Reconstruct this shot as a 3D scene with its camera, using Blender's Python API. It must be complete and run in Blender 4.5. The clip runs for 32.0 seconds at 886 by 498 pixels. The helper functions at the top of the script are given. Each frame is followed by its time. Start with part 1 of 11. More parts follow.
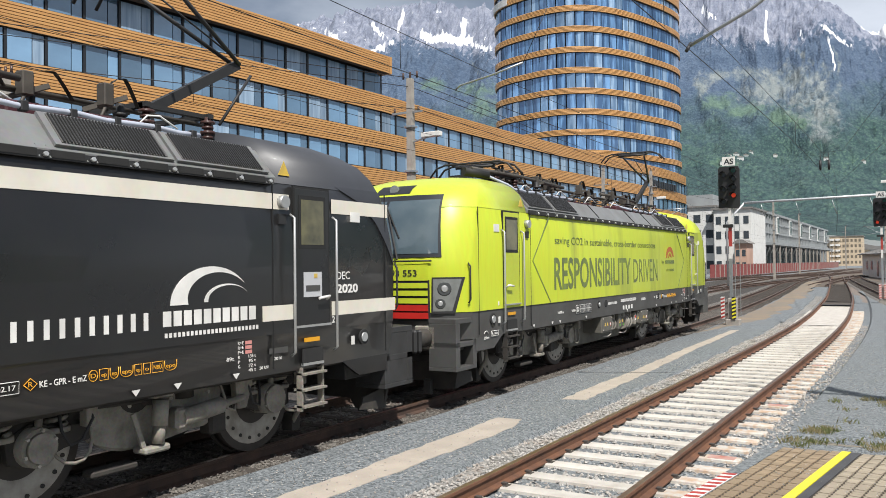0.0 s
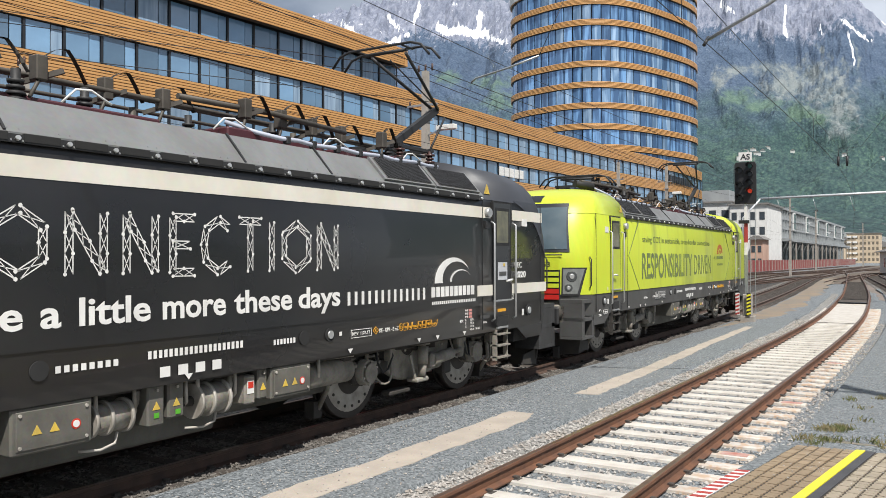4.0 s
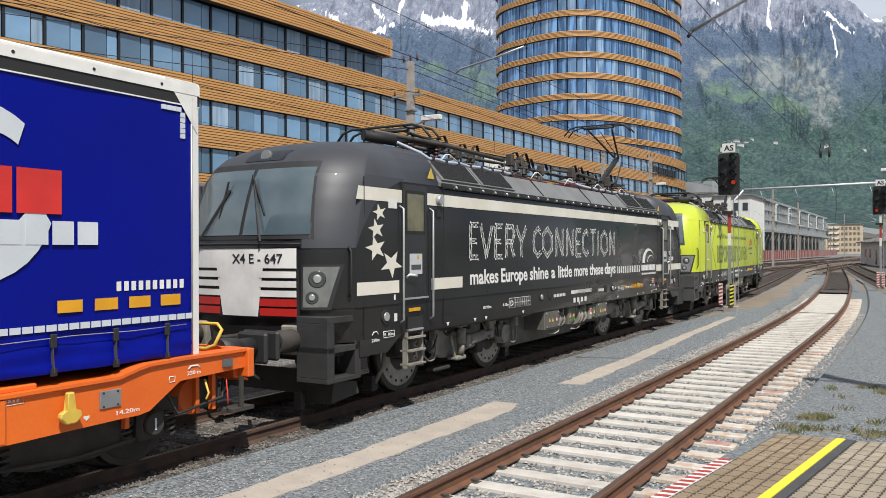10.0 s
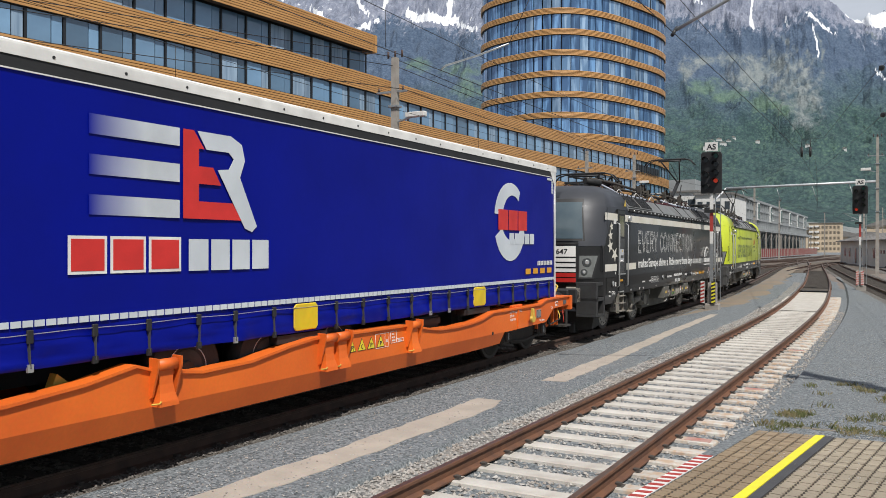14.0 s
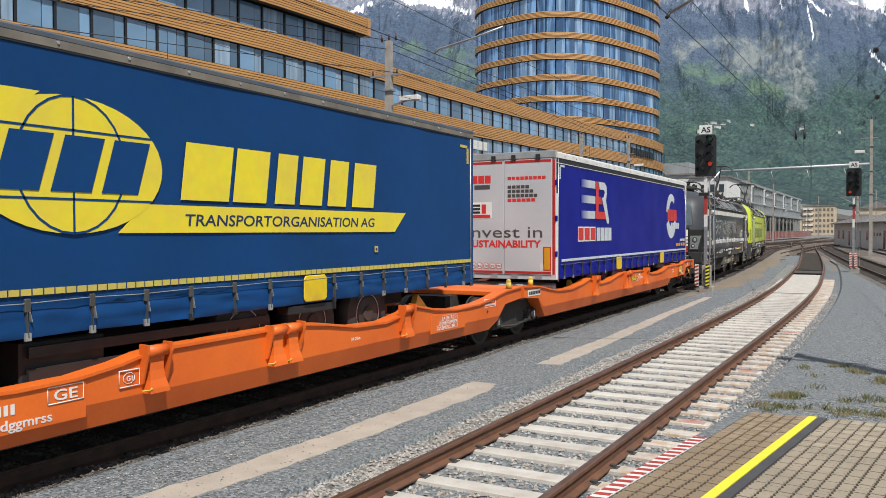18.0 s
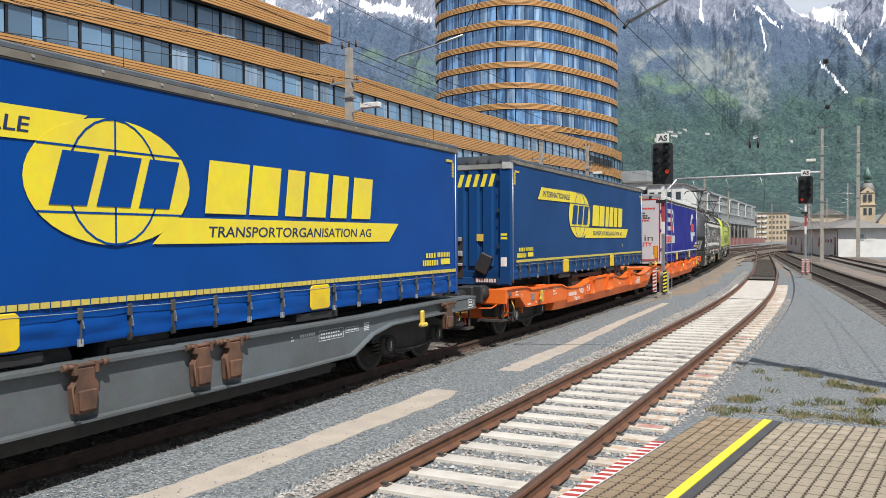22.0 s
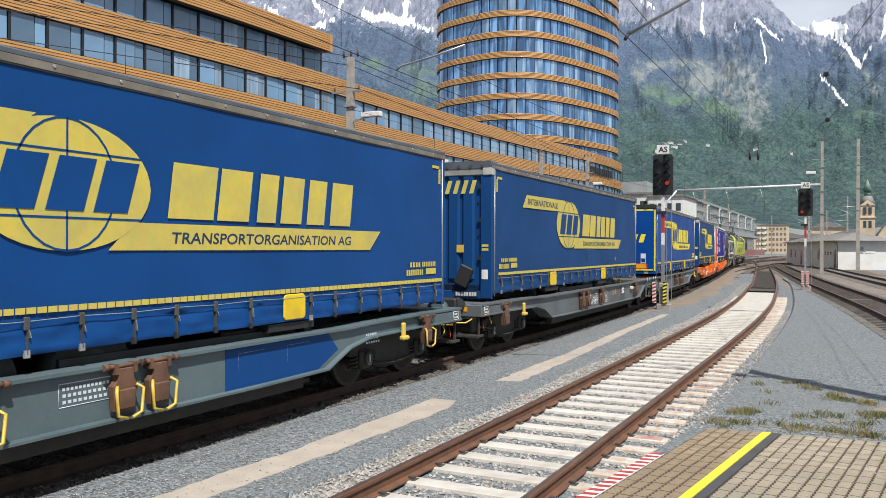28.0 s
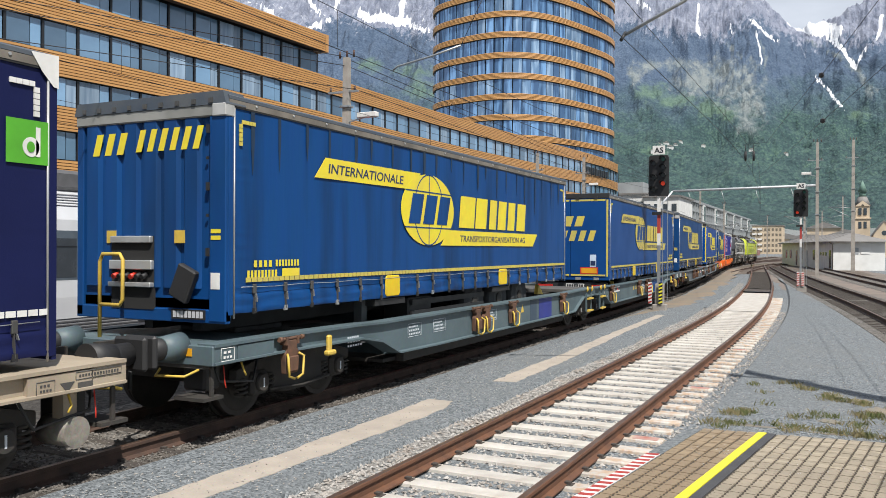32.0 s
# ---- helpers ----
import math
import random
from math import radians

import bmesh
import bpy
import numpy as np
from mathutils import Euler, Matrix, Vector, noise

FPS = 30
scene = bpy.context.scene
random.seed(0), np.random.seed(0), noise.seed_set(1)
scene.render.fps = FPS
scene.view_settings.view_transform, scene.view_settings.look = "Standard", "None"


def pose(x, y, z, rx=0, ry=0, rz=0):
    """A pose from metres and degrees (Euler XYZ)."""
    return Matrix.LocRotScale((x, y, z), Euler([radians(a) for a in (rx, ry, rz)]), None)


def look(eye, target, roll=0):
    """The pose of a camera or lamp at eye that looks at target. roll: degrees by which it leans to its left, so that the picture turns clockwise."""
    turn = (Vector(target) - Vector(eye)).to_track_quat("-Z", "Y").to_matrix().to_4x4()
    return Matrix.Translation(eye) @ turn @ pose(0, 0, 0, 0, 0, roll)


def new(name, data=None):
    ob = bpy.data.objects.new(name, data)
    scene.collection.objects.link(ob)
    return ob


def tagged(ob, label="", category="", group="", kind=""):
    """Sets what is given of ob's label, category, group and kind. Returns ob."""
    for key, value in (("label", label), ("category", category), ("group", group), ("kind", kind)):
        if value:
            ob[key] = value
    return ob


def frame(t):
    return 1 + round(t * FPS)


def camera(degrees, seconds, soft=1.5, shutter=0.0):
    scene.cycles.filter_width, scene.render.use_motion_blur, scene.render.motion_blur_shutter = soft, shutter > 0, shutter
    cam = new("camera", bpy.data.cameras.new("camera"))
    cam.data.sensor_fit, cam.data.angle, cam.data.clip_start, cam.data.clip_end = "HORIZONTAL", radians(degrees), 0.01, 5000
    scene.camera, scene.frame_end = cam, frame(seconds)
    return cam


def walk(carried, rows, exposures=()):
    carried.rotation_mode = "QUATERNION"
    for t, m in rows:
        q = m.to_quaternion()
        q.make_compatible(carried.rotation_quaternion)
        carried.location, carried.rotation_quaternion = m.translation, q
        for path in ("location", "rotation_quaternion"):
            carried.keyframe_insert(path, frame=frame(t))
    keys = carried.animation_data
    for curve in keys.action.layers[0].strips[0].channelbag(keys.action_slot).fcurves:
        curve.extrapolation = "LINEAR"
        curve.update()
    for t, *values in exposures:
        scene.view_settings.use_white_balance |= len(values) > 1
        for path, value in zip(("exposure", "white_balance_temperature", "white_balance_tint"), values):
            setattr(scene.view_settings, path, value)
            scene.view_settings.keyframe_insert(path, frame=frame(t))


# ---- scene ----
# All heights are over the top of the rails; +y is the way the train runs, x = 0 its track's centre line.
EYE_X, EYE_Z = 7.903, 2.211
cam = camera(57.1, 32.0, soft=0.9)
walk(cam, [
    (0, pose(EYE_X, 0, EYE_Z, 91.206, 0.732, 30.539)),
    (0.5, pose(EYE_X, 0, EYE_Z, 91.263, 0.787, 30.596)),
    (1, pose(EYE_X, 0, EYE_Z, 91.236, 0.822, 30.733)),
    (1.5, pose(EYE_X, 0, EYE_Z, 91.093, 0.739, 31.019)),
    (2, pose(EYE_X, 0, EYE_Z, 91.048, 0.456, 31.266)),
    (2.5, pose(EYE_X, 0, EYE_Z, 90.997, 0.220, 31.402)),
    (3, pose(EYE_X, 0, EYE_Z, 90.867, 0.137, 31.432)),
    (3.5, pose(EYE_X, 0, EYE_Z, 90.766, 0.133, 31.494)),
    (5.5, pose(EYE_X, 0, EYE_Z, 90.662, 0.162, 31.406)),
    (6, pose(EYE_X, 0, EYE_Z, 90.571, 0.127, 31.202)),
    (6.5, pose(EYE_X, 0, EYE_Z, 90.461, 0.114, 30.998)),
    (7, pose(EYE_X, 0, EYE_Z, 90.522, 0.000, 30.915)),
    (7.5, pose(EYE_X, 0, EYE_Z, 90.634, 0.032, 30.876)),
    (8, pose(EYE_X, 0, EYE_Z, 90.639, 0.028, 30.715)),
    (8.5, pose(EYE_X, 0, EYE_Z, 90.476, 0.131, 30.612)),
    (9, pose(EYE_X, 0, EYE_Z, 90.298, 0.126, 30.632)),
    (9.5, pose(EYE_X, 0, EYE_Z, 90.167, 0.231, 30.527)),
    (10, pose(EYE_X, 0, EYE_Z, 90.079, 0.180, 30.452)),
    (10.5, pose(EYE_X, 0, EYE_Z, 90.077, 0.206, 30.310)),
    (11, pose(EYE_X, 0, EYE_Z, 90.091, 0.166, 30.198)),
    (11.5, pose(EYE_X, 0, EYE_Z, 90.040, 0.089, 30.122)),
    (12, pose(EYE_X, 0, EYE_Z, 89.941, -0.034, 30.052)),
    (12.5, pose(EYE_X, 0, EYE_Z, 89.851, -0.089, 30.058)),
    (13, pose(EYE_X, 0, EYE_Z, 89.850, -0.054, 29.914)),
    (13.5, pose(EYE_X, 0, EYE_Z, 89.892, -0.065, 29.629)),
    (14, pose(EYE_X, 0, EYE_Z, 89.853, -0.101, 29.315)),
    (14.5, pose(EYE_X, 0, EYE_Z, 89.608, -0.197, 28.962)),
    (16.5, pose(EYE_X, 0, EYE_Z, 89.189, 0.481, 29.610)),
    (17, pose(EYE_X, 0, EYE_Z, 89.007, 0.238, 29.247)),
    (17.5, pose(EYE_X, 0, EYE_Z, 88.838, 0.174, 28.973)),
    (18, pose(EYE_X, 0, EYE_Z, 88.738, 0.150, 28.945)),
    (18.5, pose(EYE_X, 0, EYE_Z, 88.610, 0.114, 28.654)),
    (19, pose(EYE_X, 0, EYE_Z, 88.665, 0.357, 27.944)),
    (19.5, pose(EYE_X, 0, EYE_Z, 88.940, 0.363, 27.212)),
    (20, pose(EYE_X, 0, EYE_Z, 89.044, 0.252, 26.816)),
    (20.5, pose(EYE_X, 0, EYE_Z, 88.968, 0.257, 26.679)),
    (21, pose(EYE_X, 0, EYE_Z, 89.053, 0.306, 26.635)),
    (21.5, pose(EYE_X, 0, EYE_Z, 89.187, 0.255, 26.488)),
    (22, pose(EYE_X, 0, EYE_Z, 89.236, 0.236, 26.195)),
    (22.5, pose(EYE_X, 0, EYE_Z, 89.184, 0.054, 25.989)),
    (23, pose(EYE_X, 0, EYE_Z, 89.097, 0.058, 25.913)),
    (23.5, pose(EYE_X, 0, EYE_Z, 89.113, 0.059, 25.866)),
    (24, pose(EYE_X, 0, EYE_Z, 89.180, -0.045, 25.777)),
    (24.5, pose(EYE_X, 0, EYE_Z, 89.370, -0.103, 25.676)),
    (25, pose(EYE_X, 0, EYE_Z, 89.615, -0.189, 25.673)),
    (25.5, pose(EYE_X, 0, EYE_Z, 89.852, -0.239, 25.741)),
    (27.5, pose(EYE_X, 0, EYE_Z, 90.161, -0.065, 25.958)),
    (28, pose(EYE_X, 0, EYE_Z, 89.899, -0.215, 26.184)),
    (28.5, pose(EYE_X, 0, EYE_Z, 89.606, -0.211, 26.452)),
    (29, pose(EYE_X, 0, EYE_Z, 89.482, -0.074, 26.664)),
    (29.5, pose(EYE_X, 0, EYE_Z, 89.414, -0.052, 26.626)),
    (30, pose(EYE_X, 0, EYE_Z, 89.408, -0.038, 26.369)),
    (30.5, pose(EYE_X, 0, EYE_Z, 89.444, -0.102, 26.205)),
    (31, pose(EYE_X, 0, EYE_Z, 89.591, -0.083, 25.959)),
    (31.5, pose(EYE_X, 0, EYE_Z, 89.736, -0.065, 25.858)),
    (32, pose(EYE_X, 0, EYE_Z, 89.936, -0.243, 25.910)),
], exposures=[(0, 0.32), (6, 0.31), (9, 0.23), (11, 0.05), (13, -0.06), (18, 0.02), (21, 0.22), (25, 0.26), (28, 0.28), (32, 0.28)])

# ---- sky, sun ----
SUN_AZ, SUN_EL = 132.0, 55.0  # azimuth clockwise from +y
world = bpy.data.worlds.new("sky")
scene.world = world
world.use_nodes = True
wn = world.node_tree.nodes
sky = wn.new("ShaderNodeTexSky")
sky.sky_type, sky.sun_disc = "NISHITA", False
sky.sun_elevation, sky.sun_rotation = radians(SUN_EL), radians(SUN_AZ)
sky.air_density, sky.dust_density, sky.altitude = 1.0, 1.3, 600
wc = wn.new("ShaderNodeTexCoord")
wnoise = wn.new("ShaderNodeTexNoise")
wnoise.inputs["Scale"].default_value, wnoise.inputs["Detail"].default_value = 2.2, 7.0
wmap = wn.new("ShaderNodeMapping")
wmap.inputs["Scale"].default_value = (1.0, 1.0, 2.6)
wramp = wn.new("ShaderNodeValToRGB")
wramp.color_ramp.elements[0].position, wramp.color_ramp.elements[1].position = 0.40, 0.66
wmix = wn.new("ShaderNodeMixRGB")
wmix.inputs[2].default_value = (13.6, 14.7, 16.6, 1)
wramp.color_ramp.elements[0].color = (0.22, 0.22, 0.22, 1)
wl = world.node_tree.links
wl.new(wc.outputs["Generated"], wmap.inputs["Vector"])
wl.new(wmap.outputs["Vector"], wnoise.inputs["Vector"])
wl.new(wnoise.outputs["Fac"], wramp.inputs["Fac"])
wl.new(wramp.outputs["Color"], wmix.inputs[0])
wl.new(sky.outputs["Color"], wmix.inputs[1])
wl.new(wmix.outputs["Color"], wn["Background"].inputs["Color"])
wn["Background"].inputs["Strength"].default_value = 0.0455

sun = new("sun", bpy.data.lights.new("sun", "SUN"))
sun.data.energy, sun.data.angle, sun.data.color = 5.0, radians(0.6), (1.0, 0.965, 0.91)
_a, _e = radians(SUN_AZ), radians(SUN_EL)
sun.matrix_world = look((0, 0, 60), Vector((0, 0, 60)) - Vector((math.sin(_a) * math.cos(_e), math.cos(_a) * math.cos(_e), math.sin(_e))))


# ---- materials ----
def mat(name, col, rough=0.6, metal=0.0, col2=None, scale=3.0, bump=0.0, bscale=60.0, fine=0.12, stretch=(1, 1, 1), rand=0.0, coat=0.0, lo=0.35, hi=0.7, rvar=0.12):
    """A procedural surface: two colours mixed by large noise, darkened a little by fine grain, with relief."""
    m = bpy.data.materials.new(name)
    m.use_nodes = True
    n, l = m.node_tree.nodes, m.node_tree.links
    b = n["Principled BSDF"]
    tc, mp = n.new("ShaderNodeTexCoord"), n.new("ShaderNodeMapping")
    mp.inputs["Scale"].default_value = stretch
    l.new(tc.outputs["Object"], mp.inputs["Vector"])
    big, small = n.new("ShaderNodeTexNoise"), n.new("ShaderNodeTexNoise")
    big.inputs["Scale"].default_value, big.inputs["Detail"].default_value = scale, 6.0
    small.inputs["Scale"].default_value, small.inputs["Detail"].default_value = bscale, 4.0
    for t in (big, small):
        l.new(mp.outputs["Vector"], t.inputs["Vector"])
    ramp = n.new("ShaderNodeValToRGB")
    ramp.color_ramp.elements[0].position, ramp.color_ramp.elements[1].position = lo, hi
    ramp.color_ramp.elements[0].color = (*col, 1)
    ramp.color_ramp.elements[1].color = (*(col2 or [c * 0.78 for c in col]), 1)
    l.new(big.outputs["Fac"], ramp.inputs["Fac"])
    grain = n.new("ShaderNodeMixRGB")
    grain.blend_type = "MULTIPLY"
    grain.inputs[0].default_value = fine
    l.new(ramp.outputs["Color"], grain.inputs[1])
    l.new(small.outputs["Color"], grain.inputs[2])
    last = grain.outputs["Color"]
    if rand:
        info, hsv = n.new("ShaderNodeObjectInfo"), n.new("ShaderNodeHueSaturation")
        rng = n.new("ShaderNodeMapRange")
        rng.inputs["To Min"].default_value, rng.inputs["To Max"].default_value = 1 - rand, 1 + rand
        l.new(info.outputs["Random"], rng.inputs["Value"])
        l.new(rng.outputs["Result"], hsv.inputs["Value"])
        l.new(last, hsv.inputs["Color"])
        last = hsv.outputs["Color"]
    l.new(last, b.inputs["Base Color"])
    rr = n.new("ShaderNodeMapRange")
    rr.inputs["To Min"].default_value, rr.inputs["To Max"].default_value = max(0.02, rough - rvar), min(1, rough + rvar)
    l.new(big.outputs["Fac"], rr.inputs["Value"])
    l.new(rr.outputs["Result"], b.inputs["Roughness"])
    b.inputs["Metallic"].default_value = metal
    b.inputs["Coat Weight"].default_value = coat
    if bump:
        bp = n.new("ShaderNodeBump")
        bp.inputs["Strength"].default_value, bp.inputs["Distance"].default_value = bump, 0.02
        l.new(small.outputs["Fac"], bp.inputs["Height"])
        l.new(bp.outputs["Normal"], b.inputs["Normal"])
    return m


def glow(name, col, strength):
    m = bpy.data.materials.new(name)
    m.use_nodes = True
    b = m.node_tree.nodes["Principled BSDF"]
    b.inputs["Base Color"].default_value = (*col, 1)
    b.inputs["Emission Color"].default_value = (*col, 1)
    b.inputs["Emission Strength"].default_value = strength
    return m


# ---- mesh tools ----
def box(bm, x0, x1, y0, y1, z0, z1, m=None):
    vs = [bm.verts.new(Vector(p)) for p in ((x0, y0, z0), (x1, y0, z0), (x1, y1, z0), (x0, y1, z0), (x0, y0, z1), (x1, y0, z1), (x1, y1, z1), (x0, y1, z1))]
    for f in ((3, 2, 1, 0), (4, 5, 6, 7), (0, 1, 5, 4), (1, 2, 6, 5), (2, 3, 7, 6), (3, 0, 4, 7)):
        bm.faces.new([vs[i] for i in f])
    if m:
        for v in vs:
            v.co = m @ v.co
    return bm


def prism(bm, pts, a0, a1, axis="x"):
    """A closed outline swept along an axis; the outline is (y, z) for x, (x, z) for y, (x, y) for z."""
    def put(p, a):
        return {"x": (a, p[0], p[1]), "y": (p[0], a, p[1]), "z": (p[0], p[1], a)}[axis]
    lo, hi = [bm.verts.new(put(p, a0)) for p in pts], [bm.verts.new(put(p, a1)) for p in pts]
    n = len(pts)
    for i in range(n):
        j = (i + 1) % n
        bm.faces.new((lo[i], lo[j], hi[j], hi[i]))
    bm.faces.new(lo[::-1])
    bm.faces.new(hi)
    return bm


def cyl(bm, p, q, r0, r1=None, n=12, caps=True):
    """A round bar from p to q."""
    p, q, r1 = Vector(p), Vector(q), r0 if r1 is None else r1
    d = (q - p).normalized()
    a = d.orthogonal().normalized()
    b = d.cross(a)
    A, Bv = [], []
    for i in range(n):
        c, s = math.cos(2 * math.pi * i / n), math.sin(2 * math.pi * i / n)
        A.append(bm.verts.new(p + (a * c + b * s) * r0))
        Bv.append(bm.verts.new(q + (a * c + b * s) * r1))
    for i in range(n):
        j = (i + 1) % n
        f = bm.faces.new((A[i], A[j], Bv[j], Bv[i]))
        f.smooth = True
    if caps:
        bm.faces.new(A[::-1])
        bm.faces.new(Bv)
    return bm


def tube(bm, pts, r, n=8):
    """A bent round bar through the points, in one skin."""
    pts = [Vector(p) for p in pts]
    rings = []
    up = (pts[1] - pts[0]).normalized().orthogonal().normalized()
    for i, p in enumerate(pts):
        d = (pts[min(i + 1, len(pts) - 1)] - pts[max(i - 1, 0)])
        d = d.normalized() if d.length > 1e-6 else (pts[1] - pts[0]).normalized()
        up = (up - d * up.dot(d))
        up = up.normalized() if up.length > 1e-4 else d.orthogonal().normalized()
        side = d.cross(up)
        rings.append([bm.verts.new(p + (up * math.cos(2 * math.pi * k / n) + side * math.sin(2 * math.pi * k / n)) * r) for k in range(n)])
    for a, b in zip(rings, rings[1:]):
        for k in range(n):
            bm.faces.new((a[k], a[(k + 1) % n], b[(k + 1) % n], b[k])).smooth = True
    bm.faces.new(rings[0][::-1])
    bm.faces.new(rings[-1])
    return bm


def bar(bm, p, q, w, h):
    """A square bar from p to q."""
    p, q = Vector(p), Vector(q)
    d = (q - p).normalized()
    up = Vector((0, 0, 1)) if abs(d.z) < 0.95 else Vector((0, 1, 0))
    a = d.cross(up).normalized() * w / 2
    b = d.cross(a).normalized() * h / 2
    c = [[bm.verts.new(e + s * a + t * b) for s, t in ((1, 1), (-1, 1), (-1, -1), (1, -1))] for e in (p, q)]
    for i in range(4):
        j = (i + 1) % 4
        bm.faces.new((c[0][i], c[0][j], c[1][j], c[1][i]))
    bm.faces.new(c[0][::-1])
    bm.faces.new(c[1])
    return bm


def ball(bm, p, r, sx=1, sy=1, sz=1, sub=1):
    bmesh.ops.create_icosphere(bm, subdivisions=sub, radius=r, matrix=Matrix.Translation(p) @ Matrix.Diagonal((sx, sy, sz, 1)))
    return bm


def sheet(bm, rows, smooth=True):
    """A surface through a net of points."""
    vs = [[bm.verts.new(p) for p in r] for r in rows]
    for a, b in zip(vs, vs[1:]):
        for i in range(len(a) - 1):
            f = bm.faces.new((a[i], a[i + 1], b[i + 1], b[i]))
            f.smooth = smooth
    return bm


def B(*boxes):
    bm = bmesh.new()
    for b in boxes:
        box(bm, *b)
    return bm


def mesh(name, bm, material, bevel=0.0):
    if bevel:
        bmesh.ops.bevel(bm, geom=bm.edges[:], offset=bevel, segments=1, affect="EDGES", clamp_overlap=True)
    bmesh.ops.recalc_face_normals(bm, faces=bm.faces)
    me = bpy.data.meshes.new(name)
    bm.to_mesh(me)
    bm.free()
    me.materials.append(material)
    return me


def part(name, bm, material, parent, label="", bevel=0.0, at=None):
    """Links a bmesh (or a mesh made before) as one object under a thing or a part."""
    me = bm if isinstance(bm, bpy.types.Mesh) else mesh(name, bm, material, bevel)
    ob = new(name, me)
    ob.parent = parent
    if at is not None:
        ob.matrix_basis = at
    return tagged(ob, label) if label else ob


def thing(name, label, category, group="", kind="", at=None):
    ob = new(name)
    ob.empty_display_size = 0.2
    if at is not None:
        ob.matrix_basis = at
    return tagged(ob, label, category, group, kind)


def solid(name, bm, material, label, category="", group="", kind="", bevel=0.0, at=None):
    ob = new(name, mesh(name, bm, material, bevel))
    if at is not None:
        ob.matrix_basis = at
    return tagged(ob, label, category, group, kind)


LETTERS = {}


def lettering(parent, text, material, m, size, name="lettering", label="", squeeze=1.0, align="LEFT", thick=0.0015, shear=0.0, bold=0.0):
    """Flat letters in the built-in font; m puts their plane (x along the line, y up) into the parent's space."""
    key = (text, size, squeeze, align, shear, bold)
    if key not in LETTERS:
        cu = bpy.data.curves.new("letters", "FONT")
        cu.body, cu.size, cu.align_x, cu.extrude, cu.shear, cu.offset = text, size, align, thick, shear, bold
        cu.resolution_u = 3
        ob = bpy.data.objects.new("letters", cu)
        scene.collection.objects.link(ob)
        me = bpy.data.meshes.new_from_object(ob)
        bpy.data.objects.remove(ob)
        bpy.data.curves.remove(cu)
        me.transform(Matrix.Diagonal((squeeze, 1, 1, 1)))
        LETTERS[key] = me
    me = LETTERS[key].copy()
    me.materials.clear()
    me.materials.append(material)
    ob = new(name, me)
    ob.parent = parent
    ob.matrix_basis = m
    return tagged(ob, label) if label else ob


def on_side(x, y, z, tilt=0):
    """The plane of writing on a side that faces +x, read from there: letters run along -y... towards +y."""
    return Matrix.Translation((x, y, z)) @ Matrix(((0, 0, 1, 0), (1, 0, 0, 0), (0, 1, 0, 0), (0, 0, 0, 1)))


def on_end(x, y, z):
    """The plane of writing on an end that faces -y."""
    return Matrix.Translation((x, y, z)) @ Matrix(((1, 0, 0, 0), (0, 0, -1, 0), (0, 1, 0, 0), (0, 0, 0, 1)))


# ---- surfaces ----
def stony(name, c1, c2, c3, cell, relief, patch=0.35):
    """Loose stone: cells of three greys, with patches and relief."""
    m = bpy.data.materials.new(name)
    m.use_nodes = True
    n, l = m.node_tree.nodes, m.node_tree.links
    b = n["Principled BSDF"]
    tc = n.new("ShaderNodeTexCoord")
    vo, big = n.new("ShaderNodeTexVoronoi"), n.new("ShaderNodeTexNoise")
    vo.inputs["Scale"].default_value, big.inputs["Scale"].default_value, big.inputs["Detail"].default_value = cell, patch, 8.0
    l.new(tc.outputs["Object"], vo.inputs["Vector"])
    l.new(tc.outputs["Object"], big.inputs["Vector"])
    ramp = n.new("ShaderNodeValToRGB")
    ramp.color_ramp.elements[0].color, ramp.color_ramp.elements[1].color = (*c1, 1), (*c2, 1)
    sep = n.new("ShaderNodeSeparateColor")
    l.new(vo.outputs["Color"], sep.inputs["Color"])
    l.new(sep.outputs["Red"], ramp.inputs["Fac"])
    mix = n.new("ShaderNodeMixRGB")
    mix.inputs[2].default_value = (*c3, 1)
    pr = n.new("ShaderNodeValToRGB")
    pr.color_ramp.elements[0].position, pr.color_ramp.elements[1].position = 0.45, 0.75
    pr.color_ramp.elements[1].color = (0.75, 0.75, 0.75, 1)
    l.new(big.outputs["Fac"], pr.inputs["Fac"])
    l.new(pr.outputs["Color"], mix.inputs[0])
    l.new(ramp.outputs["Color"], mix.inputs[1])
    l.new(mix.outputs["Color"], b.inputs["Base Color"])
    b.inputs["Roughness"].default_value = 0.9
    bp = n.new("ShaderNodeBump")
    bp.inputs["Strength"].default_value, bp.inputs["Distance"].default_value = relief, 0.02
    l.new(vo.outputs["Distance"], bp.inputs["Height"])
    bp.invert = True
    l.new(bp.outputs["Normal"], b.inputs["Normal"])
    return m


GRAVEL = stony("gravel", (0.052, 0.062, 0.068), (0.255, 0.275, 0.288), (0.160, 0.170, 0.172), 40, 0.8)
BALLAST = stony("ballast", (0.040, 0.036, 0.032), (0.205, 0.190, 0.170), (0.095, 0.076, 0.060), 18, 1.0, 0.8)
BALLASTD = stony("dark_ballast", (0.014, 0.013, 0.012), (0.075, 0.068, 0.060), (0.035, 0.029, 0.024), 18, 1.0, 0.8)
BALLASTG = stony("grey_ballast", (0.075, 0.075, 0.072), (0.34, 0.33, 0.31), (0.20, 0.175, 0.145), 20, 1.0, 0.9)
STONE = stony("ballast_stone", (0.20, 0.19, 0.18), (0.46, 0.44, 0.41), (0.30, 0.24, 0.19), 30, 0.3, 3.0)
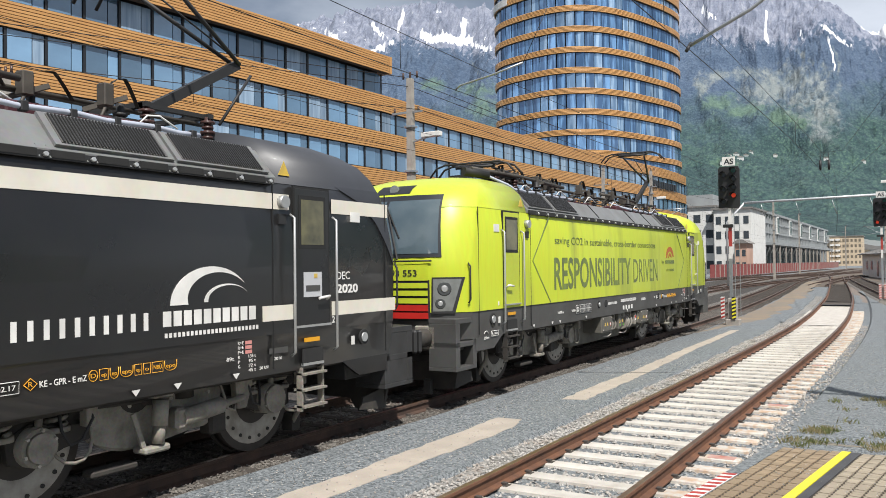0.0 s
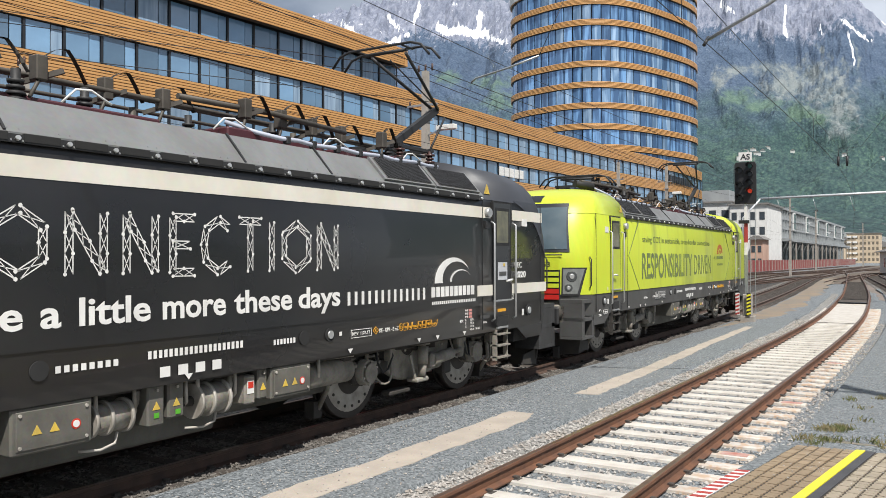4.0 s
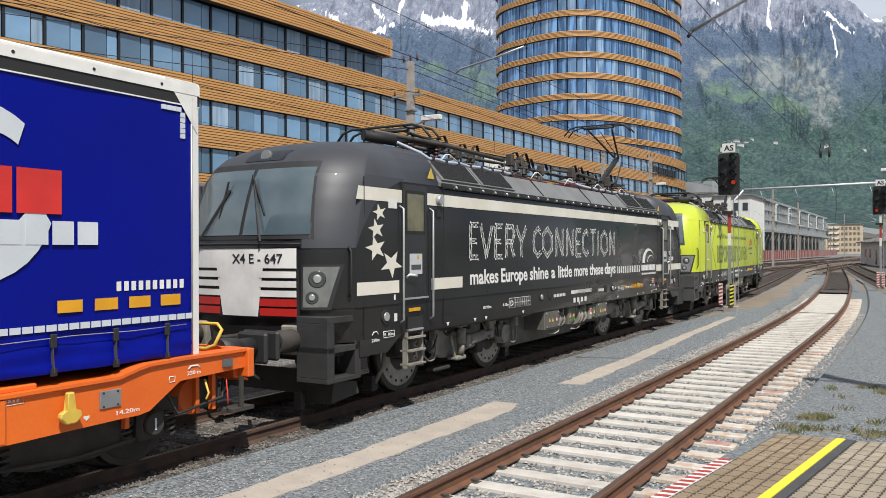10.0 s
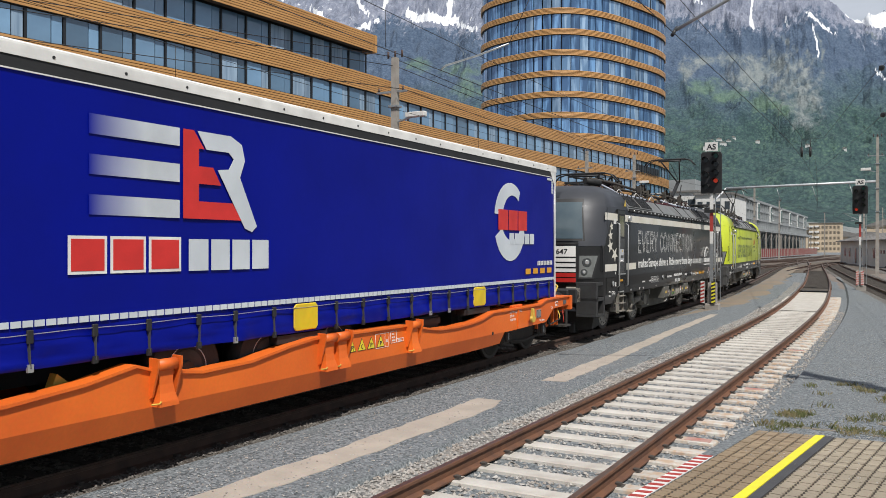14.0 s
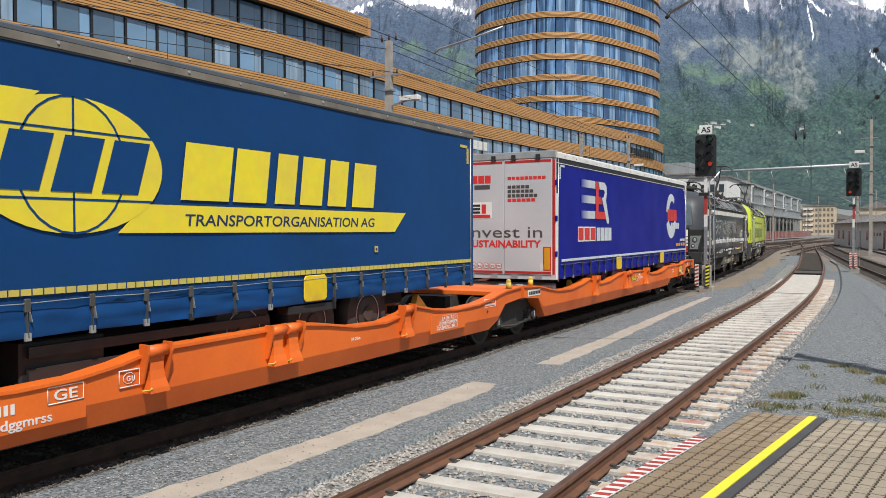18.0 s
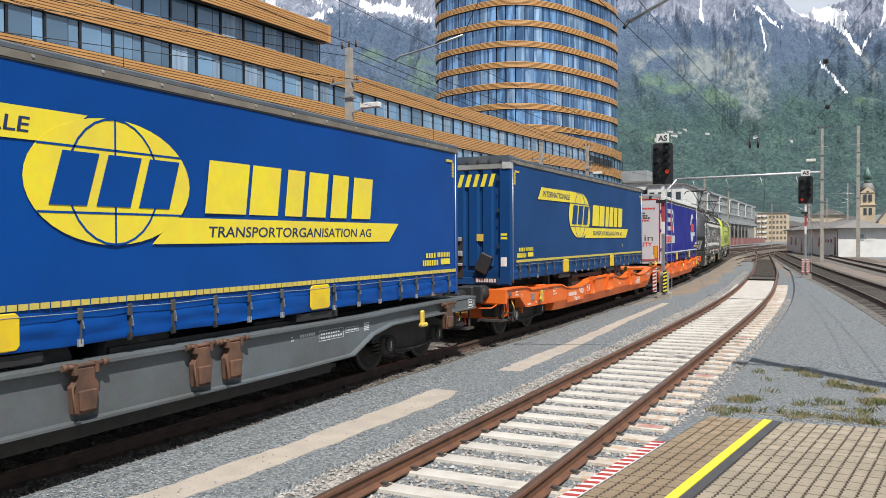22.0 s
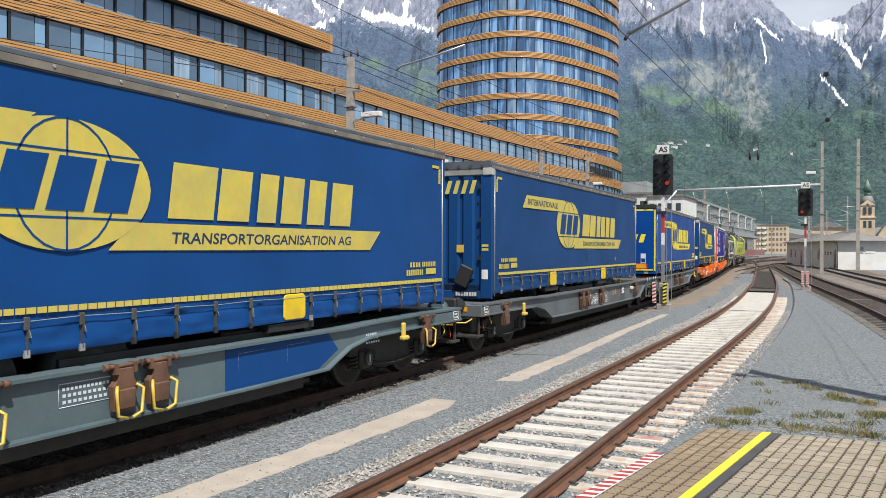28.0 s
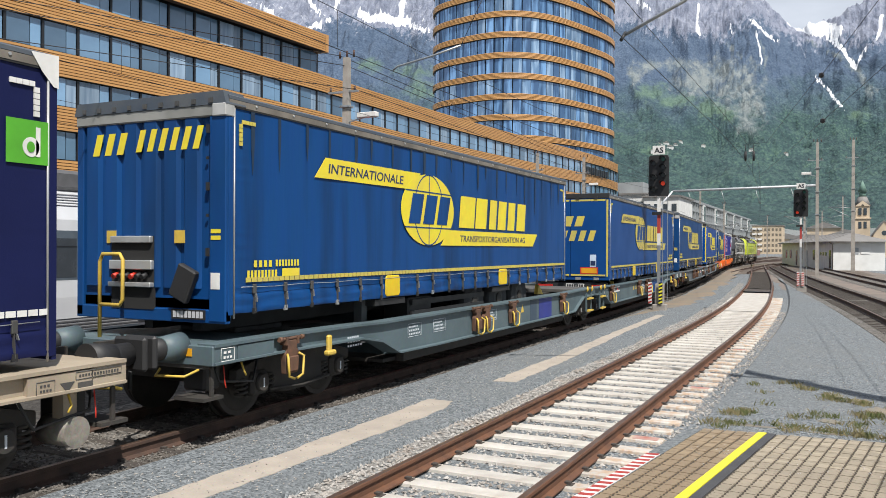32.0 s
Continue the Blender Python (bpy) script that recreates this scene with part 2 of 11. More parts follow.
STONED = stony("dusty_stone", (0.06, 0.055, 0.05), (0.20, 0.185, 0.165), (0.11, 0.095, 0.08), 30, 0.3, 3.0)
SAND = mat("sandy_strip", (0.46, 0.40, 0.335), 0.9, col2=(0.37, 0.325, 0.275), scale=2.5, bump=0.3, bscale=50, fine=0.3)
RAIL = mat("rusty_rail", (0.185, 0.082, 0.042), 0.75, col2=(0.115, 0.055, 0.034), scale=5, bump=0.2, bscale=80, fine=0.4)
# a darker brown for every rail but the empty track's
RAILD = mat("dark_rail", (0.105, 0.060, 0.042), 0.75, col2=(0.064, 0.041, 0.032), scale=5, bump=0.2, bscale=80, fine=0.4)
RAILTOP = mat("rail_head", (0.30, 0.20, 0.15), 0.38, 0.75, col2=(0.20, 0.11, 0.07), scale=3, fine=0.2)
CONCRETE = mat("sleeper_concrete", (0.60, 0.57, 0.52), 0.85, col2=(0.47, 0.43, 0.38), scale=4, bump=0.25, bscale=70, fine=0.3, rand=0.12)
OLDWOOD = mat("old_sleeper", (0.10, 0.085, 0.07), 0.9, col2=(0.06, 0.05, 0.045), scale=4, bump=0.4, bscale=40, fine=0.5, stretch=(1, 6, 1))
PAVER = mat("paver", (0.40, 0.335, 0.25), 0.85, col2=(0.31, 0.265, 0.20), scale=1.3, bump=0.25, bscale=90, fine=0.35, rand=0.16)
PAVERB = mat("brown_paver", (0.33, 0.245, 0.155), 0.85, col2=(0.26, 0.195, 0.13), scale=1.3, bump=0.25, bscale=90, fine=0.35, rand=0.16)
PAVERD = mat("paver_joint", (0.07, 0.055, 0.04), 0.9, scale=3, bump=0.3, fine=0.4)
YELLOW = mat("yellow_paint", (0.80, 0.72, 0.03), 0.6, col2=(0.72, 0.62, 0.05), scale=5, fine=0.15)
REDP = mat("red_paint", (0.42, 0.05, 0.04), 0.6, scale=5, fine=0.2)
WHITEP = mat("white_paint", (0.78, 0.77, 0.74), 0.6, col2=(0.62, 0.60, 0.57), scale=5, fine=0.2)
DARKP = mat("dark_strip", (0.07, 0.07, 0.075), 0.8, scale=3, fine=0.3, bump=0.2)
WOODF = mat("larch_slats", (0.62, 0.33, 0.115), 0.6, col2=(0.50, 0.25, 0.08), scale=1.2, bump=0.1, bscale=30, fine=0.3, stretch=(1, 0.3, 6), coat=0.35)
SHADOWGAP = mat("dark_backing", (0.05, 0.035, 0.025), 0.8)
# hotel panes: part of the reflected sky is put into this blue
GLASS = mat("blue_glass", (0.155, 0.275, 0.41), 0.06, 0.0, col2=(0.085, 0.155, 0.245), scale=0.25, fine=0.0, rand=0.5, rvar=0.03)
def facade(name, dark, light, rough):
    """Tinted panes; lighter folds of curtain and painted-in sky reflection differ from bay to bay."""
    m = mat(name, dark, rough, col2=light, scale=1.0, fine=0.0, rand=0.25, rvar=0.02, stretch=(1.3, 1.3, 0.14), lo=0.46, hi=0.60)
    n, l = m.node_tree.nodes, m.node_tree.links
    geo = n.new("ShaderNodeNewGeometry")
    l.new(geo.outputs["Position"], next(x for x in n if x.bl_idname == "ShaderNodeMapping").inputs["Vector"])
    m.node_tree.nodes["Principled BSDF"].inputs["IOR"].default_value = 2.0
    return m


# both blues are raised to hold reflected sky as well as curtains
GLASST = facade("tower_glass", (0.070, 0.150, 0.290), (0.22, 0.42, 0.70), 0.04)
GLASSL = facade("pale_tower_glass", (0.16, 0.28, 0.44), (0.40, 0.56, 0.74), 0.05)
for _m in (GLASST, GLASSL):
    _m.node_tree.nodes["Principled BSDF"].inputs["Metallic"].default_value = 0.45
BLIND = mat("curtain", (0.29, 0.385, 0.49), 0.2, col2=(0.17, 0.25, 0.345), scale=1.0, rand=0.3, stretch=(4, 4, 0.3))
FRAMEB = mat("black_frame", (0.018, 0.02, 0.024), 0.45)
PLASTER = mat("white_plaster", (0.72, 0.72, 0.70), 0.85, col2=(0.62, 0.62, 0.60), scale=1.0, fine=0.1)
MASTC = mat("mast_concrete", (0.40, 0.37, 0.33), 0.85, col2=(0.30, 0.27, 0.24), scale=3, bump=0.2, fine=0.3)
STEEL = mat("galvanised_steel", (0.42, 0.44, 0.45), 0.45, 0.7, col2=(0.34, 0.35, 0.36), scale=6)
WIRE = mat("wire", (0.03, 0.03, 0.032), 0.6, 0.3)
BLACKM = mat("black_metal", (0.022, 0.022, 0.023), 0.6, scale=4)

for _m in (GLASS,):
    _m.node_tree.nodes["Principled BSDF"].inputs["IOR"].default_value = 2.1

# ---- the tracks' lines ----
MAIN_Y = (-60, 0, 27, 40, 55, 73, 93, 106, 127, 146, 175, 210, 300, 420)
MAIN_X = (0, 0, 0, -0.42, -1.35, -2.75, -4.45, -5.3, -5.9, -5.7, -5.0, -4.2, -3.5, -3.5)
SIDE_Y = (-60, 0, 8, 13, 24, 30, 38, 55, 65, 82, 100, 126, 156, 190, 300)
SIDE_X = (4.4, 4.55, 4.64, 4.69, 4.77, 4.72, 4.47, 3.45, 2.65, 1.25, -0.35, -2.5, -4.5, -5.0, -4.0)


def curve_of(ys, xs):
    """A smooth line x(y) through the given places."""
    fine = np.arange(-60, 300, 1.0)
    v = np.interp(fine, ys, xs)
    k = np.hanning(25)
    v = np.convolve(np.pad(v, 12, mode="edge"), k / k.sum(), mode="valid")
    return lambda y: float(np.interp(y, fine, v))


main_x, side_x = curve_of(MAIN_Y, MAIN_X), curve_of(SIDE_Y, SIDE_X)


def along(fx, y):
    """The pose on a track's line at y, turned to run along it."""
    return pose(fx(y), y, 0, 0, 0, -math.degrees(math.atan2(fx(y + 0.5) - fx(y - 0.5), 1.0)))


# ---- ground ----
solid("ground", sheet(bmesh.new(), [[(x, y, -0.2) for x in (-4500, -200, -60, -2.4, 9, 60, 200, 4500)] for y in (-4500, -200, -40, 0, 60, 200, 400, 4500)]), GRAVEL,
               "grey gravel ground of the railway yard", kind="structure")


def strip(name, fx, y0, y1, off0, off1, z, material, label, step=1.0, kind="structure", cat=""):
    """A flat band that follows a track's line."""
    bm, rows, y = bmesh.new(), [], y0
    while y < y1 + 1e-6:
        rows.append([(fx(y) + off0 - 0.1, y, -0.25), (fx(y) + off0, y, z), (fx(y) + off1, y, z), (fx(y) + off1 + 0.1, y, -0.25)])
        y += step
    sheet(bm, rows, smooth=False)
    return solid(name, bm, material, label, cat, kind=kind)


RAILSEC = [(-0.075, -0.165), (0.075, -0.165), (0.075, -0.15), (0.012, -0.13), (0.012, -0.045), (0.036, -0.035), (0.036, -0.004), (0.03, 0), (-0.03, 0), (-0.036, -0.004), (-0.036, -0.035), (-0.012, -0.045), (-0.012, -0.13), (-0.075, -0.15)]


def rail(fx, off, y0, y1, label, material, step=1.0):
    n, y, rings = len(RAILSEC), y0, []
    bm = bmesh.new()
    while y < y1 + 1e-6:
        c = fx(y) + off
        rings.append([bm.verts.new((c + a, y, b)) for a, b in RAILSEC])
        y += step
    for a, b in zip(rings, rings[1:]):
        for i in range(n):
            f = bm.faces.new((a[i], a[(i + 1) % n], b[(i + 1) % n], b[i]))
            f.material_index = 1 if i == 7 else 0
    ob = solid("rail", bm, material, label, "rail", group="rails of the yard", kind="structure")
    ob.data.materials.append(RAILTOP)
    return ob


RIGHT_Y, RIGHT_X = (-60, 0, 20, 36, 60, 80, 94, 110, 130, 300), (14.5, 12.4, 11.0, 9.4, 6.4, 4.2, 2.7, 1.0, -0.6, -2.0)
right_x = curve_of(RIGHT_Y, RIGHT_X)
for _fx, _y0, _y1, _l in ((main_x, -12, 260, "rusty steel rail under the freight train"), (side_x, -4, 132, "rusty brown steel rail on concrete sleepers"), (right_x, 22, 140, "dark rusty rail of a diverging track"), (lambda y: right_x(y) + 4.6, 30, 200, "dark rusty rail of a diverging track"),
                          (lambda y: main_x(y) - 5.2, -12, 260, "rusty rail beyond the train"), (lambda y: main_x(y) - 11.8, -20, 260, "rusty rail under the passenger train"),
                          (lambda y: main_x(y) + 0.055 * max(0, y - 60) + 1.5, 85, 240, "rusty rail of the yard throat"), (lambda y: side_x(y) - 0.03 * max(0, y - 70), 120, 260, "rusty rail of the yard throat")):
    for _o in (-0.7535, 0.7535):
        rail(_fx, _o, _y0, _y1, _l, RAIL if _fx is side_x else RAILD)
# crossovers between the tracks of the throat
for _ya, _yb, _f0, _f1 in ((62, 118, lambda y: main_x(y) - 5.2, main_x), (100, 160, lambda y: main_x(y) - 11.8, lambda y: main_x(y) - 5.2), (96, 142, side_x, lambda y: right_x(y)), (120, 190, lambda y: main_x(y) - 5.2, lambda y: main_x(y) + 2.0)):
    def _cross(y, ya=_ya, yb=_yb, f0=_f0, f1=_f1):
        k = max(0.0, min(1.0, (y - ya) / (yb - ya)))
        k = k * k * (3 - 2 * k)
        return f0(y) * (1 - k) + f1(y) * k
    for _o in (-0.7535, 0.7535):
        rail(_cross, _o, _ya, _yb, "rusty rail of a crossover", RAILD)

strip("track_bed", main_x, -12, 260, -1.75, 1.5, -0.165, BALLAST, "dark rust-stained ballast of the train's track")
# a darker strip than the other ballast, between the two trains
strip("track_bed", lambda y: main_x(y) - 5.2, -14, 120, -5.0, 3.4, -0.185, BALLASTD, "dark ballast between the trains", step=2)
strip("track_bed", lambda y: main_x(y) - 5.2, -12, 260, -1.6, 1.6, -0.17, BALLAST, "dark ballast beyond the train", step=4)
strip("track_bed", right_x, 20, 140, -1.6, 1.6, -0.17, BALLAST, "dark ballast of the diverging track", step=4)
strip("track_bed", lambda y: right_x(y) + 4.6, 30, 200, -1.6, 1.6, -0.17, BALLAST, "dark ballast of the diverging track", step=4)
BROWNY = mat("brown_yard_ground", (0.17, 0.135, 0.105), 0.95, col2=(0.10, 0.080, 0.062), scale=0.5, bump=0.4, bscale=12, fine=0.5)
strip("yard_ground", lambda y: main_x(y) + 0.5 * noise.noise(Vector((y * 0.3, 9, 0))), 46, 300, -9.5, 1.6, -0.186, BROWNY, "brown stony ground of the yard throat", step=1.5)
strip("yard_ground", lambda y: main_x(y) + 0.9 * noise.noise(Vector((y * 0.22, 4, 0))), 84, 300, 1.0, 15.0, -0.188, BROWNY, "brown stony ground of the yard throat", step=1.5)
strip("yard_ground", lambda y: right_x(y) + 0.7 * noise.noise(Vector((y * 0.25, 6, 0))), 26, 140, -2.2, 9.0, -0.192, mat("reddish_stony_ground", (0.27, 0.215, 0.18), 0.95, col2=(0.17, 0.15, 0.13), scale=0.6, bump=0.4, bscale=14, fine=0.5), "reddish stony ground beside the diverging tracks", step=1.5)
strip("gravel_path", lambda y: 0.5 * (main_x(y) + side_x(y)) + 0.10 * noise.noise(Vector((y * 0.9, 5.5, 0))), -12, 62, -1.0, 0.93, -0.1, GRAVEL, "grey gravel path between two tracks", step=0.8)
EARTH = mat("dry_earth", (0.31, 0.235, 0.16), 0.95, col2=(0.22, 0.205, 0.18), scale=0.7, bump=0.5, bscale=25, fine=0.55)
earth = bmesh.new()
for _k in range(150):
    _y0 = 27.5 + 0.5 * _k
    _rows = []
    for _y in (_y0, _y0 + 0.5):
        _n0, _n1, _g = noise.noise(Vector((_y * 0.55, 1.2, 0))), noise.fractal(Vector((_y * 0.5, 7.7, 0)), 0.6, 2.0, 4), min(1.0, (_y - 27.5) / 9.0)
        _a, _b = main_x(_y) + 1.42 + 0.16 * _n0, main_x(_y) + 1.42 + _g * (1.15 + 0.5 * _n1) + 0.03
        _rows.append([(_a, _y, -0.12), (_a + 0.05, _y, -0.094), (max(_b, _a + 0.1), _y, -0.094), (max(_b, _a + 0.1) + 0.05, _y, -0.12)])
    sheet(earth, _rows, smooth=False)
solid("earth_path", earth, EARTH, "dry brown earth between the tracks", kind="structure")
strip("track_bed", side_x, -6, 130, -1.45, 1.45, -0.215, BALLASTG, "grey ballast of the empty track")
strip("ballast_shoulder", lambda y: side_x(y) - 1.28 + 0.05 * noise.noise(Vector((y * 1.7, 3.1, 0))), -6, 60, -0.30, 0.20, -0.152, BALLASTG, "grey ballast shoulder over the sleeper ends", step=0.4)
yard_rows = [[(side_x(y) + 1.5, y, -0.25), (side_x(y) + 1.62, y, -0.1), (right_x(y) - 1.75, y, -0.1), (right_x(y) - 1.6, y, -0.25)] for y in range(-6, 72, 2)]
solid("gravel_yard", sheet(bmesh.new(), yard_rows, smooth=False), GRAVEL, "grey gravel beside the empty track", kind="structure")
strip("track_slab", side_x, 33, 47, -0.69, 0.69, -0.15, CONCRETE, "pale concrete slab between the rails")
strip("crossing_board", side_x, 47.3, 49.7, -0.69, 0.69, -0.075, OLDWOOD, "dark wooden crossing board", step=0.8)
# sandy strips in the path
for k, pts in enumerate(([(1.95, 3.0), (2.42, 3.0), (2.72, 6.6), (2.82, 10.5), (2.66, 11.1), (2.28, 11.1), (2.3, 8.0), (2.2, 5.5)], [(2.5, 13.1), (2.92, 13.2), (2.82, 17), (2.62, 22.0), (2.45, 29), (2.2, 29), (2.32, 22.0), (2.45, 17)])):
    c = (sum(p[0] for p in pts) / 8, sum(p[1] for p in pts) / 8)
    dense = []
    for p, q in zip(pts, pts[1:] + pts[:1]):
        nstep = max(2, int(math.hypot(q[0] - p[0], q[1] - p[1]) / 0.12))
        for i in range(nstep):
            f = i / nstep
            j = noise.noise(Vector((p[0] + (q[0] - p[0]) * f, (p[1] + (q[1] - p[1]) * f) * 5, 1.3))) * 0.045 + noise.noise(Vector((p[0] * 3 + (q[0] - p[0]) * f, (p[1] + (q[1] - p[1]) * f) * 1.3, 4.3))) * 0.03
            dense.append((p[0] + (q[0] - p[0]) * f + j, p[1] + (q[1] - p[1]) * f))
    solid("sand_strip", prism(bmesh.new(), dense, -0.2, -0.094, "z"), SAND, "pale sandy strip in the gravel", kind="structure")

# ---- platform ----
PL = pose(7.0, 11.2, 0, 0, 0, -8.0)
def in_platform(x, y):
    """A place on the ground in the platform's own axes."""
    q = PL.inverted() @ Vector((x, y, 0))
    return (q.x, q.y)


platform = solid("platform", prism(bmesh.new(), [(-0.74, -5.0), in_platform(5.57, -6.0), in_platform(14.5, -6.0), in_platform(14.5, 11.9), (1.41, 0.08), (0.1, -0.28), (-0.74, -0.56)], -0.3, -0.097, "z"), PAVERD, "brick-paved platform end", kind="structure", at=PL)
part("yellow_line", prism(bmesh.new(), [(0.05, -5.0), in_platform(6.36, -6.0), in_platform(6.46, -6.0), (0.145, -5.0), (0.145, -0.27), (0.05, -0.29)], -0.1, -0.076, "z"), YELLOW, platform, "yellow safety line")
part("dark_guide_strip", prism(bmesh.new(), [(0.15, -5.0), in_platform(6.465, -6.0), in_platform(6.565, -6.0), (0.25, -5.0), (0.25, -0.24), (0.15, -0.27)], -0.1, -0.082, "z"), DARKP, platform, "dark grooved guide strip")
part("kerb", prism(bmesh.new(), [(-0.75, -5.0), in_platform(5.56, -6.0), in_platform(5.71, -6.0), (-0.60, -5.0), (-0.60, -0.5), (-0.75, -0.56)], -0.21, -0.09, "z"), GRAVEL, platform, "worn grey platform edge")
part("edge_line", B((-0.745, -0.605, -5.0, -2.05, -0.1, -0.084)), WHITEP, platform, "white edge with red dashes")
for i in range(20):
    y = -2.12 - 0.15 * i
    part("edge_stripe", prism(bmesh.new(), [(-0.74, y - 0.03), (-0.74, y + 0.04), (-0.61, y + 0.08), (-0.61, y + 0.01)], -0.1, -0.080, "z"), REDP, platform)

# ---- hotel: a long slatted front and a rounded tower ----
def offset(pts, out):
    q = []
    for i, p in enumerate(pts):
        a, b = Vector(pts[max(i - 1, 0)]), Vector(pts[min(i + 1, len(pts) - 1)])
        d = (b - a).normalized()
        q.append((p[0] + d.y * out, p[1] - d.x * out))
    return q


def slab(pts, z0, z1, out, depth, smooth=False):
    """A solid band along a plan line, from 'out' outwards back by 'depth'."""
    bm = bmesh.new()
    rows = [[(*r, z0), (*f, z0), (*f, z1), (*r, z1), (*r, z0)] for f, r in zip(offset(pts, out), offset(pts, out - depth))]
    sheet(bm, rows, smooth)
    bm.faces.new([bm.verts.new(p) for p in rows[0][:4]][::-1])
    bm.faces.new([bm.verts.new(p) for p in rows[-1][:4]])
    return bm


def places(pts, bay):
    """Even places along a plan line, each with its heading."""
    out, d = [], 0.0
    for p, q in zip(pts, pts[1:]):
        p, q = Vector(p), Vector(q)
        L = (q - p).length
        while d < L:
            out.append((p.lerp(q, d / L), math.atan2((q - p).y, (q - p).x)))
            d += bay
        d -= L
    return out


PANES = {}


def pane(parent, c, ang, z0, z1, w, material, out=0.05, name="window_pane"):
    """One window leaf on a plan line; alike leaves share a mesh."""
    key = (round(w, 2), round(z1 - z0, 2), material.name)
    if key not in PANES:
        PANES[key] = mesh(name, B((0, w, -0.03, 0.03, 0, z1 - z0)), material)
    return part(name, PANES[key], material, parent, at=Matrix.Translation((c.x, c.y, z0)) @ Matrix.Rotation(ang, 4, "Z") @ Matrix.Translation((0, -out, 0)))


def slatted(parent, pts, z0, z1, out, n):
    """A band of horizontal larch slats before a dark backing."""
    band = part("wood_band", slab(pts, z0, z1, out - 0.06, 0.5), SHADOWGAP, parent)
    h = (z1 - z0) / n
    for k in range(n):
        part("slat", slab(pts, z0 + k * h + 0.02, z0 + (k + 1) * h - 0.025, out, 0.1), WOODF, band)


HX = -34.5
FRONT = [(HX - 8.2, -8), (HX - 5.6, 10), (HX - 3.3, 26), (HX - 1.75, 39), (HX - 0.7, 50), (HX, 61)]
LOW = [(HX, 61), (HX + 0.2, 72), (HX + 0.6, 84), (HX + 1.4, 96), (HX + 2.6, 108), (HX + 4.0, 120), (HX + 5.2, 132), (HX + 5.6, 142), (HX + 5.2, 150), (HX + 3.4, 156), (HX - 1, 160)]
rngh = random.Random(11)
hotel = thing("hotel_wing", "long hotel front with larch slat bands and blue window rows", "hotel")
part("core", slab(FRONT, -0.2, 20.2, -0.35, 16), FRAMEB, hotel)
part("core", slab(LOW, -0.2, 16.8, -0.35, 10), FRAMEB, hotel)
part("roof_ledge", slab(FRONT, 20.2, 20.4, 0.1, 16), FRAMEB, hotel)
for k in range(6):
    top = 21.3 - 3.4 * k
    for pts in ((FRONT,) if k == 0 else (FRONT, LOW)):
        slatted(hotel, pts, max(top - 1.55, 0.3), top, 0.3 + (0.75 if k == 0 else 0), 8)
        zb, zt = top - 3.4, top - 1.55
        if zb < -0.3:
            continue
        for c, a in places(pts, 2.4):
            m = GLASS if rngh.random() < 0.86 else BLIND
            u = Vector((math.cos(a), math.sin(a)))
            pane(hotel, c, a, zb + 0.06, zt - 0.05, 1.42, m, 0.06)
            pane(hotel, c + u * 1.5, a, zb + 0.06, zt - 0.05, 0.66, GLASS if rngh.random() < 0.8 else BLIND, 0.02)
            pane(hotel, c + u * 2.2, a, zb + 0.06, zt - 0.05, 0.15, FRAMEB, 0.12, "mullion")
part("end_glass", B((HX - 9, HX - 0.4, 60.95, 61.02, 18.0, 19.8)), GLASS, hotel)
part("end_band", B((HX - 12, HX + 1.05, 61.0, 61.4, 19.75, 21.3)), WOODF, hotel)

TC = Vector((-44.5, 143))
TOWER = []
for i in range(65):
    a = 2 * math.pi * i / 64
    c, s = math.cos(a), math.sin(a)
    e = (abs(c) ** 3.0 + abs(s) ** 3.0) ** (-1 / 3.0)
    x, y = 12.5 * c * e, 18.0 * s * e
    t = radians(-16)
    TOWER.append((TC.x + x * math.cos(t) - y * math.sin(t), TC.y + x * math.sin(t) + y * math.cos(t)))
tower = thing("hotel_tower", "rounded hotel tower with wooden bands and blue glass", "hotel")
part("core", slab(TOWER, -0.2, 49, -0.4, 6), FRAMEB, tower)
part("roof", slab(TOWER, 50.2, 50.6, 0.1, 11), FRAMEB, tower)
for k in range(14):
    top = 51.5 - 3.4 * k
    wb = part("wood_band", slab(TOWER, top - (1.0 if k else 2.2), top, 0.28, 0.6, True), SHADOWGAP, tower)
    nn = 5 if k else 10
    hh = (1.0 if k else 2.2) / nn
    for j in range(nn):
        part("slat", slab(TOWER, top - (j + 1) * hh + 0.02, top - j * hh - 0.02, 0.36, 0.12, True), WOODF, wb)
    for c, a in places(TOWER, 1.55):
        d = c - TC
        if d.x * 0.55 - d.y * 0.83 < -7:
            continue
        r = rngh.random()
        pane(tower, c, a, top - 3.36, top - (1.05 if k else 2.25), 1.4, GLASST if r < 0.7 else GLASSL, 0.0)
# open terrace and plain sign strips at the top
part("sign_strip", slab(TOWER[40:46], 47.2, 48.4, 0.5, 0.1), WHITEP, tower)
for k in range(9):
    part("sign_block", B((0, 0.9, -0.05, 0.05, 0, 1.0)), WHITEP, hotel, at=Matrix.Translation((HX + 0.75, 80 + 1.25 * k, 11.5)) @ Matrix.Rotation(radians(88), 4, "Z"))
for k in range(11):
    part("sign_block", B((0, 0.85, -0.05, 0.05, 0, 1.1)), FRAMEB, hotel, at=Matrix.Translation((HX + 5.5 + 0.05 * k, 128 + 1.2 * k, 14.5)) @ Matrix.Rotation(radians(88), 4, "Z"))

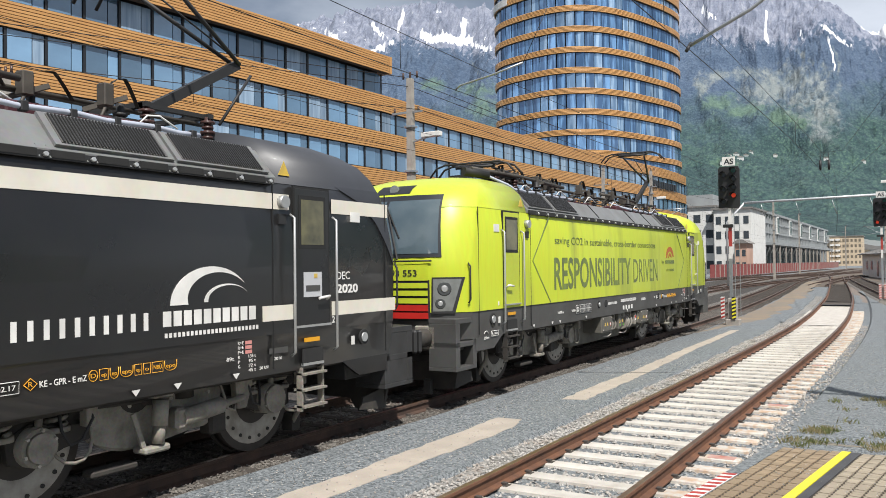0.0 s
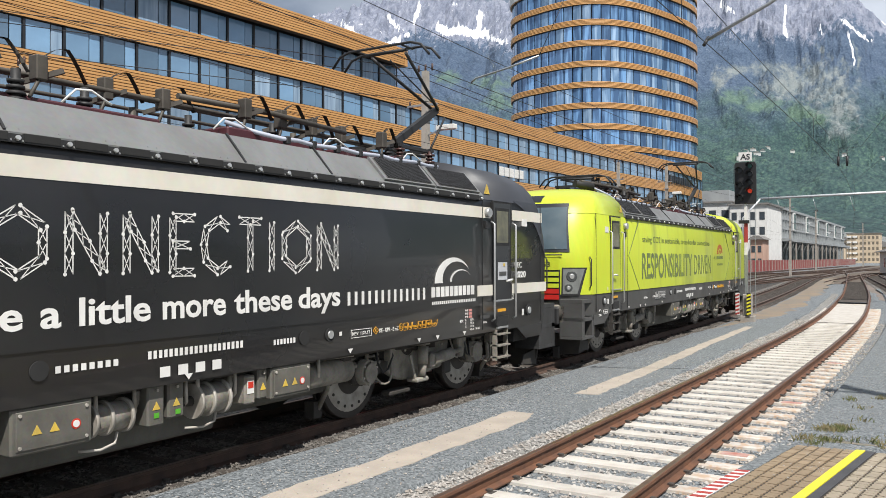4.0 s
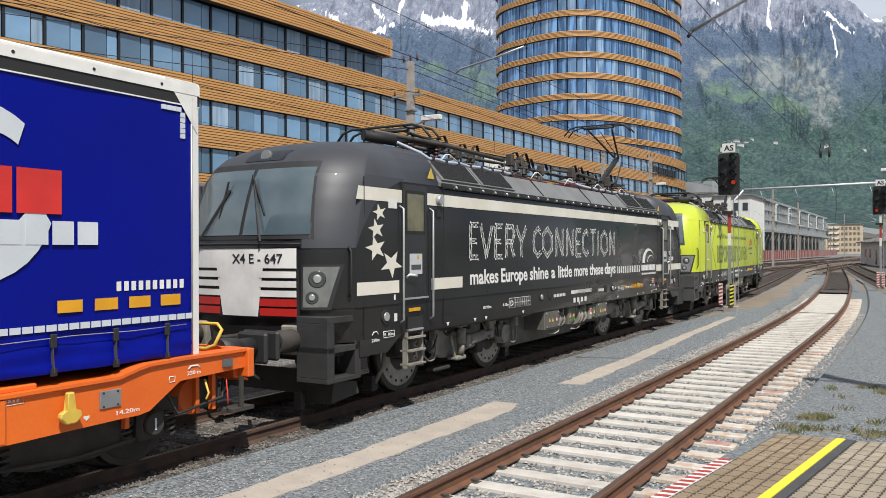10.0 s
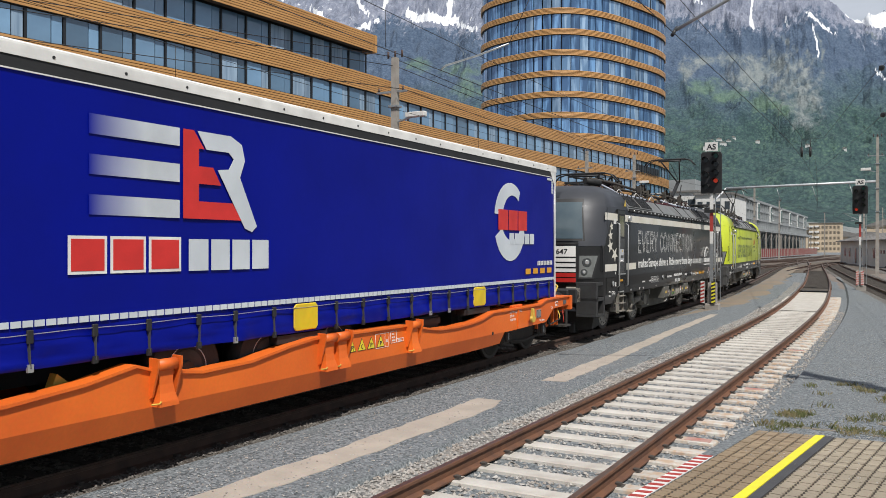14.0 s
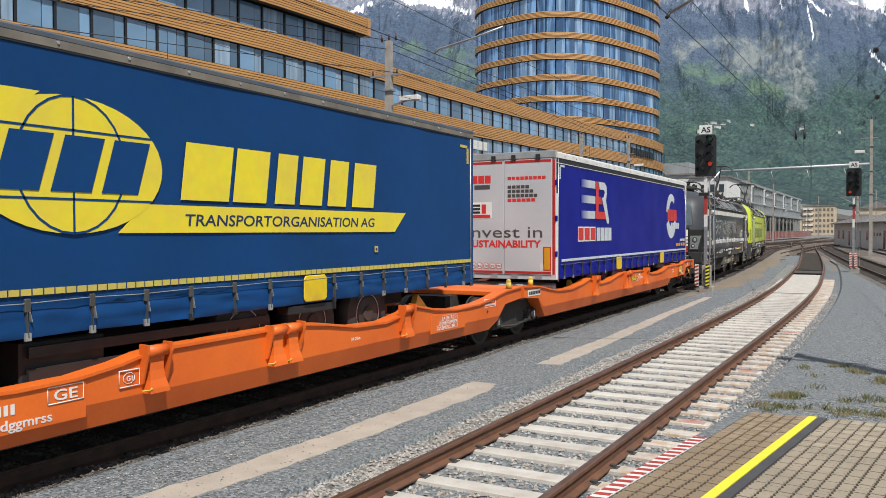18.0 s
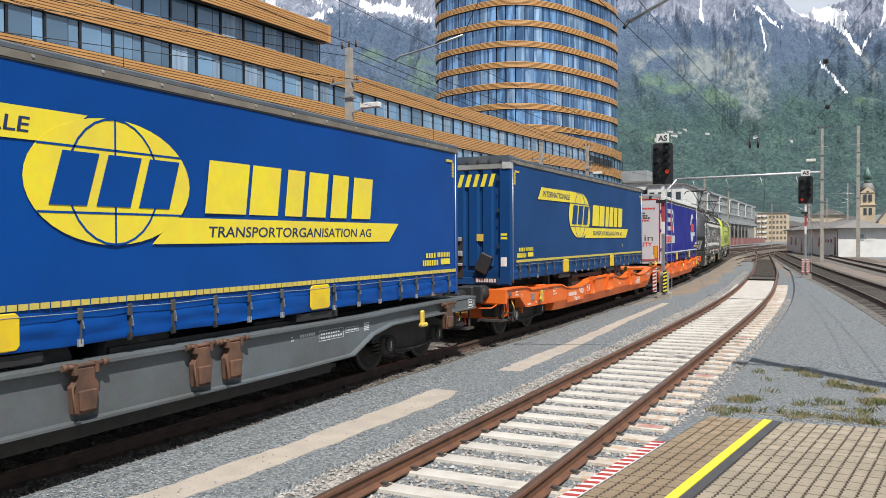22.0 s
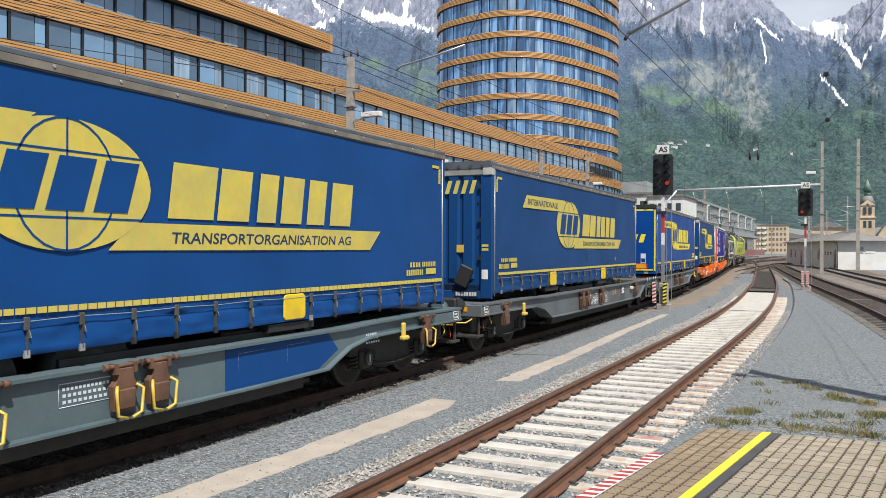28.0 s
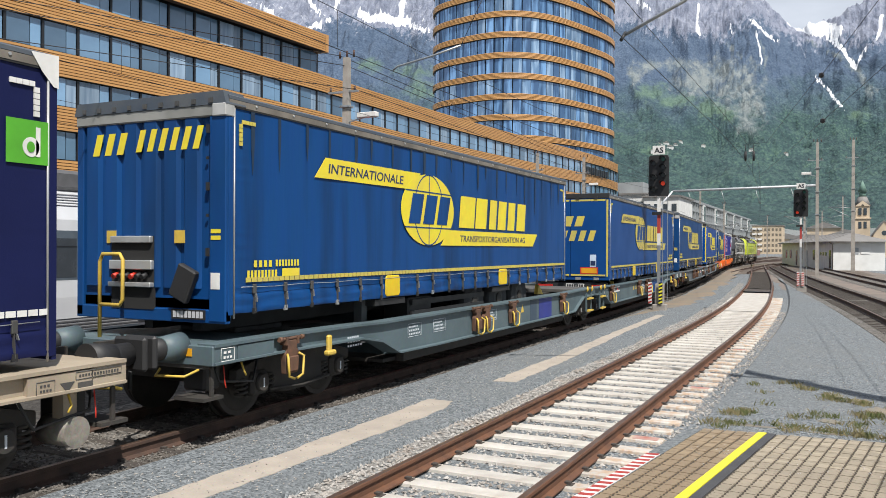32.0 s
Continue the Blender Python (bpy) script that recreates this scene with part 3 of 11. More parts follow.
# ---- mountains ----
def mountain_paint():
    m = bpy.data.materials.new("mountain")
    m.use_nodes = True
    n, l = m.node_tree.nodes, m.node_tree.links
    b = n["Principled BSDF"]
    b.inputs["Roughness"].default_value = 0.95
    geo, sep = n.new("ShaderNodeNewGeometry"), n.new("ShaderNodeSeparateXYZ")
    l.new(geo.outputs["Position"], sep.inputs["Vector"])
    def noise_at(scale, detail, rough=0.55, stretch=(1, 0.42, 1)):
        t, mp = n.new("ShaderNodeTexNoise"), n.new("ShaderNodeMapping")
        mp.inputs["Scale"].default_value = stretch
        t.inputs["Scale"].default_value, t.inputs["Detail"].default_value, t.inputs["Roughness"].default_value = scale, detail, rough
        l.new(geo.outputs["Position"], mp.inputs["Vector"])
        l.new(mp.outputs["Vector"], t.inputs["Vector"])
        return t.outputs["Fac"]
    def ramp(src, stops):
        r = n.new("ShaderNodeValToRGB")
        els = r.color_ramp.elements
        while len(els) < len(stops):
            els.new(0.5)
        for e, (p, c) in zip(els, stops):
            e.position, e.color = p, (*c, 1)
        l.new(src, r.inputs["Fac"])
        return r.outputs["Color"]
    def calc(op, a, v):
        q = n.new("ShaderNodeMath")
        q.operation = op
        for i, s in enumerate((a, v)):
            if isinstance(s, (int, float)):
                q.inputs[i].default_value = s
            else:
                l.new(s, q.inputs[i])
        return q.outputs[0]
    def mixed(fac, a, c):
        q = n.new("ShaderNodeMixRGB")
        l.new(fac, q.inputs[0])
        l.new(a, q.inputs[1])
        l.new(c, q.inputs[2])
        return q.outputs["Color"]
    g3 = lambda v: (v, v, v)
    def marks(name):
        att, asep = n.new("ShaderNodeAttribute"), n.new("ShaderNodeSeparateColor")
        att.attribute_name = name
        l.new(att.outputs["Color"], asep.inputs["Color"])
        return asep.outputs["Red"], asep.outputs["Green"], asep.outputs["Blue"]
    snowy, screes, meadows = marks("cover")
    bare, level, patchy = marks("zone")
    mid, small = noise_at(0.016, 8, 0.65), noise_at(0.09, 6, 0.7)
    streak = noise_at(0.011, 9, 0.68, (1.0, 0.42, 0.55))
    veins = noise_at(0.026, 9, 0.72, (1.0, 0.45, 0.5))
    cracks = noise_at(0.05, 10, 0.75, (1.0, 0.30, 0.22))
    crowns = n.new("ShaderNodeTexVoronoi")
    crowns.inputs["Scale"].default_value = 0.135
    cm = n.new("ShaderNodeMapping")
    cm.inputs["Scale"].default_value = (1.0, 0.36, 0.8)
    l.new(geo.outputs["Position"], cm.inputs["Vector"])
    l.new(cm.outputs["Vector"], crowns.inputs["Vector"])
    # colours darken away from each crown's centre: shade between trees painted in
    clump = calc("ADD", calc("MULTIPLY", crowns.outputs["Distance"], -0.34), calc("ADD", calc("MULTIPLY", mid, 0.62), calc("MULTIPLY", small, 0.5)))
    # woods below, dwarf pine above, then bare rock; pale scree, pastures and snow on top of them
    # wood, pine, rock and scree lean blue and pale: distance haze in their colours
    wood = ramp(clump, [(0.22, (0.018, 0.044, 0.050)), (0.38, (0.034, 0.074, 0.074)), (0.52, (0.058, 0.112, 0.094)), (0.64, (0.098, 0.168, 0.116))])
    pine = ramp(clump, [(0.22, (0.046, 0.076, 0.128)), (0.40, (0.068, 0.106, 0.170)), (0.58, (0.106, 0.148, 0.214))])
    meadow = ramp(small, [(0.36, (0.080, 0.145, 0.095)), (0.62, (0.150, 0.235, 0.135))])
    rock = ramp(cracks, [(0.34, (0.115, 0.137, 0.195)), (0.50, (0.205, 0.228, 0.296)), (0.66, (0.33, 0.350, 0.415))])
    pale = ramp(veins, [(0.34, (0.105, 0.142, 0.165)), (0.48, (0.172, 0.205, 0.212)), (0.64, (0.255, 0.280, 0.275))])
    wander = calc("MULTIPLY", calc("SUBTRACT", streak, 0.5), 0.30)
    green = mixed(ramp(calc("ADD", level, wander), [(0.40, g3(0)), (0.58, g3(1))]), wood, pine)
    graze = calc("ADD", meadows, calc("MULTIPLY", calc("SUBTRACT", mid, 0.5), 2.6))
    green = mixed(ramp(graze, [(0.45, g3(0)), (1.15, g3(0.6))]), green, meadow)
    strip_ = calc("ADD", screes, calc("MULTIPLY", calc("SUBTRACT", veins, 0.5), 2.6))
    green = mixed(ramp(strip_, [(0.40, g3(0)), (1.05, g3(0.9))]), green, pale)
    edge = calc("ADD", bare, calc("MULTIPLY", calc("SUBTRACT", cracks, 0.5), 1.9))
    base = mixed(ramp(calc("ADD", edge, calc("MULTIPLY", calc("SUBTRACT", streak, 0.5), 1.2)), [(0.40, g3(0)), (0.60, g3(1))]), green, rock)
    drift = calc("ADD", calc("MULTIPLY", calc("SUBTRACT", veins, 0.5), 3.4), calc("MULTIPLY", calc("SUBTRACT", cracks, 0.5), 1.6))
    cover = calc("ADD", calc("ADD", drift, patchy), calc("MULTIPLY", snowy, 3.0))
    snow = ramp(cover, [(0.66, g3(0)), (0.84, g3(1))])
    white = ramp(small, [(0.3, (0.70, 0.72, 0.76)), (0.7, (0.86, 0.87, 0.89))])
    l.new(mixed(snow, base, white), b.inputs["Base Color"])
    bp = n.new("ShaderNodeBump")
    bp.inputs["Strength"].default_value, bp.inputs["Distance"].default_value = 1.0, 11.0
    l.new(calc("ADD", clump, calc("MULTIPLY", cracks, 0.8)), bp.inputs["Height"])
    l.new(bp.outputs["Normal"], b.inputs["Normal"])
    return m


def ridge(az):
    """The skyline's height angle over the yard, by azimuth in degrees."""
    return float(np.interp(az, (-90, -60, -48, -41.2, -39.2, -36.8, -33.7, -30.5, -28.5, -27.7, -26, -20, -14, -9, -5.4, -4.4, -3.6, -2.8, -2.1, -1.6, -0.5, 0.2, 1.1, 5, 12, 25, 50, 90),
                           (13, 14, 15, 16.4, 17.0, 17.6, 17.9, 18.2, 17.6, 17.9, 17.6, 18.6, 19, 18, 16.4, 15.9, 15.1, 14.3, 14.0, 14.3, 14.4, 14.8, 15.2, 16.8, 17, 15, 12, 10)))


# snow gullies as lines of azimuth, height angle and width, in degrees
GULLIES = (((-2.9, 14.4), (-1.9, 13.8), (-0.9, 13.5), (-0.1, 12.9), (0.5, 11.9), (0.9, 11.3), 0.16), ((-2.3, 14.1), (-1.0, 14.05), (-0.1, 13.6), 0.30), ((1.45, 12.4), (1.0, 11.6), 0.10), ((2.4, 14.2), (2.2, 13.0), 0.12),
           ((-1.5, 11.1), (-0.7, 10.1), (0.3, 8.8), 0.10), ((-4.95, 14.0), (-4.75, 13.1), (-4.6, 11.9), 0.085), ((-8.5, 16.0), (-8.7, 14.9), 0.07), ((-8.75, 14.9), (-8.5, 14.1), 0.10), ((-5.2, 14.8), (-4.3, 13.8), (-3.6, 13.3), 0.08), ((-12.7, 16.6), (-11.8, 15.9), 0.10), ((-6.6, 14.6), (-6.3, 14.0), 0.05),
           ((-31.8, 16.0), (-31.2, 15.6), (-30.2, 15.8), (-29.2, 15.5), (-28.4, 15.5), 0.22), ((-28.8, 16.9), (-29.0, 15.7), 0.16), ((-28.5, 15.5), (-27.8, 15.1), (-27.0, 14.9), 0.10), ((-35.8, 14.65), (-34.9, 15.05), (-33.9, 15.45), 0.09), ((-35.3, 16.7), (-34.6, 15.8), 0.10), ((-38.6, 16.3), (-37.4, 15.2), 0.09), ((-33.2, 17.4), (-33.4, 16.3), 0.10), ((-40.5, 16.0), (-39.5, 15.0), 0.08))
# pale tongues of rubble below the snow
RUBBLE = (((0.9, 11.3), (1.4, 10.5), (1.7, 9.5), 0.28), ((-1.9, 13.3), (-0.4, 12.3), (0.7, 11.5), 0.22), ((1.6, 10.2), (2.2, 9.8), 0.18), ((-7.0, 13.6), (-6.0, 12.7), (-5.3, 12.2), 0.16), ((-4.6, 13.4), (-4.3, 11.9), 0.14), ((-4.6, 8.9), (-3.2, 8.3), 0.06), ((-28.4, 14.2), (-27.6, 13.0), 0.07))
# pale scree as discs of azimuth, height angle and half sizes
SCREES = ((-11.6, 12.3, 0.9, 0.4), (-9.6, 12.2, 1.6, 0.5), (-7.2, 11.6, 2.3, 0.9), (-8.6, 11.2, 1.6, 0.9), (-6.2, 10.5, 1.9, 1.1), (-5.5, 9.2, 1.1, 1.2), (-5.4, 8.1, 0.8, 0.6), (-12.8, 11.7, 0.5, 0.7))
MEADOWS = ((-11.6, 10.6, 1.4, 0.6), (-9.8, 10.0, 1.5, 0.6), (-8.0, 9.6, 0.9, 0.8), (-6.8, 9.0, 0.8, 0.6), (-28.2, 12.2, 1.6, 0.7), (-31.0, 12.6, 1.2, 0.5), (-27.4, 11.0, 1.6, 0.6), (-11.0, 6.6, 1.4, 0.25), (0.8, 8.4, 0.8, 0.4))


def rock_line(az):
    """The height angle above which the slopes are bare rock."""
    return float(np.interp(az, (-62, -42, -38, -35.8, -34, -32.7, -31.7, -29.8, -28, -26.9, -20, -12.9, -11.2, -9.6, -7, -5.5, -4.3, -3.5, -2.5, -1.4, 0, 2, 22), (14, 13.8, 14.2, 14.6, 15.4, 15.6, 15.1, 15.1, 14.9, 14.6, 15.4, 15.4, 14.5, 14.1, 13.9, 14.6, 14.4, 13.8, 13.2, 13.0, 12.8, 12.6, 13)))


def near_line(a, e, g):
    """How far inside a gully a place is: 1 on its line, 0 outside."""
    d = 99.0
    for p, q in zip(g[:-2], g[1:-1]):
        dx, dy = q[0] - p[0], q[1] - p[1]
        k = max(0.0, min(1.0, ((a - p[0]) * dx + (e - p[1]) * dy) / (dx * dx + dy * dy)))
        d = min(d, math.hypot(a - p[0] - k * dx, e - p[1] - k * dy))
    return max(0.0, min(1.0, 1.6 - 1.4 * d / g[-1]))


SLOPE = []


def mountains():
    bm, rows, marks, zones, raw = bmesh.new(), [], [], [], []
    nr = 190
    azs = [-62 + 0.2 * i for i in range(100)] + [-42 + 0.065 * i for i in range(246)] + [-26 + 0.2 * i for i in range(62)] + [-13.6 + 0.05 * i for i in range(336)] + [3.2 + 0.4 * i for i in range(48)]
    for az in azs:
        row, a = [], radians(az)
        for j in range(nr):
            f = j / (nr - 1.0)
            r = 600 + 3600 * f
            p = 0.10 * f + 0.42 * f ** 2 + 0.48 * f ** 3.0
            x, y = EYE_X + r * math.sin(a), r * math.cos(a)
            n = noise.fractal(Vector((x * 0.0016, y * 0.0016, 0.3)), 0.85, 2.1, 8) * 95 * f ** 0.8
            g = (1 - abs(noise.fractal(Vector((x * 0.0022 + y * 0.0007, y * 0.0010, 2.2)), 0.75, 2.1, 6))) ** 2
            e = noise.fractal(Vector((x * 0.007, y * 0.007, 4.3)), 0.55, 2.2, 6) * 24 * f
            row.append([x, y, r, 1330 * (p + 0.02) + n + (g - 0.7) * 120 * f ** 1.3 + e])
        raw.append(row)
    tops = np.array([max((q[3] - EYE_Z) / q[2] for q in row) for row in raw])
    win = np.hanning(27)
    tops = np.convolve(np.pad(tops, 13, mode="edge"), win / win.sum(), mode="valid")
    for az, row, top in zip(azs, raw, tops):
        jag = 0.12 * noise.fractal(Vector((az * 1.3, 0.7, 0)), 0.6, 2.2, 5)
        k = math.tan(radians(ridge(az) + jag)) / top
        rows.append([(q[0], q[1], -6 + k * q[3]) for q in row])
        SLOPE.extend((az, math.degrees(math.atan2(p[2] - EYE_Z, math.hypot(p[0] - EYE_X, p[1]))), p) for p in rows[-1][::2] if -14 < az < 2)
        for q in row:
            el = math.degrees(math.atan2(k * q[3] - 8, q[2]))
            w = noise.noise(Vector((az * 1.1, el * 1.6, 3))) * 0.16 + noise.noise(Vector((az * 5.1, el * 5.6, 7))) * 0.07
            red = max([near_line(az + w, el, gl) for gl in GULLIES if gl[0][0] - 4 < az < gl[-2][0] + 4] or [0.0])
            disc = lambda d: max(0.0, 1.15 - 0.65 * math.hypot((az + w - d[0]) / d[2], (el - d[1]) / d[3]))
            rub = max([near_line(az + w, el, gl) for gl in RUBBLE if gl[0][0] - 4 < az < gl[-2][0] + 4] or [0.0])
            marks.append((red, max(max(map(disc, SCREES)), 0.9 * rub), max(map(disc, MEADOWS)), 1.0))
            above = el - rock_line(az)
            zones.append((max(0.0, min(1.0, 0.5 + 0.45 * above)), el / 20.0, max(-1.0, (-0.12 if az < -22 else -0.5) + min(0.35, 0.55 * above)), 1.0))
    sheet(bm, rows)
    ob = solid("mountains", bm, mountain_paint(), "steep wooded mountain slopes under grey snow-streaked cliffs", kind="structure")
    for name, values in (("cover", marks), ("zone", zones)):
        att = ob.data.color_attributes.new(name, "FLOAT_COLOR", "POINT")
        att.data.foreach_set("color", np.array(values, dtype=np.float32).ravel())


mountains()
# small white houses high on the wooded slope
for _az, _el, _w in ((-11.1, 6.95, 9), (-10.6, 7.05, 7), (-10.35, 6.75, 8), (-10.0, 6.9, 6), (-9.7, 7.15, 6), (-9.4, 6.7, 7), (-11.4, 6.6, 8), (-8.2, 6.9, 6), (-5.2, 6.3, 6), (-3.1, 6.1, 6)):
    _p = min(SLOPE, key=lambda q: (q[0] - _az) ** 2 + (q[1] - _el) ** 2)[2]
    _h = thing("hillside_house", "small white house on the wooded slope", "house", group="hillside houses", at=pose(*_p))
    part("wall", B((-_w, _w, -4, 5, -5, 5)), PLASTER, _h)
    part("roof", prism(bmesh.new(), [(-_w - 1, 5), (_w + 1, 5), (0, 8)], -5, 6, "y"), MASTC, _h)
# wooded hills behind the camera, which close the valley
_rows = []
for _i in range(61):
    _a = radians(40 + 240 * _i / 60)
    _hh = 330 + 150 * noise.fractal(Vector((_i * 0.23, 2.2, 0)), 0.7, 2.0, 4)
    _rows.append([(EYE_X + r * math.sin(_a), r * math.cos(_a), -6 + _hh * f) for r, f in ((1500, 0.0), (1900, 0.35), (2400, 0.75), (2900, 1.0))])
solid("hills", sheet(bmesh.new(), _rows), mat("far_woods", (0.035, 0.065, 0.045), 0.95, col2=(0.075, 0.12, 0.07), scale=0.012, fine=0.5, bscale=0.09), "dark wooded hills behind the yard", kind="structure")


# ---- signals ----
RED_ON = glow("lit_signal_lamp", (0.62, 0.05, 0.02), 0.35)
GREENG = mat("unlit_green_lens", (0.02, 0.12, 0.09), 0.15)
SIGBACK = mat("signal_black", (0.016, 0.016, 0.017), 0.55, scale=4)


def signal(x, y, top, s=1.0, boards=True, lit=None, yellow=True):
    """A colour-light signal: lattice post, black head with hooded lamps, letter board, striped boards at the foot."""
    sg = thing("railway_signal", "black railway signal with hooded lamps on a striped post", "signal", group="signals of the yard", at=pose(x, y, 0))
    hz0, hz1 = top - 1.9 * s, top - 0.36 * s
    hd = part("signal_head", prism(bmesh.new(), [(-0.36 * s, hz0), (0.36 * s, hz0), (0.38 * s, hz0 + 0.1), (0.38 * s, hz1 - 0.1), (0.33 * s, hz1), (-0.33 * s, hz1), (-0.38 * s, hz1 - 0.1), (-0.38 * s, hz0 + 0.1)], -0.04, 0.05, "y"), SIGBACK, sg, bevel=0.01)
    spots = [(0.17, 0.90), (0.17, 0.70), (0.17, 0.50), (0.17, 0.30), (-0.18, 0.80), (-0.18, 0.45), (-0.18, 0.15)]
    for k, (lx, f) in enumerate(spots):
        c = Vector((lx * s, -0.05, hz0 + f * (hz1 - hz0)))
        ring = part("lamp", cyl(bmesh.new(), c + Vector((0, 0.02, 0)), c + Vector((0, -0.02, 0)), 0.105 * s, n=16), SIGBACK, hd)
        part("lens", cyl(bmesh.new(), c + Vector((0, -0.02, 0)), c + Vector((0, -0.028, 0)), 0.08 * s, n=16), RED_ON if k == lit else (GREENG if k == 0 else CABDARK), ring)
        rows = [[(c.x + 0.12 * s * math.cos(a), -0.05 - d, c.z + 0.12 * s * math.sin(a)) for a in np.linspace(0.0, math.pi, 9)] for d in (0.0, 0.24 * s)]
        part("hood", sheet(bmesh.new(), rows), SIGBACK, ring)
    bd = part("letter_board", B((-0.23 * s, 0.23 * s, -0.03, 0.0, top - 0.33 * s, top)), WHITEP, sg, "white letter board")
    fit_text_flat(bd, "AS", FRAMEB, on_end(-0.17 * s, -0.034, top - 0.27 * s), 0.34 * s, 0.21 * s)
    if not boards:
        part("post", B((-0.06, 0.06, 0.0, 0.12, -0.2, hz0)), STEEL, sg)
        return sg
    for k, (z0, z1, m) in enumerate(((0.0, 2.35, STEEL), (2.35, 2.8, WHITEP), (2.8, 3.55, REDP), (3.55, hz0 + 0.1, WHITEP))):
        part("post", B((-0.055, 0.055, 0.0, 0.11, z0, z1)), m, sg)
    part("ladder", B((0.12, 0.14, 0.1, 0.13, 0.2, top), (0.30, 0.32, 0.1, 0.13, 0.2, top - 0.2)), STEEL, sg)
    part("cable_box", B((-0.24, 0.12, -0.06, 0.04, 3.5, 3.62)), SIGBACK, sg)
    part("foot", B((-0.2, 0.3, -0.15, 0.25, -0.25, 0.12), (-0.12, 0.2, -0.08, 0.18, 0.12, 0.9)), MASTC, sg, "grey concrete foot", bevel=0.02)
    for bx, m1, m2 in ((-0.27, REDP, WHITEP), (0.12, YELLOW, SIGBACK)) if yellow else ((-0.12, REDP, WHITEP), (0.12, REDP, WHITEP)):
        b = part("striped_board", B((bx - 0.07, bx + 0.07, -0.2, -0.17, 0.15, 0.95)), m2, sg, "diagonally striped warning board")
        for i in range(6):
            zz = 0.15 + 0.133 * i
            part("stripe", prism(bmesh.new(), [(bx - 0.07, zz), (bx + 0.07, zz + 0.05), (bx + 0.07, zz + 0.115), (bx - 0.07, zz + 0.065)], -0.204, -0.2, "y"), m1, b)
    return sg


def fit_text_flat(parent, text, material, m, width, height):
    ob = lettering(parent, text, material, m, 1.0, bold=0.02)
    xs = [v.co.x for v in ob.data.vertices]
    ob.data.transform(Matrix.Diagonal((width / (max(xs) - min(xs)), height / 0.73, 1, 1)) @ Matrix.Translation((-min(xs), 0, 0)))
    return ob


CABDARK = mat("dark_lens", (0.012, 0.014, 0.016), 0.1)
signal(1.77, 31.3, 6.12, lit=3)
signal(5.98, 50.2, 5.97, lit=6, yellow=False)
signal(-15.2, 17.6, 6.5, 1.2, boards=False)

# ---- masts, arms and wires of the overhead line ----
def mast(x, y, h, lamp=0, arm=0.0, w=0.3):
    m = thing("overhead_line_mast", "weathered concrete mast of the overhead line", "mast", group="overhead line masts", at=pose(x, y, 0))
    bm = bmesh.new()
    a, b = w / 2, w / 2 * 0.7
    vs = [[bm.verts.new((sx * q, sy * q, z)) for sx, sy in ((-1, -1), (1, -1), (1, 1), (-1, 1))] for q, z in ((a, -0.3), (b, h))]
    for i in range(4):
        bm.faces.new((vs[0][i], vs[0][(i + 1) % 4], vs[1][(i + 1) % 4], vs[1][i]))
    bm.faces.new(vs[1])
    part("shaft", bm, MASTC, m)
    for z in (h * 0.45, h * 0.62, h * 0.8):
        part("clamp", B((-b - 0.08, b + 0.08, -b - 0.08, b + 0.08, z, z + 0.07)), STEEL, m)
    for k in range(3):
        part("top_insulator", cyl(bmesh.new(), (-0.3 + 0.3 * k, 0, h), (-0.3 + 0.3 * k, 0, h + 0.25), 0.04, n=8), PORCM, m)
    part("cross_bar", B((-0.8, 0.5, -0.05, 0.05, h * 0.86, h * 0.86 + 0.07)), STEEL, m)
    for k in range(2):
        part("bar_insulator", cyl(bmesh.new(), (-0.7 + 1.05 * k, 0, h * 0.86), (-0.7 + 1.05 * k, 0, h * 0.86 + 0.22), 0.04, n=8), PORCM, m)
    if lamp:
        lp = part("lamp_arm", bar(bmesh.new(), (0, 0, h * 0.74), (lamp * 0.9, 0, h * 0.76), 0.05, 0.05), STEEL, m)
        part("lamp_head", B((min(lamp * 0.5, lamp * 1.3), max(lamp * 0.5, lamp * 1.3), -0.12, 0.12, h * 0.755, h * 0.775)), WHITEP, lp, bevel=0.02)
    if arm:
        part("cantilever", tube(bmesh.new(), [(0, 0, 6.9), (arm, 0, 7.0)], 0.035, n=7), STEEL, m)
        part("cantilever_stay", tube(bmesh.new(), [(0, 0, 5.7), (arm * 0.9, 0, 6.95)], 0.03, n=7), STEEL, m)
        part("steady_arm", tube(bmesh.new(), [(arm * 0.35, 0, 6.1), (arm * 1.05, 0, 5.75)], 0.02, n=6), STEEL, m)
    return m


PORCM = mat("brown_porcelain", (0.07, 0.035, 0.025), 0.3)
mast(-8.4, 25.4, 9.2, lamp=1)
mast(-16, 14.5, 8.2, lamp=-1)
mast(-12.9, 72, 10.5, lamp=1, arm=3.0)
mast(-14, 62.5, 9.9)
mast(6.18, 79.8, 11.8, lamp=-1)
mast(9.34, 101, 14.4, lamp=0, arm=-2.6, w=0.42)
mast(3.5, 128, 10.5, lamp=-1, arm=-2.7)
mast(12.2, 11.0, 11.5, w=0.34)
mast(-9.5, 118, 10.5, arm=2.9)
mast(8.5, 150, 11, arm=-3.0)
mast(-12, 165, 11, arm=2.9)
mast(4.5, 205, 11, arm=-3.0)
mast(-9, 230, 11)
portal = thing("signal_beam", "pale tubular beam across the tracks", "beam", at=pose(0, 79.8, 0))
part("tube", tube(bmesh.new(), [(6.1, 0, 7.95), (-6.4, 0, 7.75)], 0.11, n=10), ALUP := mat("pale_alu", (0.62, 0.64, 0.66), 0.4, 0.3), portal)
part("strut", tube(bmesh.new(), [(-6.4, 0, 7.75), (-8.0, 0, 6.0), (-8.0, 0, -0.2)], 0.09, n=8), ALUP, portal)
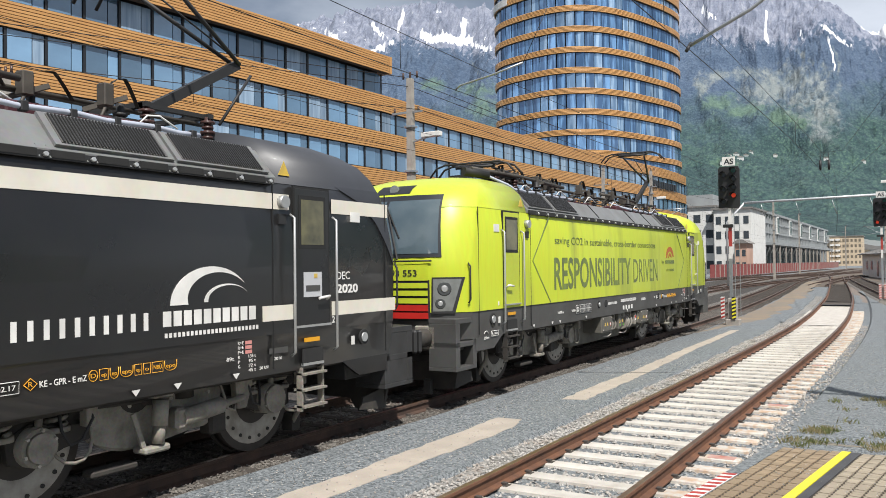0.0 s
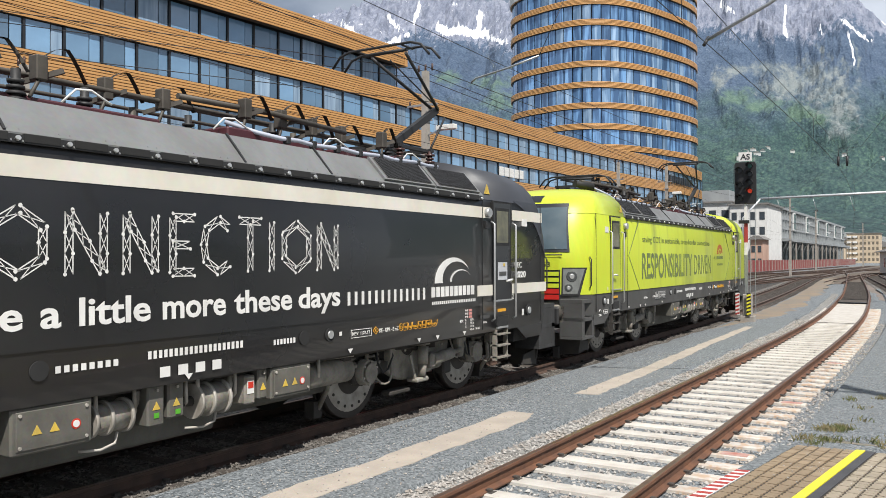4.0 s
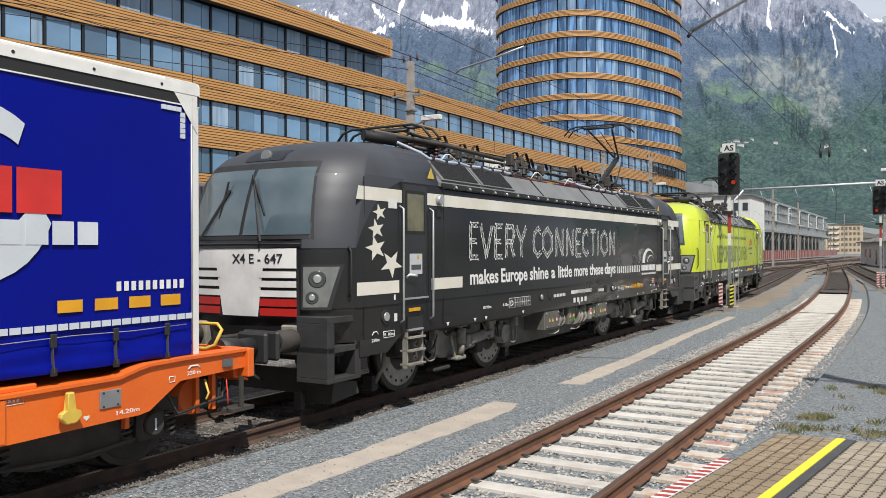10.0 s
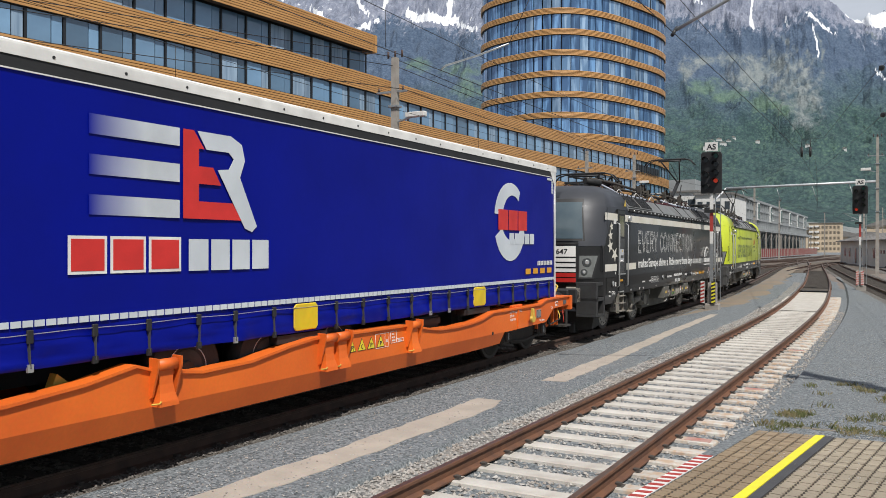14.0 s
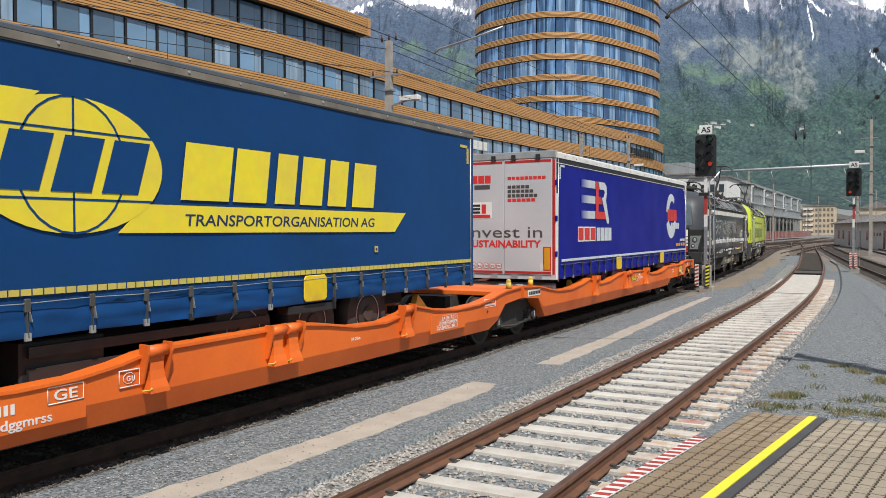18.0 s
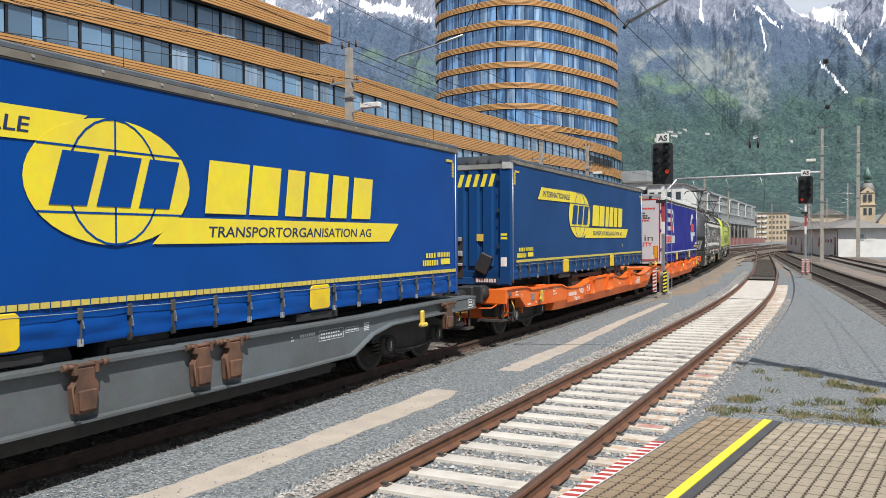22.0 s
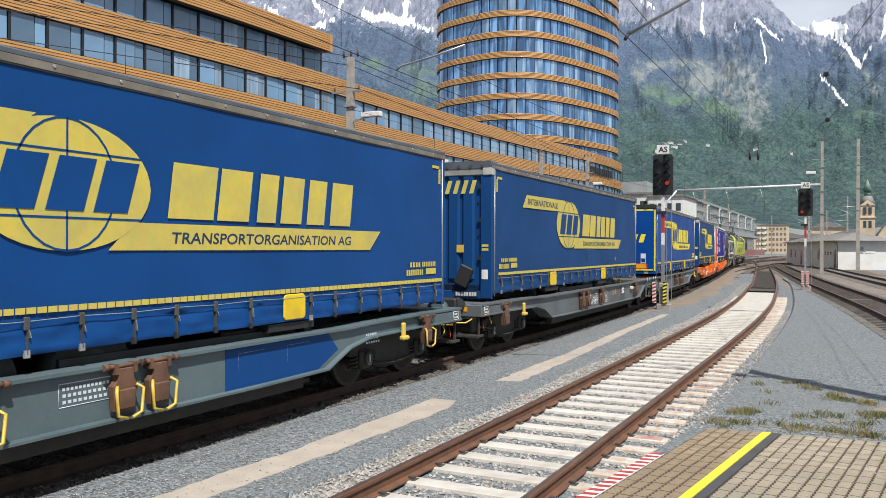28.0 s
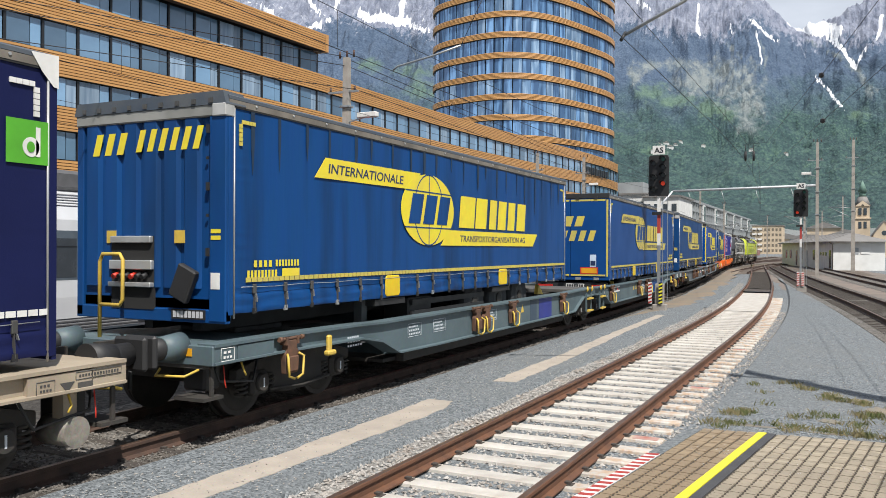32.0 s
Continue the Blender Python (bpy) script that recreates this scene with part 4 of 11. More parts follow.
for k in range(4):
    part("hanger", tube(bmesh.new(), [(4 - 3 * k, 0, 7.8), (4.4 - 3 * k, 0, 6.4)], 0.03, n=6), STEEL, portal)


def wire(pts, r, group="overhead wires", name="overhead_wire", label="thin dark overhead wire"):
    return solid(name, tube(bmesh.new(), pts, r, n=5), WIRE, label, "wire", group=group)


def line_over(fx, y0, y1, z, sag, r, off=0.0, span=50.0):
    pts, y = [], y0
    while y <= y1 + 0.1:
        f = ((y - y0) % span) / span
        pts.append((fx(y) + off, y, z - sag * 4 * f * (1 - f)))
        y += 5.0
    return wire(pts, r)


for fx, y0 in ((main_x, -10), (side_x, -10), (lambda y: main_x(y) - 5.2, -10), (lambda y: main_x(y) - 11.8, -10), (right_x, 2)):
    line_over(fx, y0, 240, 5.74, 0.05, 0.0075)
    line_over(fx, y0, 240, 7.15, 0.85, 0.0065, span=60)
    for k in range(9):
        y = y0 + 8 + 14 * k
        f = ((y - y0) % 60) / 60
        wire([(fx(y), y, 5.72), (fx(y), y, 7.15 - 0.85 * 4 * f * (1 - f))], 0.006, name="dropper", label="thin dropper between two overhead wires")
for z, dx in ((8.9, 0), (9.3, -0.3), (8.0, 0.4)):
    wire([(-16 + dx, 10, z), (-8.4 + dx, 25.4, z), (-12.9 + dx, 72, z + 0.9), (-9.5 + dx, 118, z + 1), (-9, 230, z + 1)], 0.014)
def sight(az, el, d):
    return (EYE_X + d * math.tan(radians(az)), d, EYE_Z + d * math.tan(radians(el)) / math.cos(radians(az)))


wire([sight(9.0, 21, 14), sight(2.1, 15.06, 23), sight(-1.03, 11.0, 30), sight(-1.45, 10.64, 31), sight(-4.27, 6.96, 44), sight(-5.67, 6.89, 46)], 0.008)
wire([sight(9.0, 15.9, 20), sight(2.6, 11.32, 25), sight(-0.94, 8.17, 32), sight(-4.84, 4.63, 79)], 0.008)
for p in (sight(-1.03, 11.0, 30), sight(-0.94, 8.17, 32)):
    b = bmesh.new()
    ball(b, p, 0.13, 0.8, 1.3, 0.8)
    solid("wire_insulator", b, SIGBACK, "dark egg-shaped wire insulator", "insulator", group="wire insulators")
for dx in (0.0, 0.5):
    hp = sight(-5.55 + dx, 6.85, 46)
    hi_ = thing("hanging_insulator", "small dark hanging insulator on the overhead wire", "insulator", group="wire insulators")
    part("hook", tube(bmesh.new(), [hp, (hp[0], hp[1], hp[2] - 0.35)], 0.02, n=6), BLACKM, hi_)
    part("body", cyl(bmesh.new(), (hp[0], hp[1], hp[2] - 0.35), (hp[0], hp[1], hp[2] - 0.85), 0.07, 0.055, n=10), SIGBACK, hi_)
st = thing("steady_tube", "grey steady tube of the overhead line", "tube", at=pose(0, 13.8, 0))
part("tube", tube(bmesh.new(), [(4.62, 0, 5.85), (5.6, 0, 6.3), (7.4, 0, 7.5), (12.1, -2.6, 9.6)], 0.03, n=8), STEEL, st)
part("clamp", tube(bmesh.new(), [(4.58, -0.1, 5.74), (4.62, 0.05, 5.9)], 0.03, n=7), SIGBACK, st)
st2 = thing("steady_tube", "grey steady tube of the overhead line", "tube", at=pose(0, 14.2, 0))
part("tube", tube(bmesh.new(), [(-0.12, 0, 5.76), (-0.02, 0, 5.83), (0.7, 0, 5.95), (1.37, 0, 6.1)], 0.02, n=8), STEEL, st2)
part("stay_wire", tube(bmesh.new(), [(1.37, 0, 6.1), (1.9, 0.0, 7.1)], 0.006, n=5), WIRE, st2)

# ---- passenger train beyond ----
PWHITE = mat("silver_white_paint", (0.66, 0.67, 0.69), 0.35, col2=(0.58, 0.59, 0.61), scale=0.8, coat=0.3)
PRED = mat("crimson_paint", (0.62, 0.045, 0.07), 0.4, col2=(0.52, 0.04, 0.06), scale=0.8, coat=0.2)
PDARK = mat("dark_window_band", (0.05, 0.058, 0.068), 0.3)
PSTRIPE = mat("slate_band", (0.10, 0.125, 0.15), 0.4)
BELLOW = mat("bellows_grey", (0.30, 0.30, 0.31), 0.8)


def passenger_car(y0, y1, paint, label, doors, windows, pack):
    car = thing("passenger_car", label, "passenger train", group="cars of the passenger train")
    sec = [(-12.8, 0.35), (-10.0, 0.35), (-9.95, 0.9), (-9.95, 2.9), (-10.05, 3.25), (-10.35, 3.55), (-10.8, 3.72), (-12.0, 3.72), (-12.75, 3.3), (-12.85, 0.9)]
    part("body", prism(bmesh.new(), sec, y0, y1, "y"), paint, car)
    part("skirt", B((-12.7, -10.02, y0 + 0.05, y1 - 0.05, -0.05, 0.35)), BELLOW, car)
    for k in range(4):
        part("skirt_rib", B((-10.02, -10.0, y0 + 0.1, y1 - 0.1, 0.0 + 0.085 * k, 0.03 + 0.085 * k)), SKIRTD, car)
    part("window_band", B((-9.96, -9.945, y0 + 0.03, y1 - 0.03, 1.35, 2.62)), PSTRIPE, car)
    for a, b in windows:
        w = part("window", B((-9.95, -9.938, a, b, 1.42, 2.42)), PDARK, car, "dark tinted window")
        part("window_bar", B((-9.94, -9.93, a, b, 2.2, 2.23)), FRAMEB, w)
    for a in doors:
        d = part("door", B((-9.96, -9.925, a, a + 1.06, 0.4, 3.0)), paint, car, "sliding door", bevel=0.01)
        part("door_glass", B((-9.93, -9.915, a + 0.22, a + 0.84, 1.4, 2.6)), PDARK, d)
        part("door_sill", B((-9.95, -9.85, a, a + 1.06, 0.36, 0.42)), GOLDP, d)
    for k in range(5):
        part("roof_rib", prism(bmesh.new(), [(-10.06 - 0.07 * k, 3.25 + 0.075 * k), (-10.03 - 0.07 * k, 3.27 + 0.075 * k), (-10.05 - 0.07 * k, 3.29 + 0.075 * k)], y0 + 0.1, y1 - 0.1, "y"), BELLOW, car)
    part("vent_grille", B((-10.0, -9.98, (y0 + y1) / 2 - 0.6, (y0 + y1) / 2 + 0.6, 2.9, 3.2)), BELLOW, car)
    part("roof_pack", B((-12.4, -10.6, *pack, 3.7, 4.25)), SKIRTD, car, bevel=0.1)
    for yy in (y0 + 2.4, y1 - 2.4):
        part("bogie", B((-12.5, -10.1, yy - 1.5, yy + 1.5, -0.1, 0.45)), FRAMEB, car, bevel=0.05)
    return car


GOLDP = mat("yellow_sill", (0.70, 0.52, 0.03), 0.5)
SKIRTD = mat("dark_rib", (0.11, 0.11, 0.115), 0.6)
white_car = passenger_car(-4.0, 20.0, PWHITE, "silver-white passenger car with dark window band", (4.6, 10.85, 11.9, 16.93, 18.0), ((0.5, 2.2), (2.5, 4.3), (6.0, 7.9), (8.2, 9.9), (13.35, 14.9), (15.25, 16.8), (19.1, 19.97)), (14.7, 19.3))
part("roof_seam", prism(bmesh.new(), [(-9.95, 2.9), (-10.05, 3.25), (-10.35, 3.55), (-10.8, 3.73), (-10.8, 3.68), (-10.35, 3.5), (-10.1, 3.2), (-10.0, 2.9)], 18.78, 18.82, "y"), FRAMEB, white_car)
for k in range(14):
    part("cooling_slat", B((-10.62, -10.58, 17.0 + 0.12 * k, 17.05 + 0.12 * k, 3.85, 4.12)), FRAMEB, white_car)
red_end = passenger_car(20.02, 22.9, PRED, "crimson passenger car end with dark windows", (), ((20.05, 20.9), (21.3, 22.8)), (20.6, 22.2))
part("white_panel", prism(bmesh.new(), [(20.02, 0.38), (20.95, 0.38), (21.1, 1.34), (20.02, 1.34)], -9.95, -9.942), PWHITE, red_end, "silver-white slanted panel")
part("white_panel", prism(bmesh.new(), [(20.02, 2.64), (20.3, 2.64), (20.02, 3.0)], -9.95, -9.942), PWHITE, red_end)
passenger_car(23.85, 47, PRED, "crimson passenger car with dark windows", (27.0, 38.0), ((24.5, 26.1), (28.4, 30.2), (30.6, 32.4), (32.8, 34.6), (35, 37.6), (40, 45)), (30.0, 34.0))
for y in (22.9,):
    bl = thing("bellows", "grey folded gangway bellows between two cars", "bellows", group="gangway bellows")
    for k in range(6):
        part("fold", B((-12.6, -10.05 - 0.06 * (k % 2), y + 0.02 + 0.155 * k, y + 0.14 + 0.155 * k, 0.3, 3.6)), BELLOW, bl)

# ---- buildings beyond the yard ----
def block(name, label, x0, x1, y0, y1, h, wall, rows, cols, face="y", win=None, roof=None, gable=0.0):
    """A plain house with window openings on the side that shows."""
    b = thing(name, label, "building", group="buildings beyond the yard")
    part("wall", B((x0, x1, y0, y1, -0.3, h)), wall, b)
    rm = roof or TILEG
    if gable:
        part("roof", prism(bmesh.new(), [(x0 - 0.5, h), (x1 + 0.5, h), (x1 - (x1 - x0) * 0.3, h + gable), (x0 + (x1 - x0) * 0.3, h + gable)], y0 - 0.5, y1 + 0.5, "y"), rm, b)
    else:
        part("roof", B((x0 - 0.4, x1 + 0.4, y0 - 0.4, y1 + 0.4, h, h + 0.35)), rm, b)
    wm = win or FRAMEW
    for r in range(rows):
        z0 = 0.9 + (h - 0.9) * r / rows
        zh = (h - 0.9) / rows * 0.52
        for c in range(cols):
            if face in "xw":
                w = (y1 - y0) / cols
                a = y0 + c * w + 0.2 * w
                fx = x1 if face == "x" else x0
                part("window", B((fx - 0.05, fx + 0.05, a, a + 0.6 * w, z0, z0 + zh)), wm, b)
            else:
                w = (x1 - x0) / cols
                a = x0 + c * w + 0.22 * w
                part("window", B((a, a + 0.56 * w, y0 - 0.05, y0 + 0.05, z0, z0 + zh)), wm, b)
    return b


HALLG = mat("green_grey_glass", (0.12, 0.16, 0.16), 0.25, col2=(0.20, 0.25, 0.25), scale=0.4)
TILEG = mat("grey_sheet_roof", (0.22, 0.21, 0.20), 0.7, scale=0.5)
FRAMEW = mat("far_window", (0.06, 0.075, 0.09), 0.2)
CREAMW = mat("cream_render", (0.62, 0.50, 0.36), 0.85, scale=0.3)
WARMWIN = mat("pale_window", (0.20, 0.17, 0.13), 0.3, scale=1.0)
GREYW = mat("grey_cladding", (0.33, 0.35, 0.36), 0.6, scale=0.4)
PINKW = mat("pink_render", (0.55, 0.36, 0.28), 0.85, scale=0.3)
FENCE = mat("maroon_fence", (0.26, 0.055, 0.05), 0.7, scale=2)
yh = thing("yard_house", "long low white railway building with grey hipped roof", "building", group="buildings beyond the yard", at=pose(7.35, 105.5, 0, 0, 0, 11.6))
part("wall", B((0, 5.5, 0, 38, -0.3, 3.12)), PLASTER, yh)
bm = bmesh.new()
lo = [bm.verts.new(q) for q in ((-0.55, -0.6, 3.12), (6.05, -0.6, 3.12), (6.05, 38.6, 3.12), (-0.55, 38.6, 3.12))]
hi = [bm.verts.new(q) for q in ((-0.55, -0.6, 3.24), (6.05, -0.6, 3.24), (6.05, 38.6, 3.24), (-0.55, 38.6, 3.24))]
rd = [bm.verts.new((2.75, 3.0, 4.25)), bm.verts.new((2.75, 35.0, 4.25))]
bm.faces.new(lo[::-1])
for i in range(4):
    bm.faces.new((lo[i], lo[(i + 1) % 4], hi[(i + 1) % 4], hi[i]))
bm.faces.new((hi[0], hi[1], rd[0]))
bm.faces.new((hi[1], hi[2], rd[1], rd[0]))
bm.faces.new((hi[2], hi[3], rd[1]))
bm.faces.new((hi[3], hi[0], rd[0], rd[1]))
part("roof", bm, TILEG, yh)
for k in range(10):
    part("roof_seam", bar(bmesh.new(), (-0.5, 1.5 + 3.8 * k, 3.27), (2.7, 3.2 + 3.4 * k, 4.27), 0.05, 0.05), TILEG, yh)
part("gutter", tube(bmesh.new(), [(-0.6, -0.65, 3.16), (6.1, -0.65, 3.16)], 0.06, n=6), TILEG, yh)
part("gutter", tube(bmesh.new(), [(-0.6, -0.65, 3.16), (-0.6, 38.6, 3.16)], 0.06, n=6), TILEG, yh)
part("down_pipe", tube(bmesh.new(), [(-0.55, -0.5, 3.1), (-0.1, -0.1, 2.8), (-0.08, -0.08, 0)], 0.05, n=6), TILEG, yh)
for x0, x1 in ((2.2, 2.7), (2.9, 3.9)):
    part("blind_window", B((x0, x1, -0.04, 0.05, 1.7, 2.45)), GREYW if x0 < 2.5 else PLASTER, yh, bevel=0.01)
for y0, w, z0, z1, m in ((1.2, 1.0, 0.0, 2.15, FRAMEW), (3.6, 0.8, 1.5, 1.9, FRAMEW), (5.2, 0.8, 1.5, 1.9, FRAMEW), (6.8, 0.8, 1.5, 1.9, FRAMEW), (11, 1.2, 0.9, 2.2, FRAMEW), (16, 1.0, 0.0, 2.1, GREYW), (20, 1.2, 0.9, 2.2, FRAMEW), (24, 1.1, 0.0, 2.1, FRAMEW), (29, 1.2, 0.9, 2.2, FRAMEW), (33, 1.2, 0.9, 2.2, FRAMEW)):
    part("door" if z0 == 0 else "window", B((-0.04, 0.05, y0, y0 + w, z0, z1)), m, yh)
block("office_building", "white-fronted office building beside the tracks", -30.2, -22.8, 178, 196, 13.4, PLASTER, 4, 4, "y")
block("office_building", "white office wing with a dark penthouse", -46, -30.25, 180, 196, 14.2, PLASTER, 4, 6, "y")
part("penthouse", B((-40, -31.0, 181, 192, 14.5, 17.0)), GREYW, bpy.data.objects["office_building.001"], "grey penthouse storey")
block("brick_house", "small pink house with dark roof", -24.8, -22.4, 171, 177.5, 6.0, PINKW, 2, 2, "y", gable=0.8)
hall = thing("station_hall", "long grey glazed hall with frames over a dark arcade", "building", group="buildings beyond the yard")
part("core", B((-44, -26.1, 198, 366, 7.0, 14.3)), HALLG, hall)
part("arcade_back", B((-44, -26.6, 198, 366, -0.3, 7.0)), FRAMEB, hall)
part("roof_edge", B((-44.2, -25.3, 197.6, 366.4, 14.3, 14.9)), GREYW, hall)
part("white_end", B((-44, -25.4, 197.2, 198, 7.0, 14.9)), PLASTER, hall, "white end wall")
for r in range(3):
    part("floor_band", B((-26.1, -25.5, 198, 366, 7.0 + 2.45 * r, 7.45 + 2.45 * r)), GREYW, hall)
rngq = random.Random(77)
for c in range(42):
    y = 198.2 + 4.0 * c
    part("mullion", B((-26.1, -25.45, y - 0.2, y + 0.2, 7.0, 14.3)), GREYW, hall)
    for r in range(3):
        part("window", B((-26.08, -25.95, y + 0.35, y + rngq.uniform(2.2, 3.6), 7.55 + 2.45 * r, 9.3 + 2.45 * r)), FRAMEW if rngq.random() < 0.6 else HALLG, hall)
    if c % 6 == 2:
        part("white_frame", B((-25.5, -25.2, y + 0.3, y + 3.8, 9.6, 14.2)), PLASTER, hall)
        part("frame_glass", B((-25.22, -25.15, y + 0.6, y + 3.5, 9.9, 13.9)), HALLG, hall)
for c in range(28):
    part("arcade_pier", B((-26.6, -26.0, 199 + 6.0 * c, 199.7 + 6.0 * c, -0.3, 7.0)), GREYW, hall)
    if c > 1:
        part("arcade_glass", B((-26.6, -26.4, 199.9 + 6.0 * c, 204.8 + 6.0 * c, 0.3, 4.4)), HALLG, hall)
ap = block("apartment_block", "cream apartment block with many windows", -32.4, -18.0, 450, 470, 14.4, CREAMW, 5, 8, "y", win=WARMWIN)
for r in range(5):
    for c in range(2):
        part("balcony", B((-32.3 + 2.6 * c, -30.3 + 2.6 * c, 449.2, 450, 1.6 + 2.7 * r, 2.5 + 2.7 * r)), PLASTER, ap)
block("apartment_block", "ochre apartment block behind the yard", -36.5, -32.8, 440, 460, 8.0, CREAMW, 2, 2, "y", win=WARMWIN, gable=2.0)
block("town_house", "pale town house with grey roof", 26, 44, 330, 345, 12, PLASTER, 3, 5, "y", gable=4)
block("town_house", "cream town house with pitched roof", 48, 66, 300, 315, 12, CREAMW, 3, 5, "y", gable=6)
block("depot", "grey depot shed behind the tracks", -12, 4, 400, 430, 7, GREYW, 1, 6, "y", gable=2)
fence = thing("maroon_fence", "maroon sheet fence along the tracks", "fence")
for k in range(66):
    part("panel", B((-21.1, -21.0, 132 + 3.4 * k, 135.2 + 3.4 * k, -0.2, 1.9)), FENCE, fence)
    part("post", B((-21.0, -20.9, 135.2 + 3.4 * k, 135.4 + 3.4 * k, -0.2, 2.0)), MASTC, fence)
porch = thing("concourse", "flat grey concourse roof on posts", "canopy")
part("roof", B((-25.3, -21.8, 200, 345, 6.2, 6.9)), GREYW, porch)
for k in range(15):
    part("post", B((-22.2, -21.9, 202 + 10 * k, 202.3 + 10 * k, -0.2, 6.2)), MASTC, porch)
church = thing("church", "yellow church tower with green spire", "church")
CHX, CHY = 14.9, 300.0
part("tower", B((CHX - 2.2, CHX + 2.2, CHY - 2.2, CHY + 2.2, -0.3, 12.6)), CREAMW, church)
part("cornice", B((CHX - 2.5, CHX + 2.5, CHY - 2.5, CHY + 2.5, 12.3, 12.7)), CREAMW, church)
part("belfry", B((CHX - 2.05, CHX + 2.05, CHY - 2.05, CHY + 2.05, 12.7, 16.6)), CREAMW, church)
for dx in (-1, 1):
    part("belfry_gable", prism(bmesh.new(), [(CHX - 2.3, 16.4), (CHX + 2.3, 16.4), (CHX, 18.2)], CHY + 2.1 * dx - 0.2, CHY + 2.1 * dx + 0.2, "y"), CREAMW, church)
part("dome", cyl(bmesh.new(), (CHX, CHY, 16.6), (CHX, CHY, 19.6), 2.5, 1.3, n=8), TILEG, church)
part("lantern", cyl(bmesh.new(), (CHX, CHY, 19.6), (CHX, CHY, 21.2), 1.05, 0.95, n=8), mat("green_copper", (0.16, 0.27, 0.22), 0.6), church)
part("spire", cyl(bmesh.new(), (CHX, CHY, 21.2), (CHX, CHY, 25.0), 1.5, 0.05, n=8), bpy.data.materials["green_copper"], church)
for dx in (-0.75, 0.75):
    for z in (9.2, 13.6):
        part("louvre", B((CHX + dx - 0.45, CHX + dx + 0.45, CHY - 2.3, CHY - 2.0, z, z + 2.2)), FRAMEW, church)
part("nave", prism(bmesh.new(), [(CHX + 3, -0.3), (CHX + 9.2, -0.3), (CHX + 9.2, 7), (CHX + 6.1, 11.2), (CHX + 3, 7)], CHY - 6, CHY + 20, "y"), CREAMW, church)
part("nave_roof", prism(bmesh.new(), [(CHX + 2.6, 6.7), (CHX + 6.1, 11.7), (CHX + 9.6, 6.7), (CHX + 6.1, 11.25)], CHY - 6.2, CHY + 20, "y"), TILEG, church)
part("nave_window", cyl(bmesh.new(), (CHX + 6.1, CHY - 6.05, 7.6), (CHX + 6.1, CHY - 5.9, 7.6), 0.8, n=12), FRAMEW, church)
# far houses at the foot of the slopes
rngv = random.Random(21)
for k in range(26):
    az = radians(-18 + 30 * rngv.random())
    r = 520 + 160 * rngv.random()
    hx, hy = EYE_X + r * math.sin(az), r * math.cos(az)
    hz = 7 + 9 * rngv.random()
    hw = 9 + 8 * rngv.random()
    v = thing("far_house", "pale house at the foot of the mountain", "house", group="far houses")
    part("wall", B((hx - hw, hx + hw, hy, hy + 12, -1, hz)), rngv.choice((PLASTER, CREAMW, PLASTER, PINKW)), v)
    part("roof", prism(bmesh.new(), [(hx - hw - 1, hz), (hx + hw + 1, hz), (hx, hz + 4)], hy - 1, hy + 13, "y"), TILEG, v)
    for c in range(5) if k % 3 == 0 else ():
        for f in range(int(hz // 3.2)):
            part("window", B((hx - hw + 1.5 + c * (2 * hw - 3) / 5, hx - hw + 3.0 + c * (2 * hw - 3) / 5, hy - 0.1, hy, 1.2 + 3.1 * f, 2.7 + 3.1 * f)), FRAMEW, v)


# ---- the train: paints ----
S_AT = [0.0, 0.99, 2.09, 3.31, 4.66, 6.15, 7.77, 9.55, 11.47, 13.56, 15.8, 18.22, 20.81, 23.57, 26.52, 29.66, 33.0, 36.55, 40.3, 44.27, 48.45, 52.87, 57.51, 62.39, 67.49, 72.83, 78.4, 84.18, 90.18, 96.37, 102.74, 109.26, 115.91]
BLACKP = mat("black_livery", (0.013, 0.013, 0.014), 0.3, col2=(0.022, 0.021, 0.02), scale=0.7, fine=0.25, bscale=14, rvar=0.14, coat=0.25)
SILVER = mat("anthracite_paint", (0.046, 0.049, 0.058), 0.5, col2=(0.036, 0.038, 0.044), scale=1.2, fine=0.2, coat=0.03)
MATTED = mat("matte_dark_steel", (0.042, 0.042, 0.043), 0.62, col2=(0.028, 0.027, 0.026), scale=3, fine=0.35, bscale=25)
LIME = mat("lime_livery", (0.52, 0.60, 0.035), 0.38, col2=(0.43, 0.49, 0.045), scale=0.8, fine=0.22, bscale=12, lo=0.45, hi=0.85, coat=0.2)
LIMEB = mat("streaked_lime_livery", (0.52, 0.60, 0.035), 0.38, col2=(0.27, 0.31, 0.05), scale=1.0, fine=0.22, bscale=12, stretch=(1, 1.5, 0.22), lo=0.54, hi=0.80, coat=0.2)
BOXG = mat("dusty_box_grey", (0.150, 0.143, 0.122), 0.7, col2=(0.095, 0.089, 0.076), scale=3, fine=0.35, bump=0.1, bscale=30)
SKIRTG = mat("grey_skirt", (0.085, 0.085, 0.083), 0.5, col2=(0.06, 0.058, 0.055), scale=1.4, fine=0.3, bscale=20)
ROOFG = mat("roof_grey", (0.20, 0.205, 0.205), 0.5, col2=(0.155, 0.155, 0.15), scale=1.6, fine=0.3, bscale=18)
GRILLEB = mat("grille_grey", (0.11, 0.105, 0.10), 0.55, scale=6)
CREAM = mat("cream_stripe", (0.74, 0.71, 0.63), 0.45, col2=(0.64, 0.60, 0.50), scale=1.3, fine=0.15, bscale=10)
BRIGHT = mat("white_lettering", (0.80, 0.79, 0.76), 0.5)
REDL = mat("red_livery", (0.50, 0.025, 0.02), 0.35)
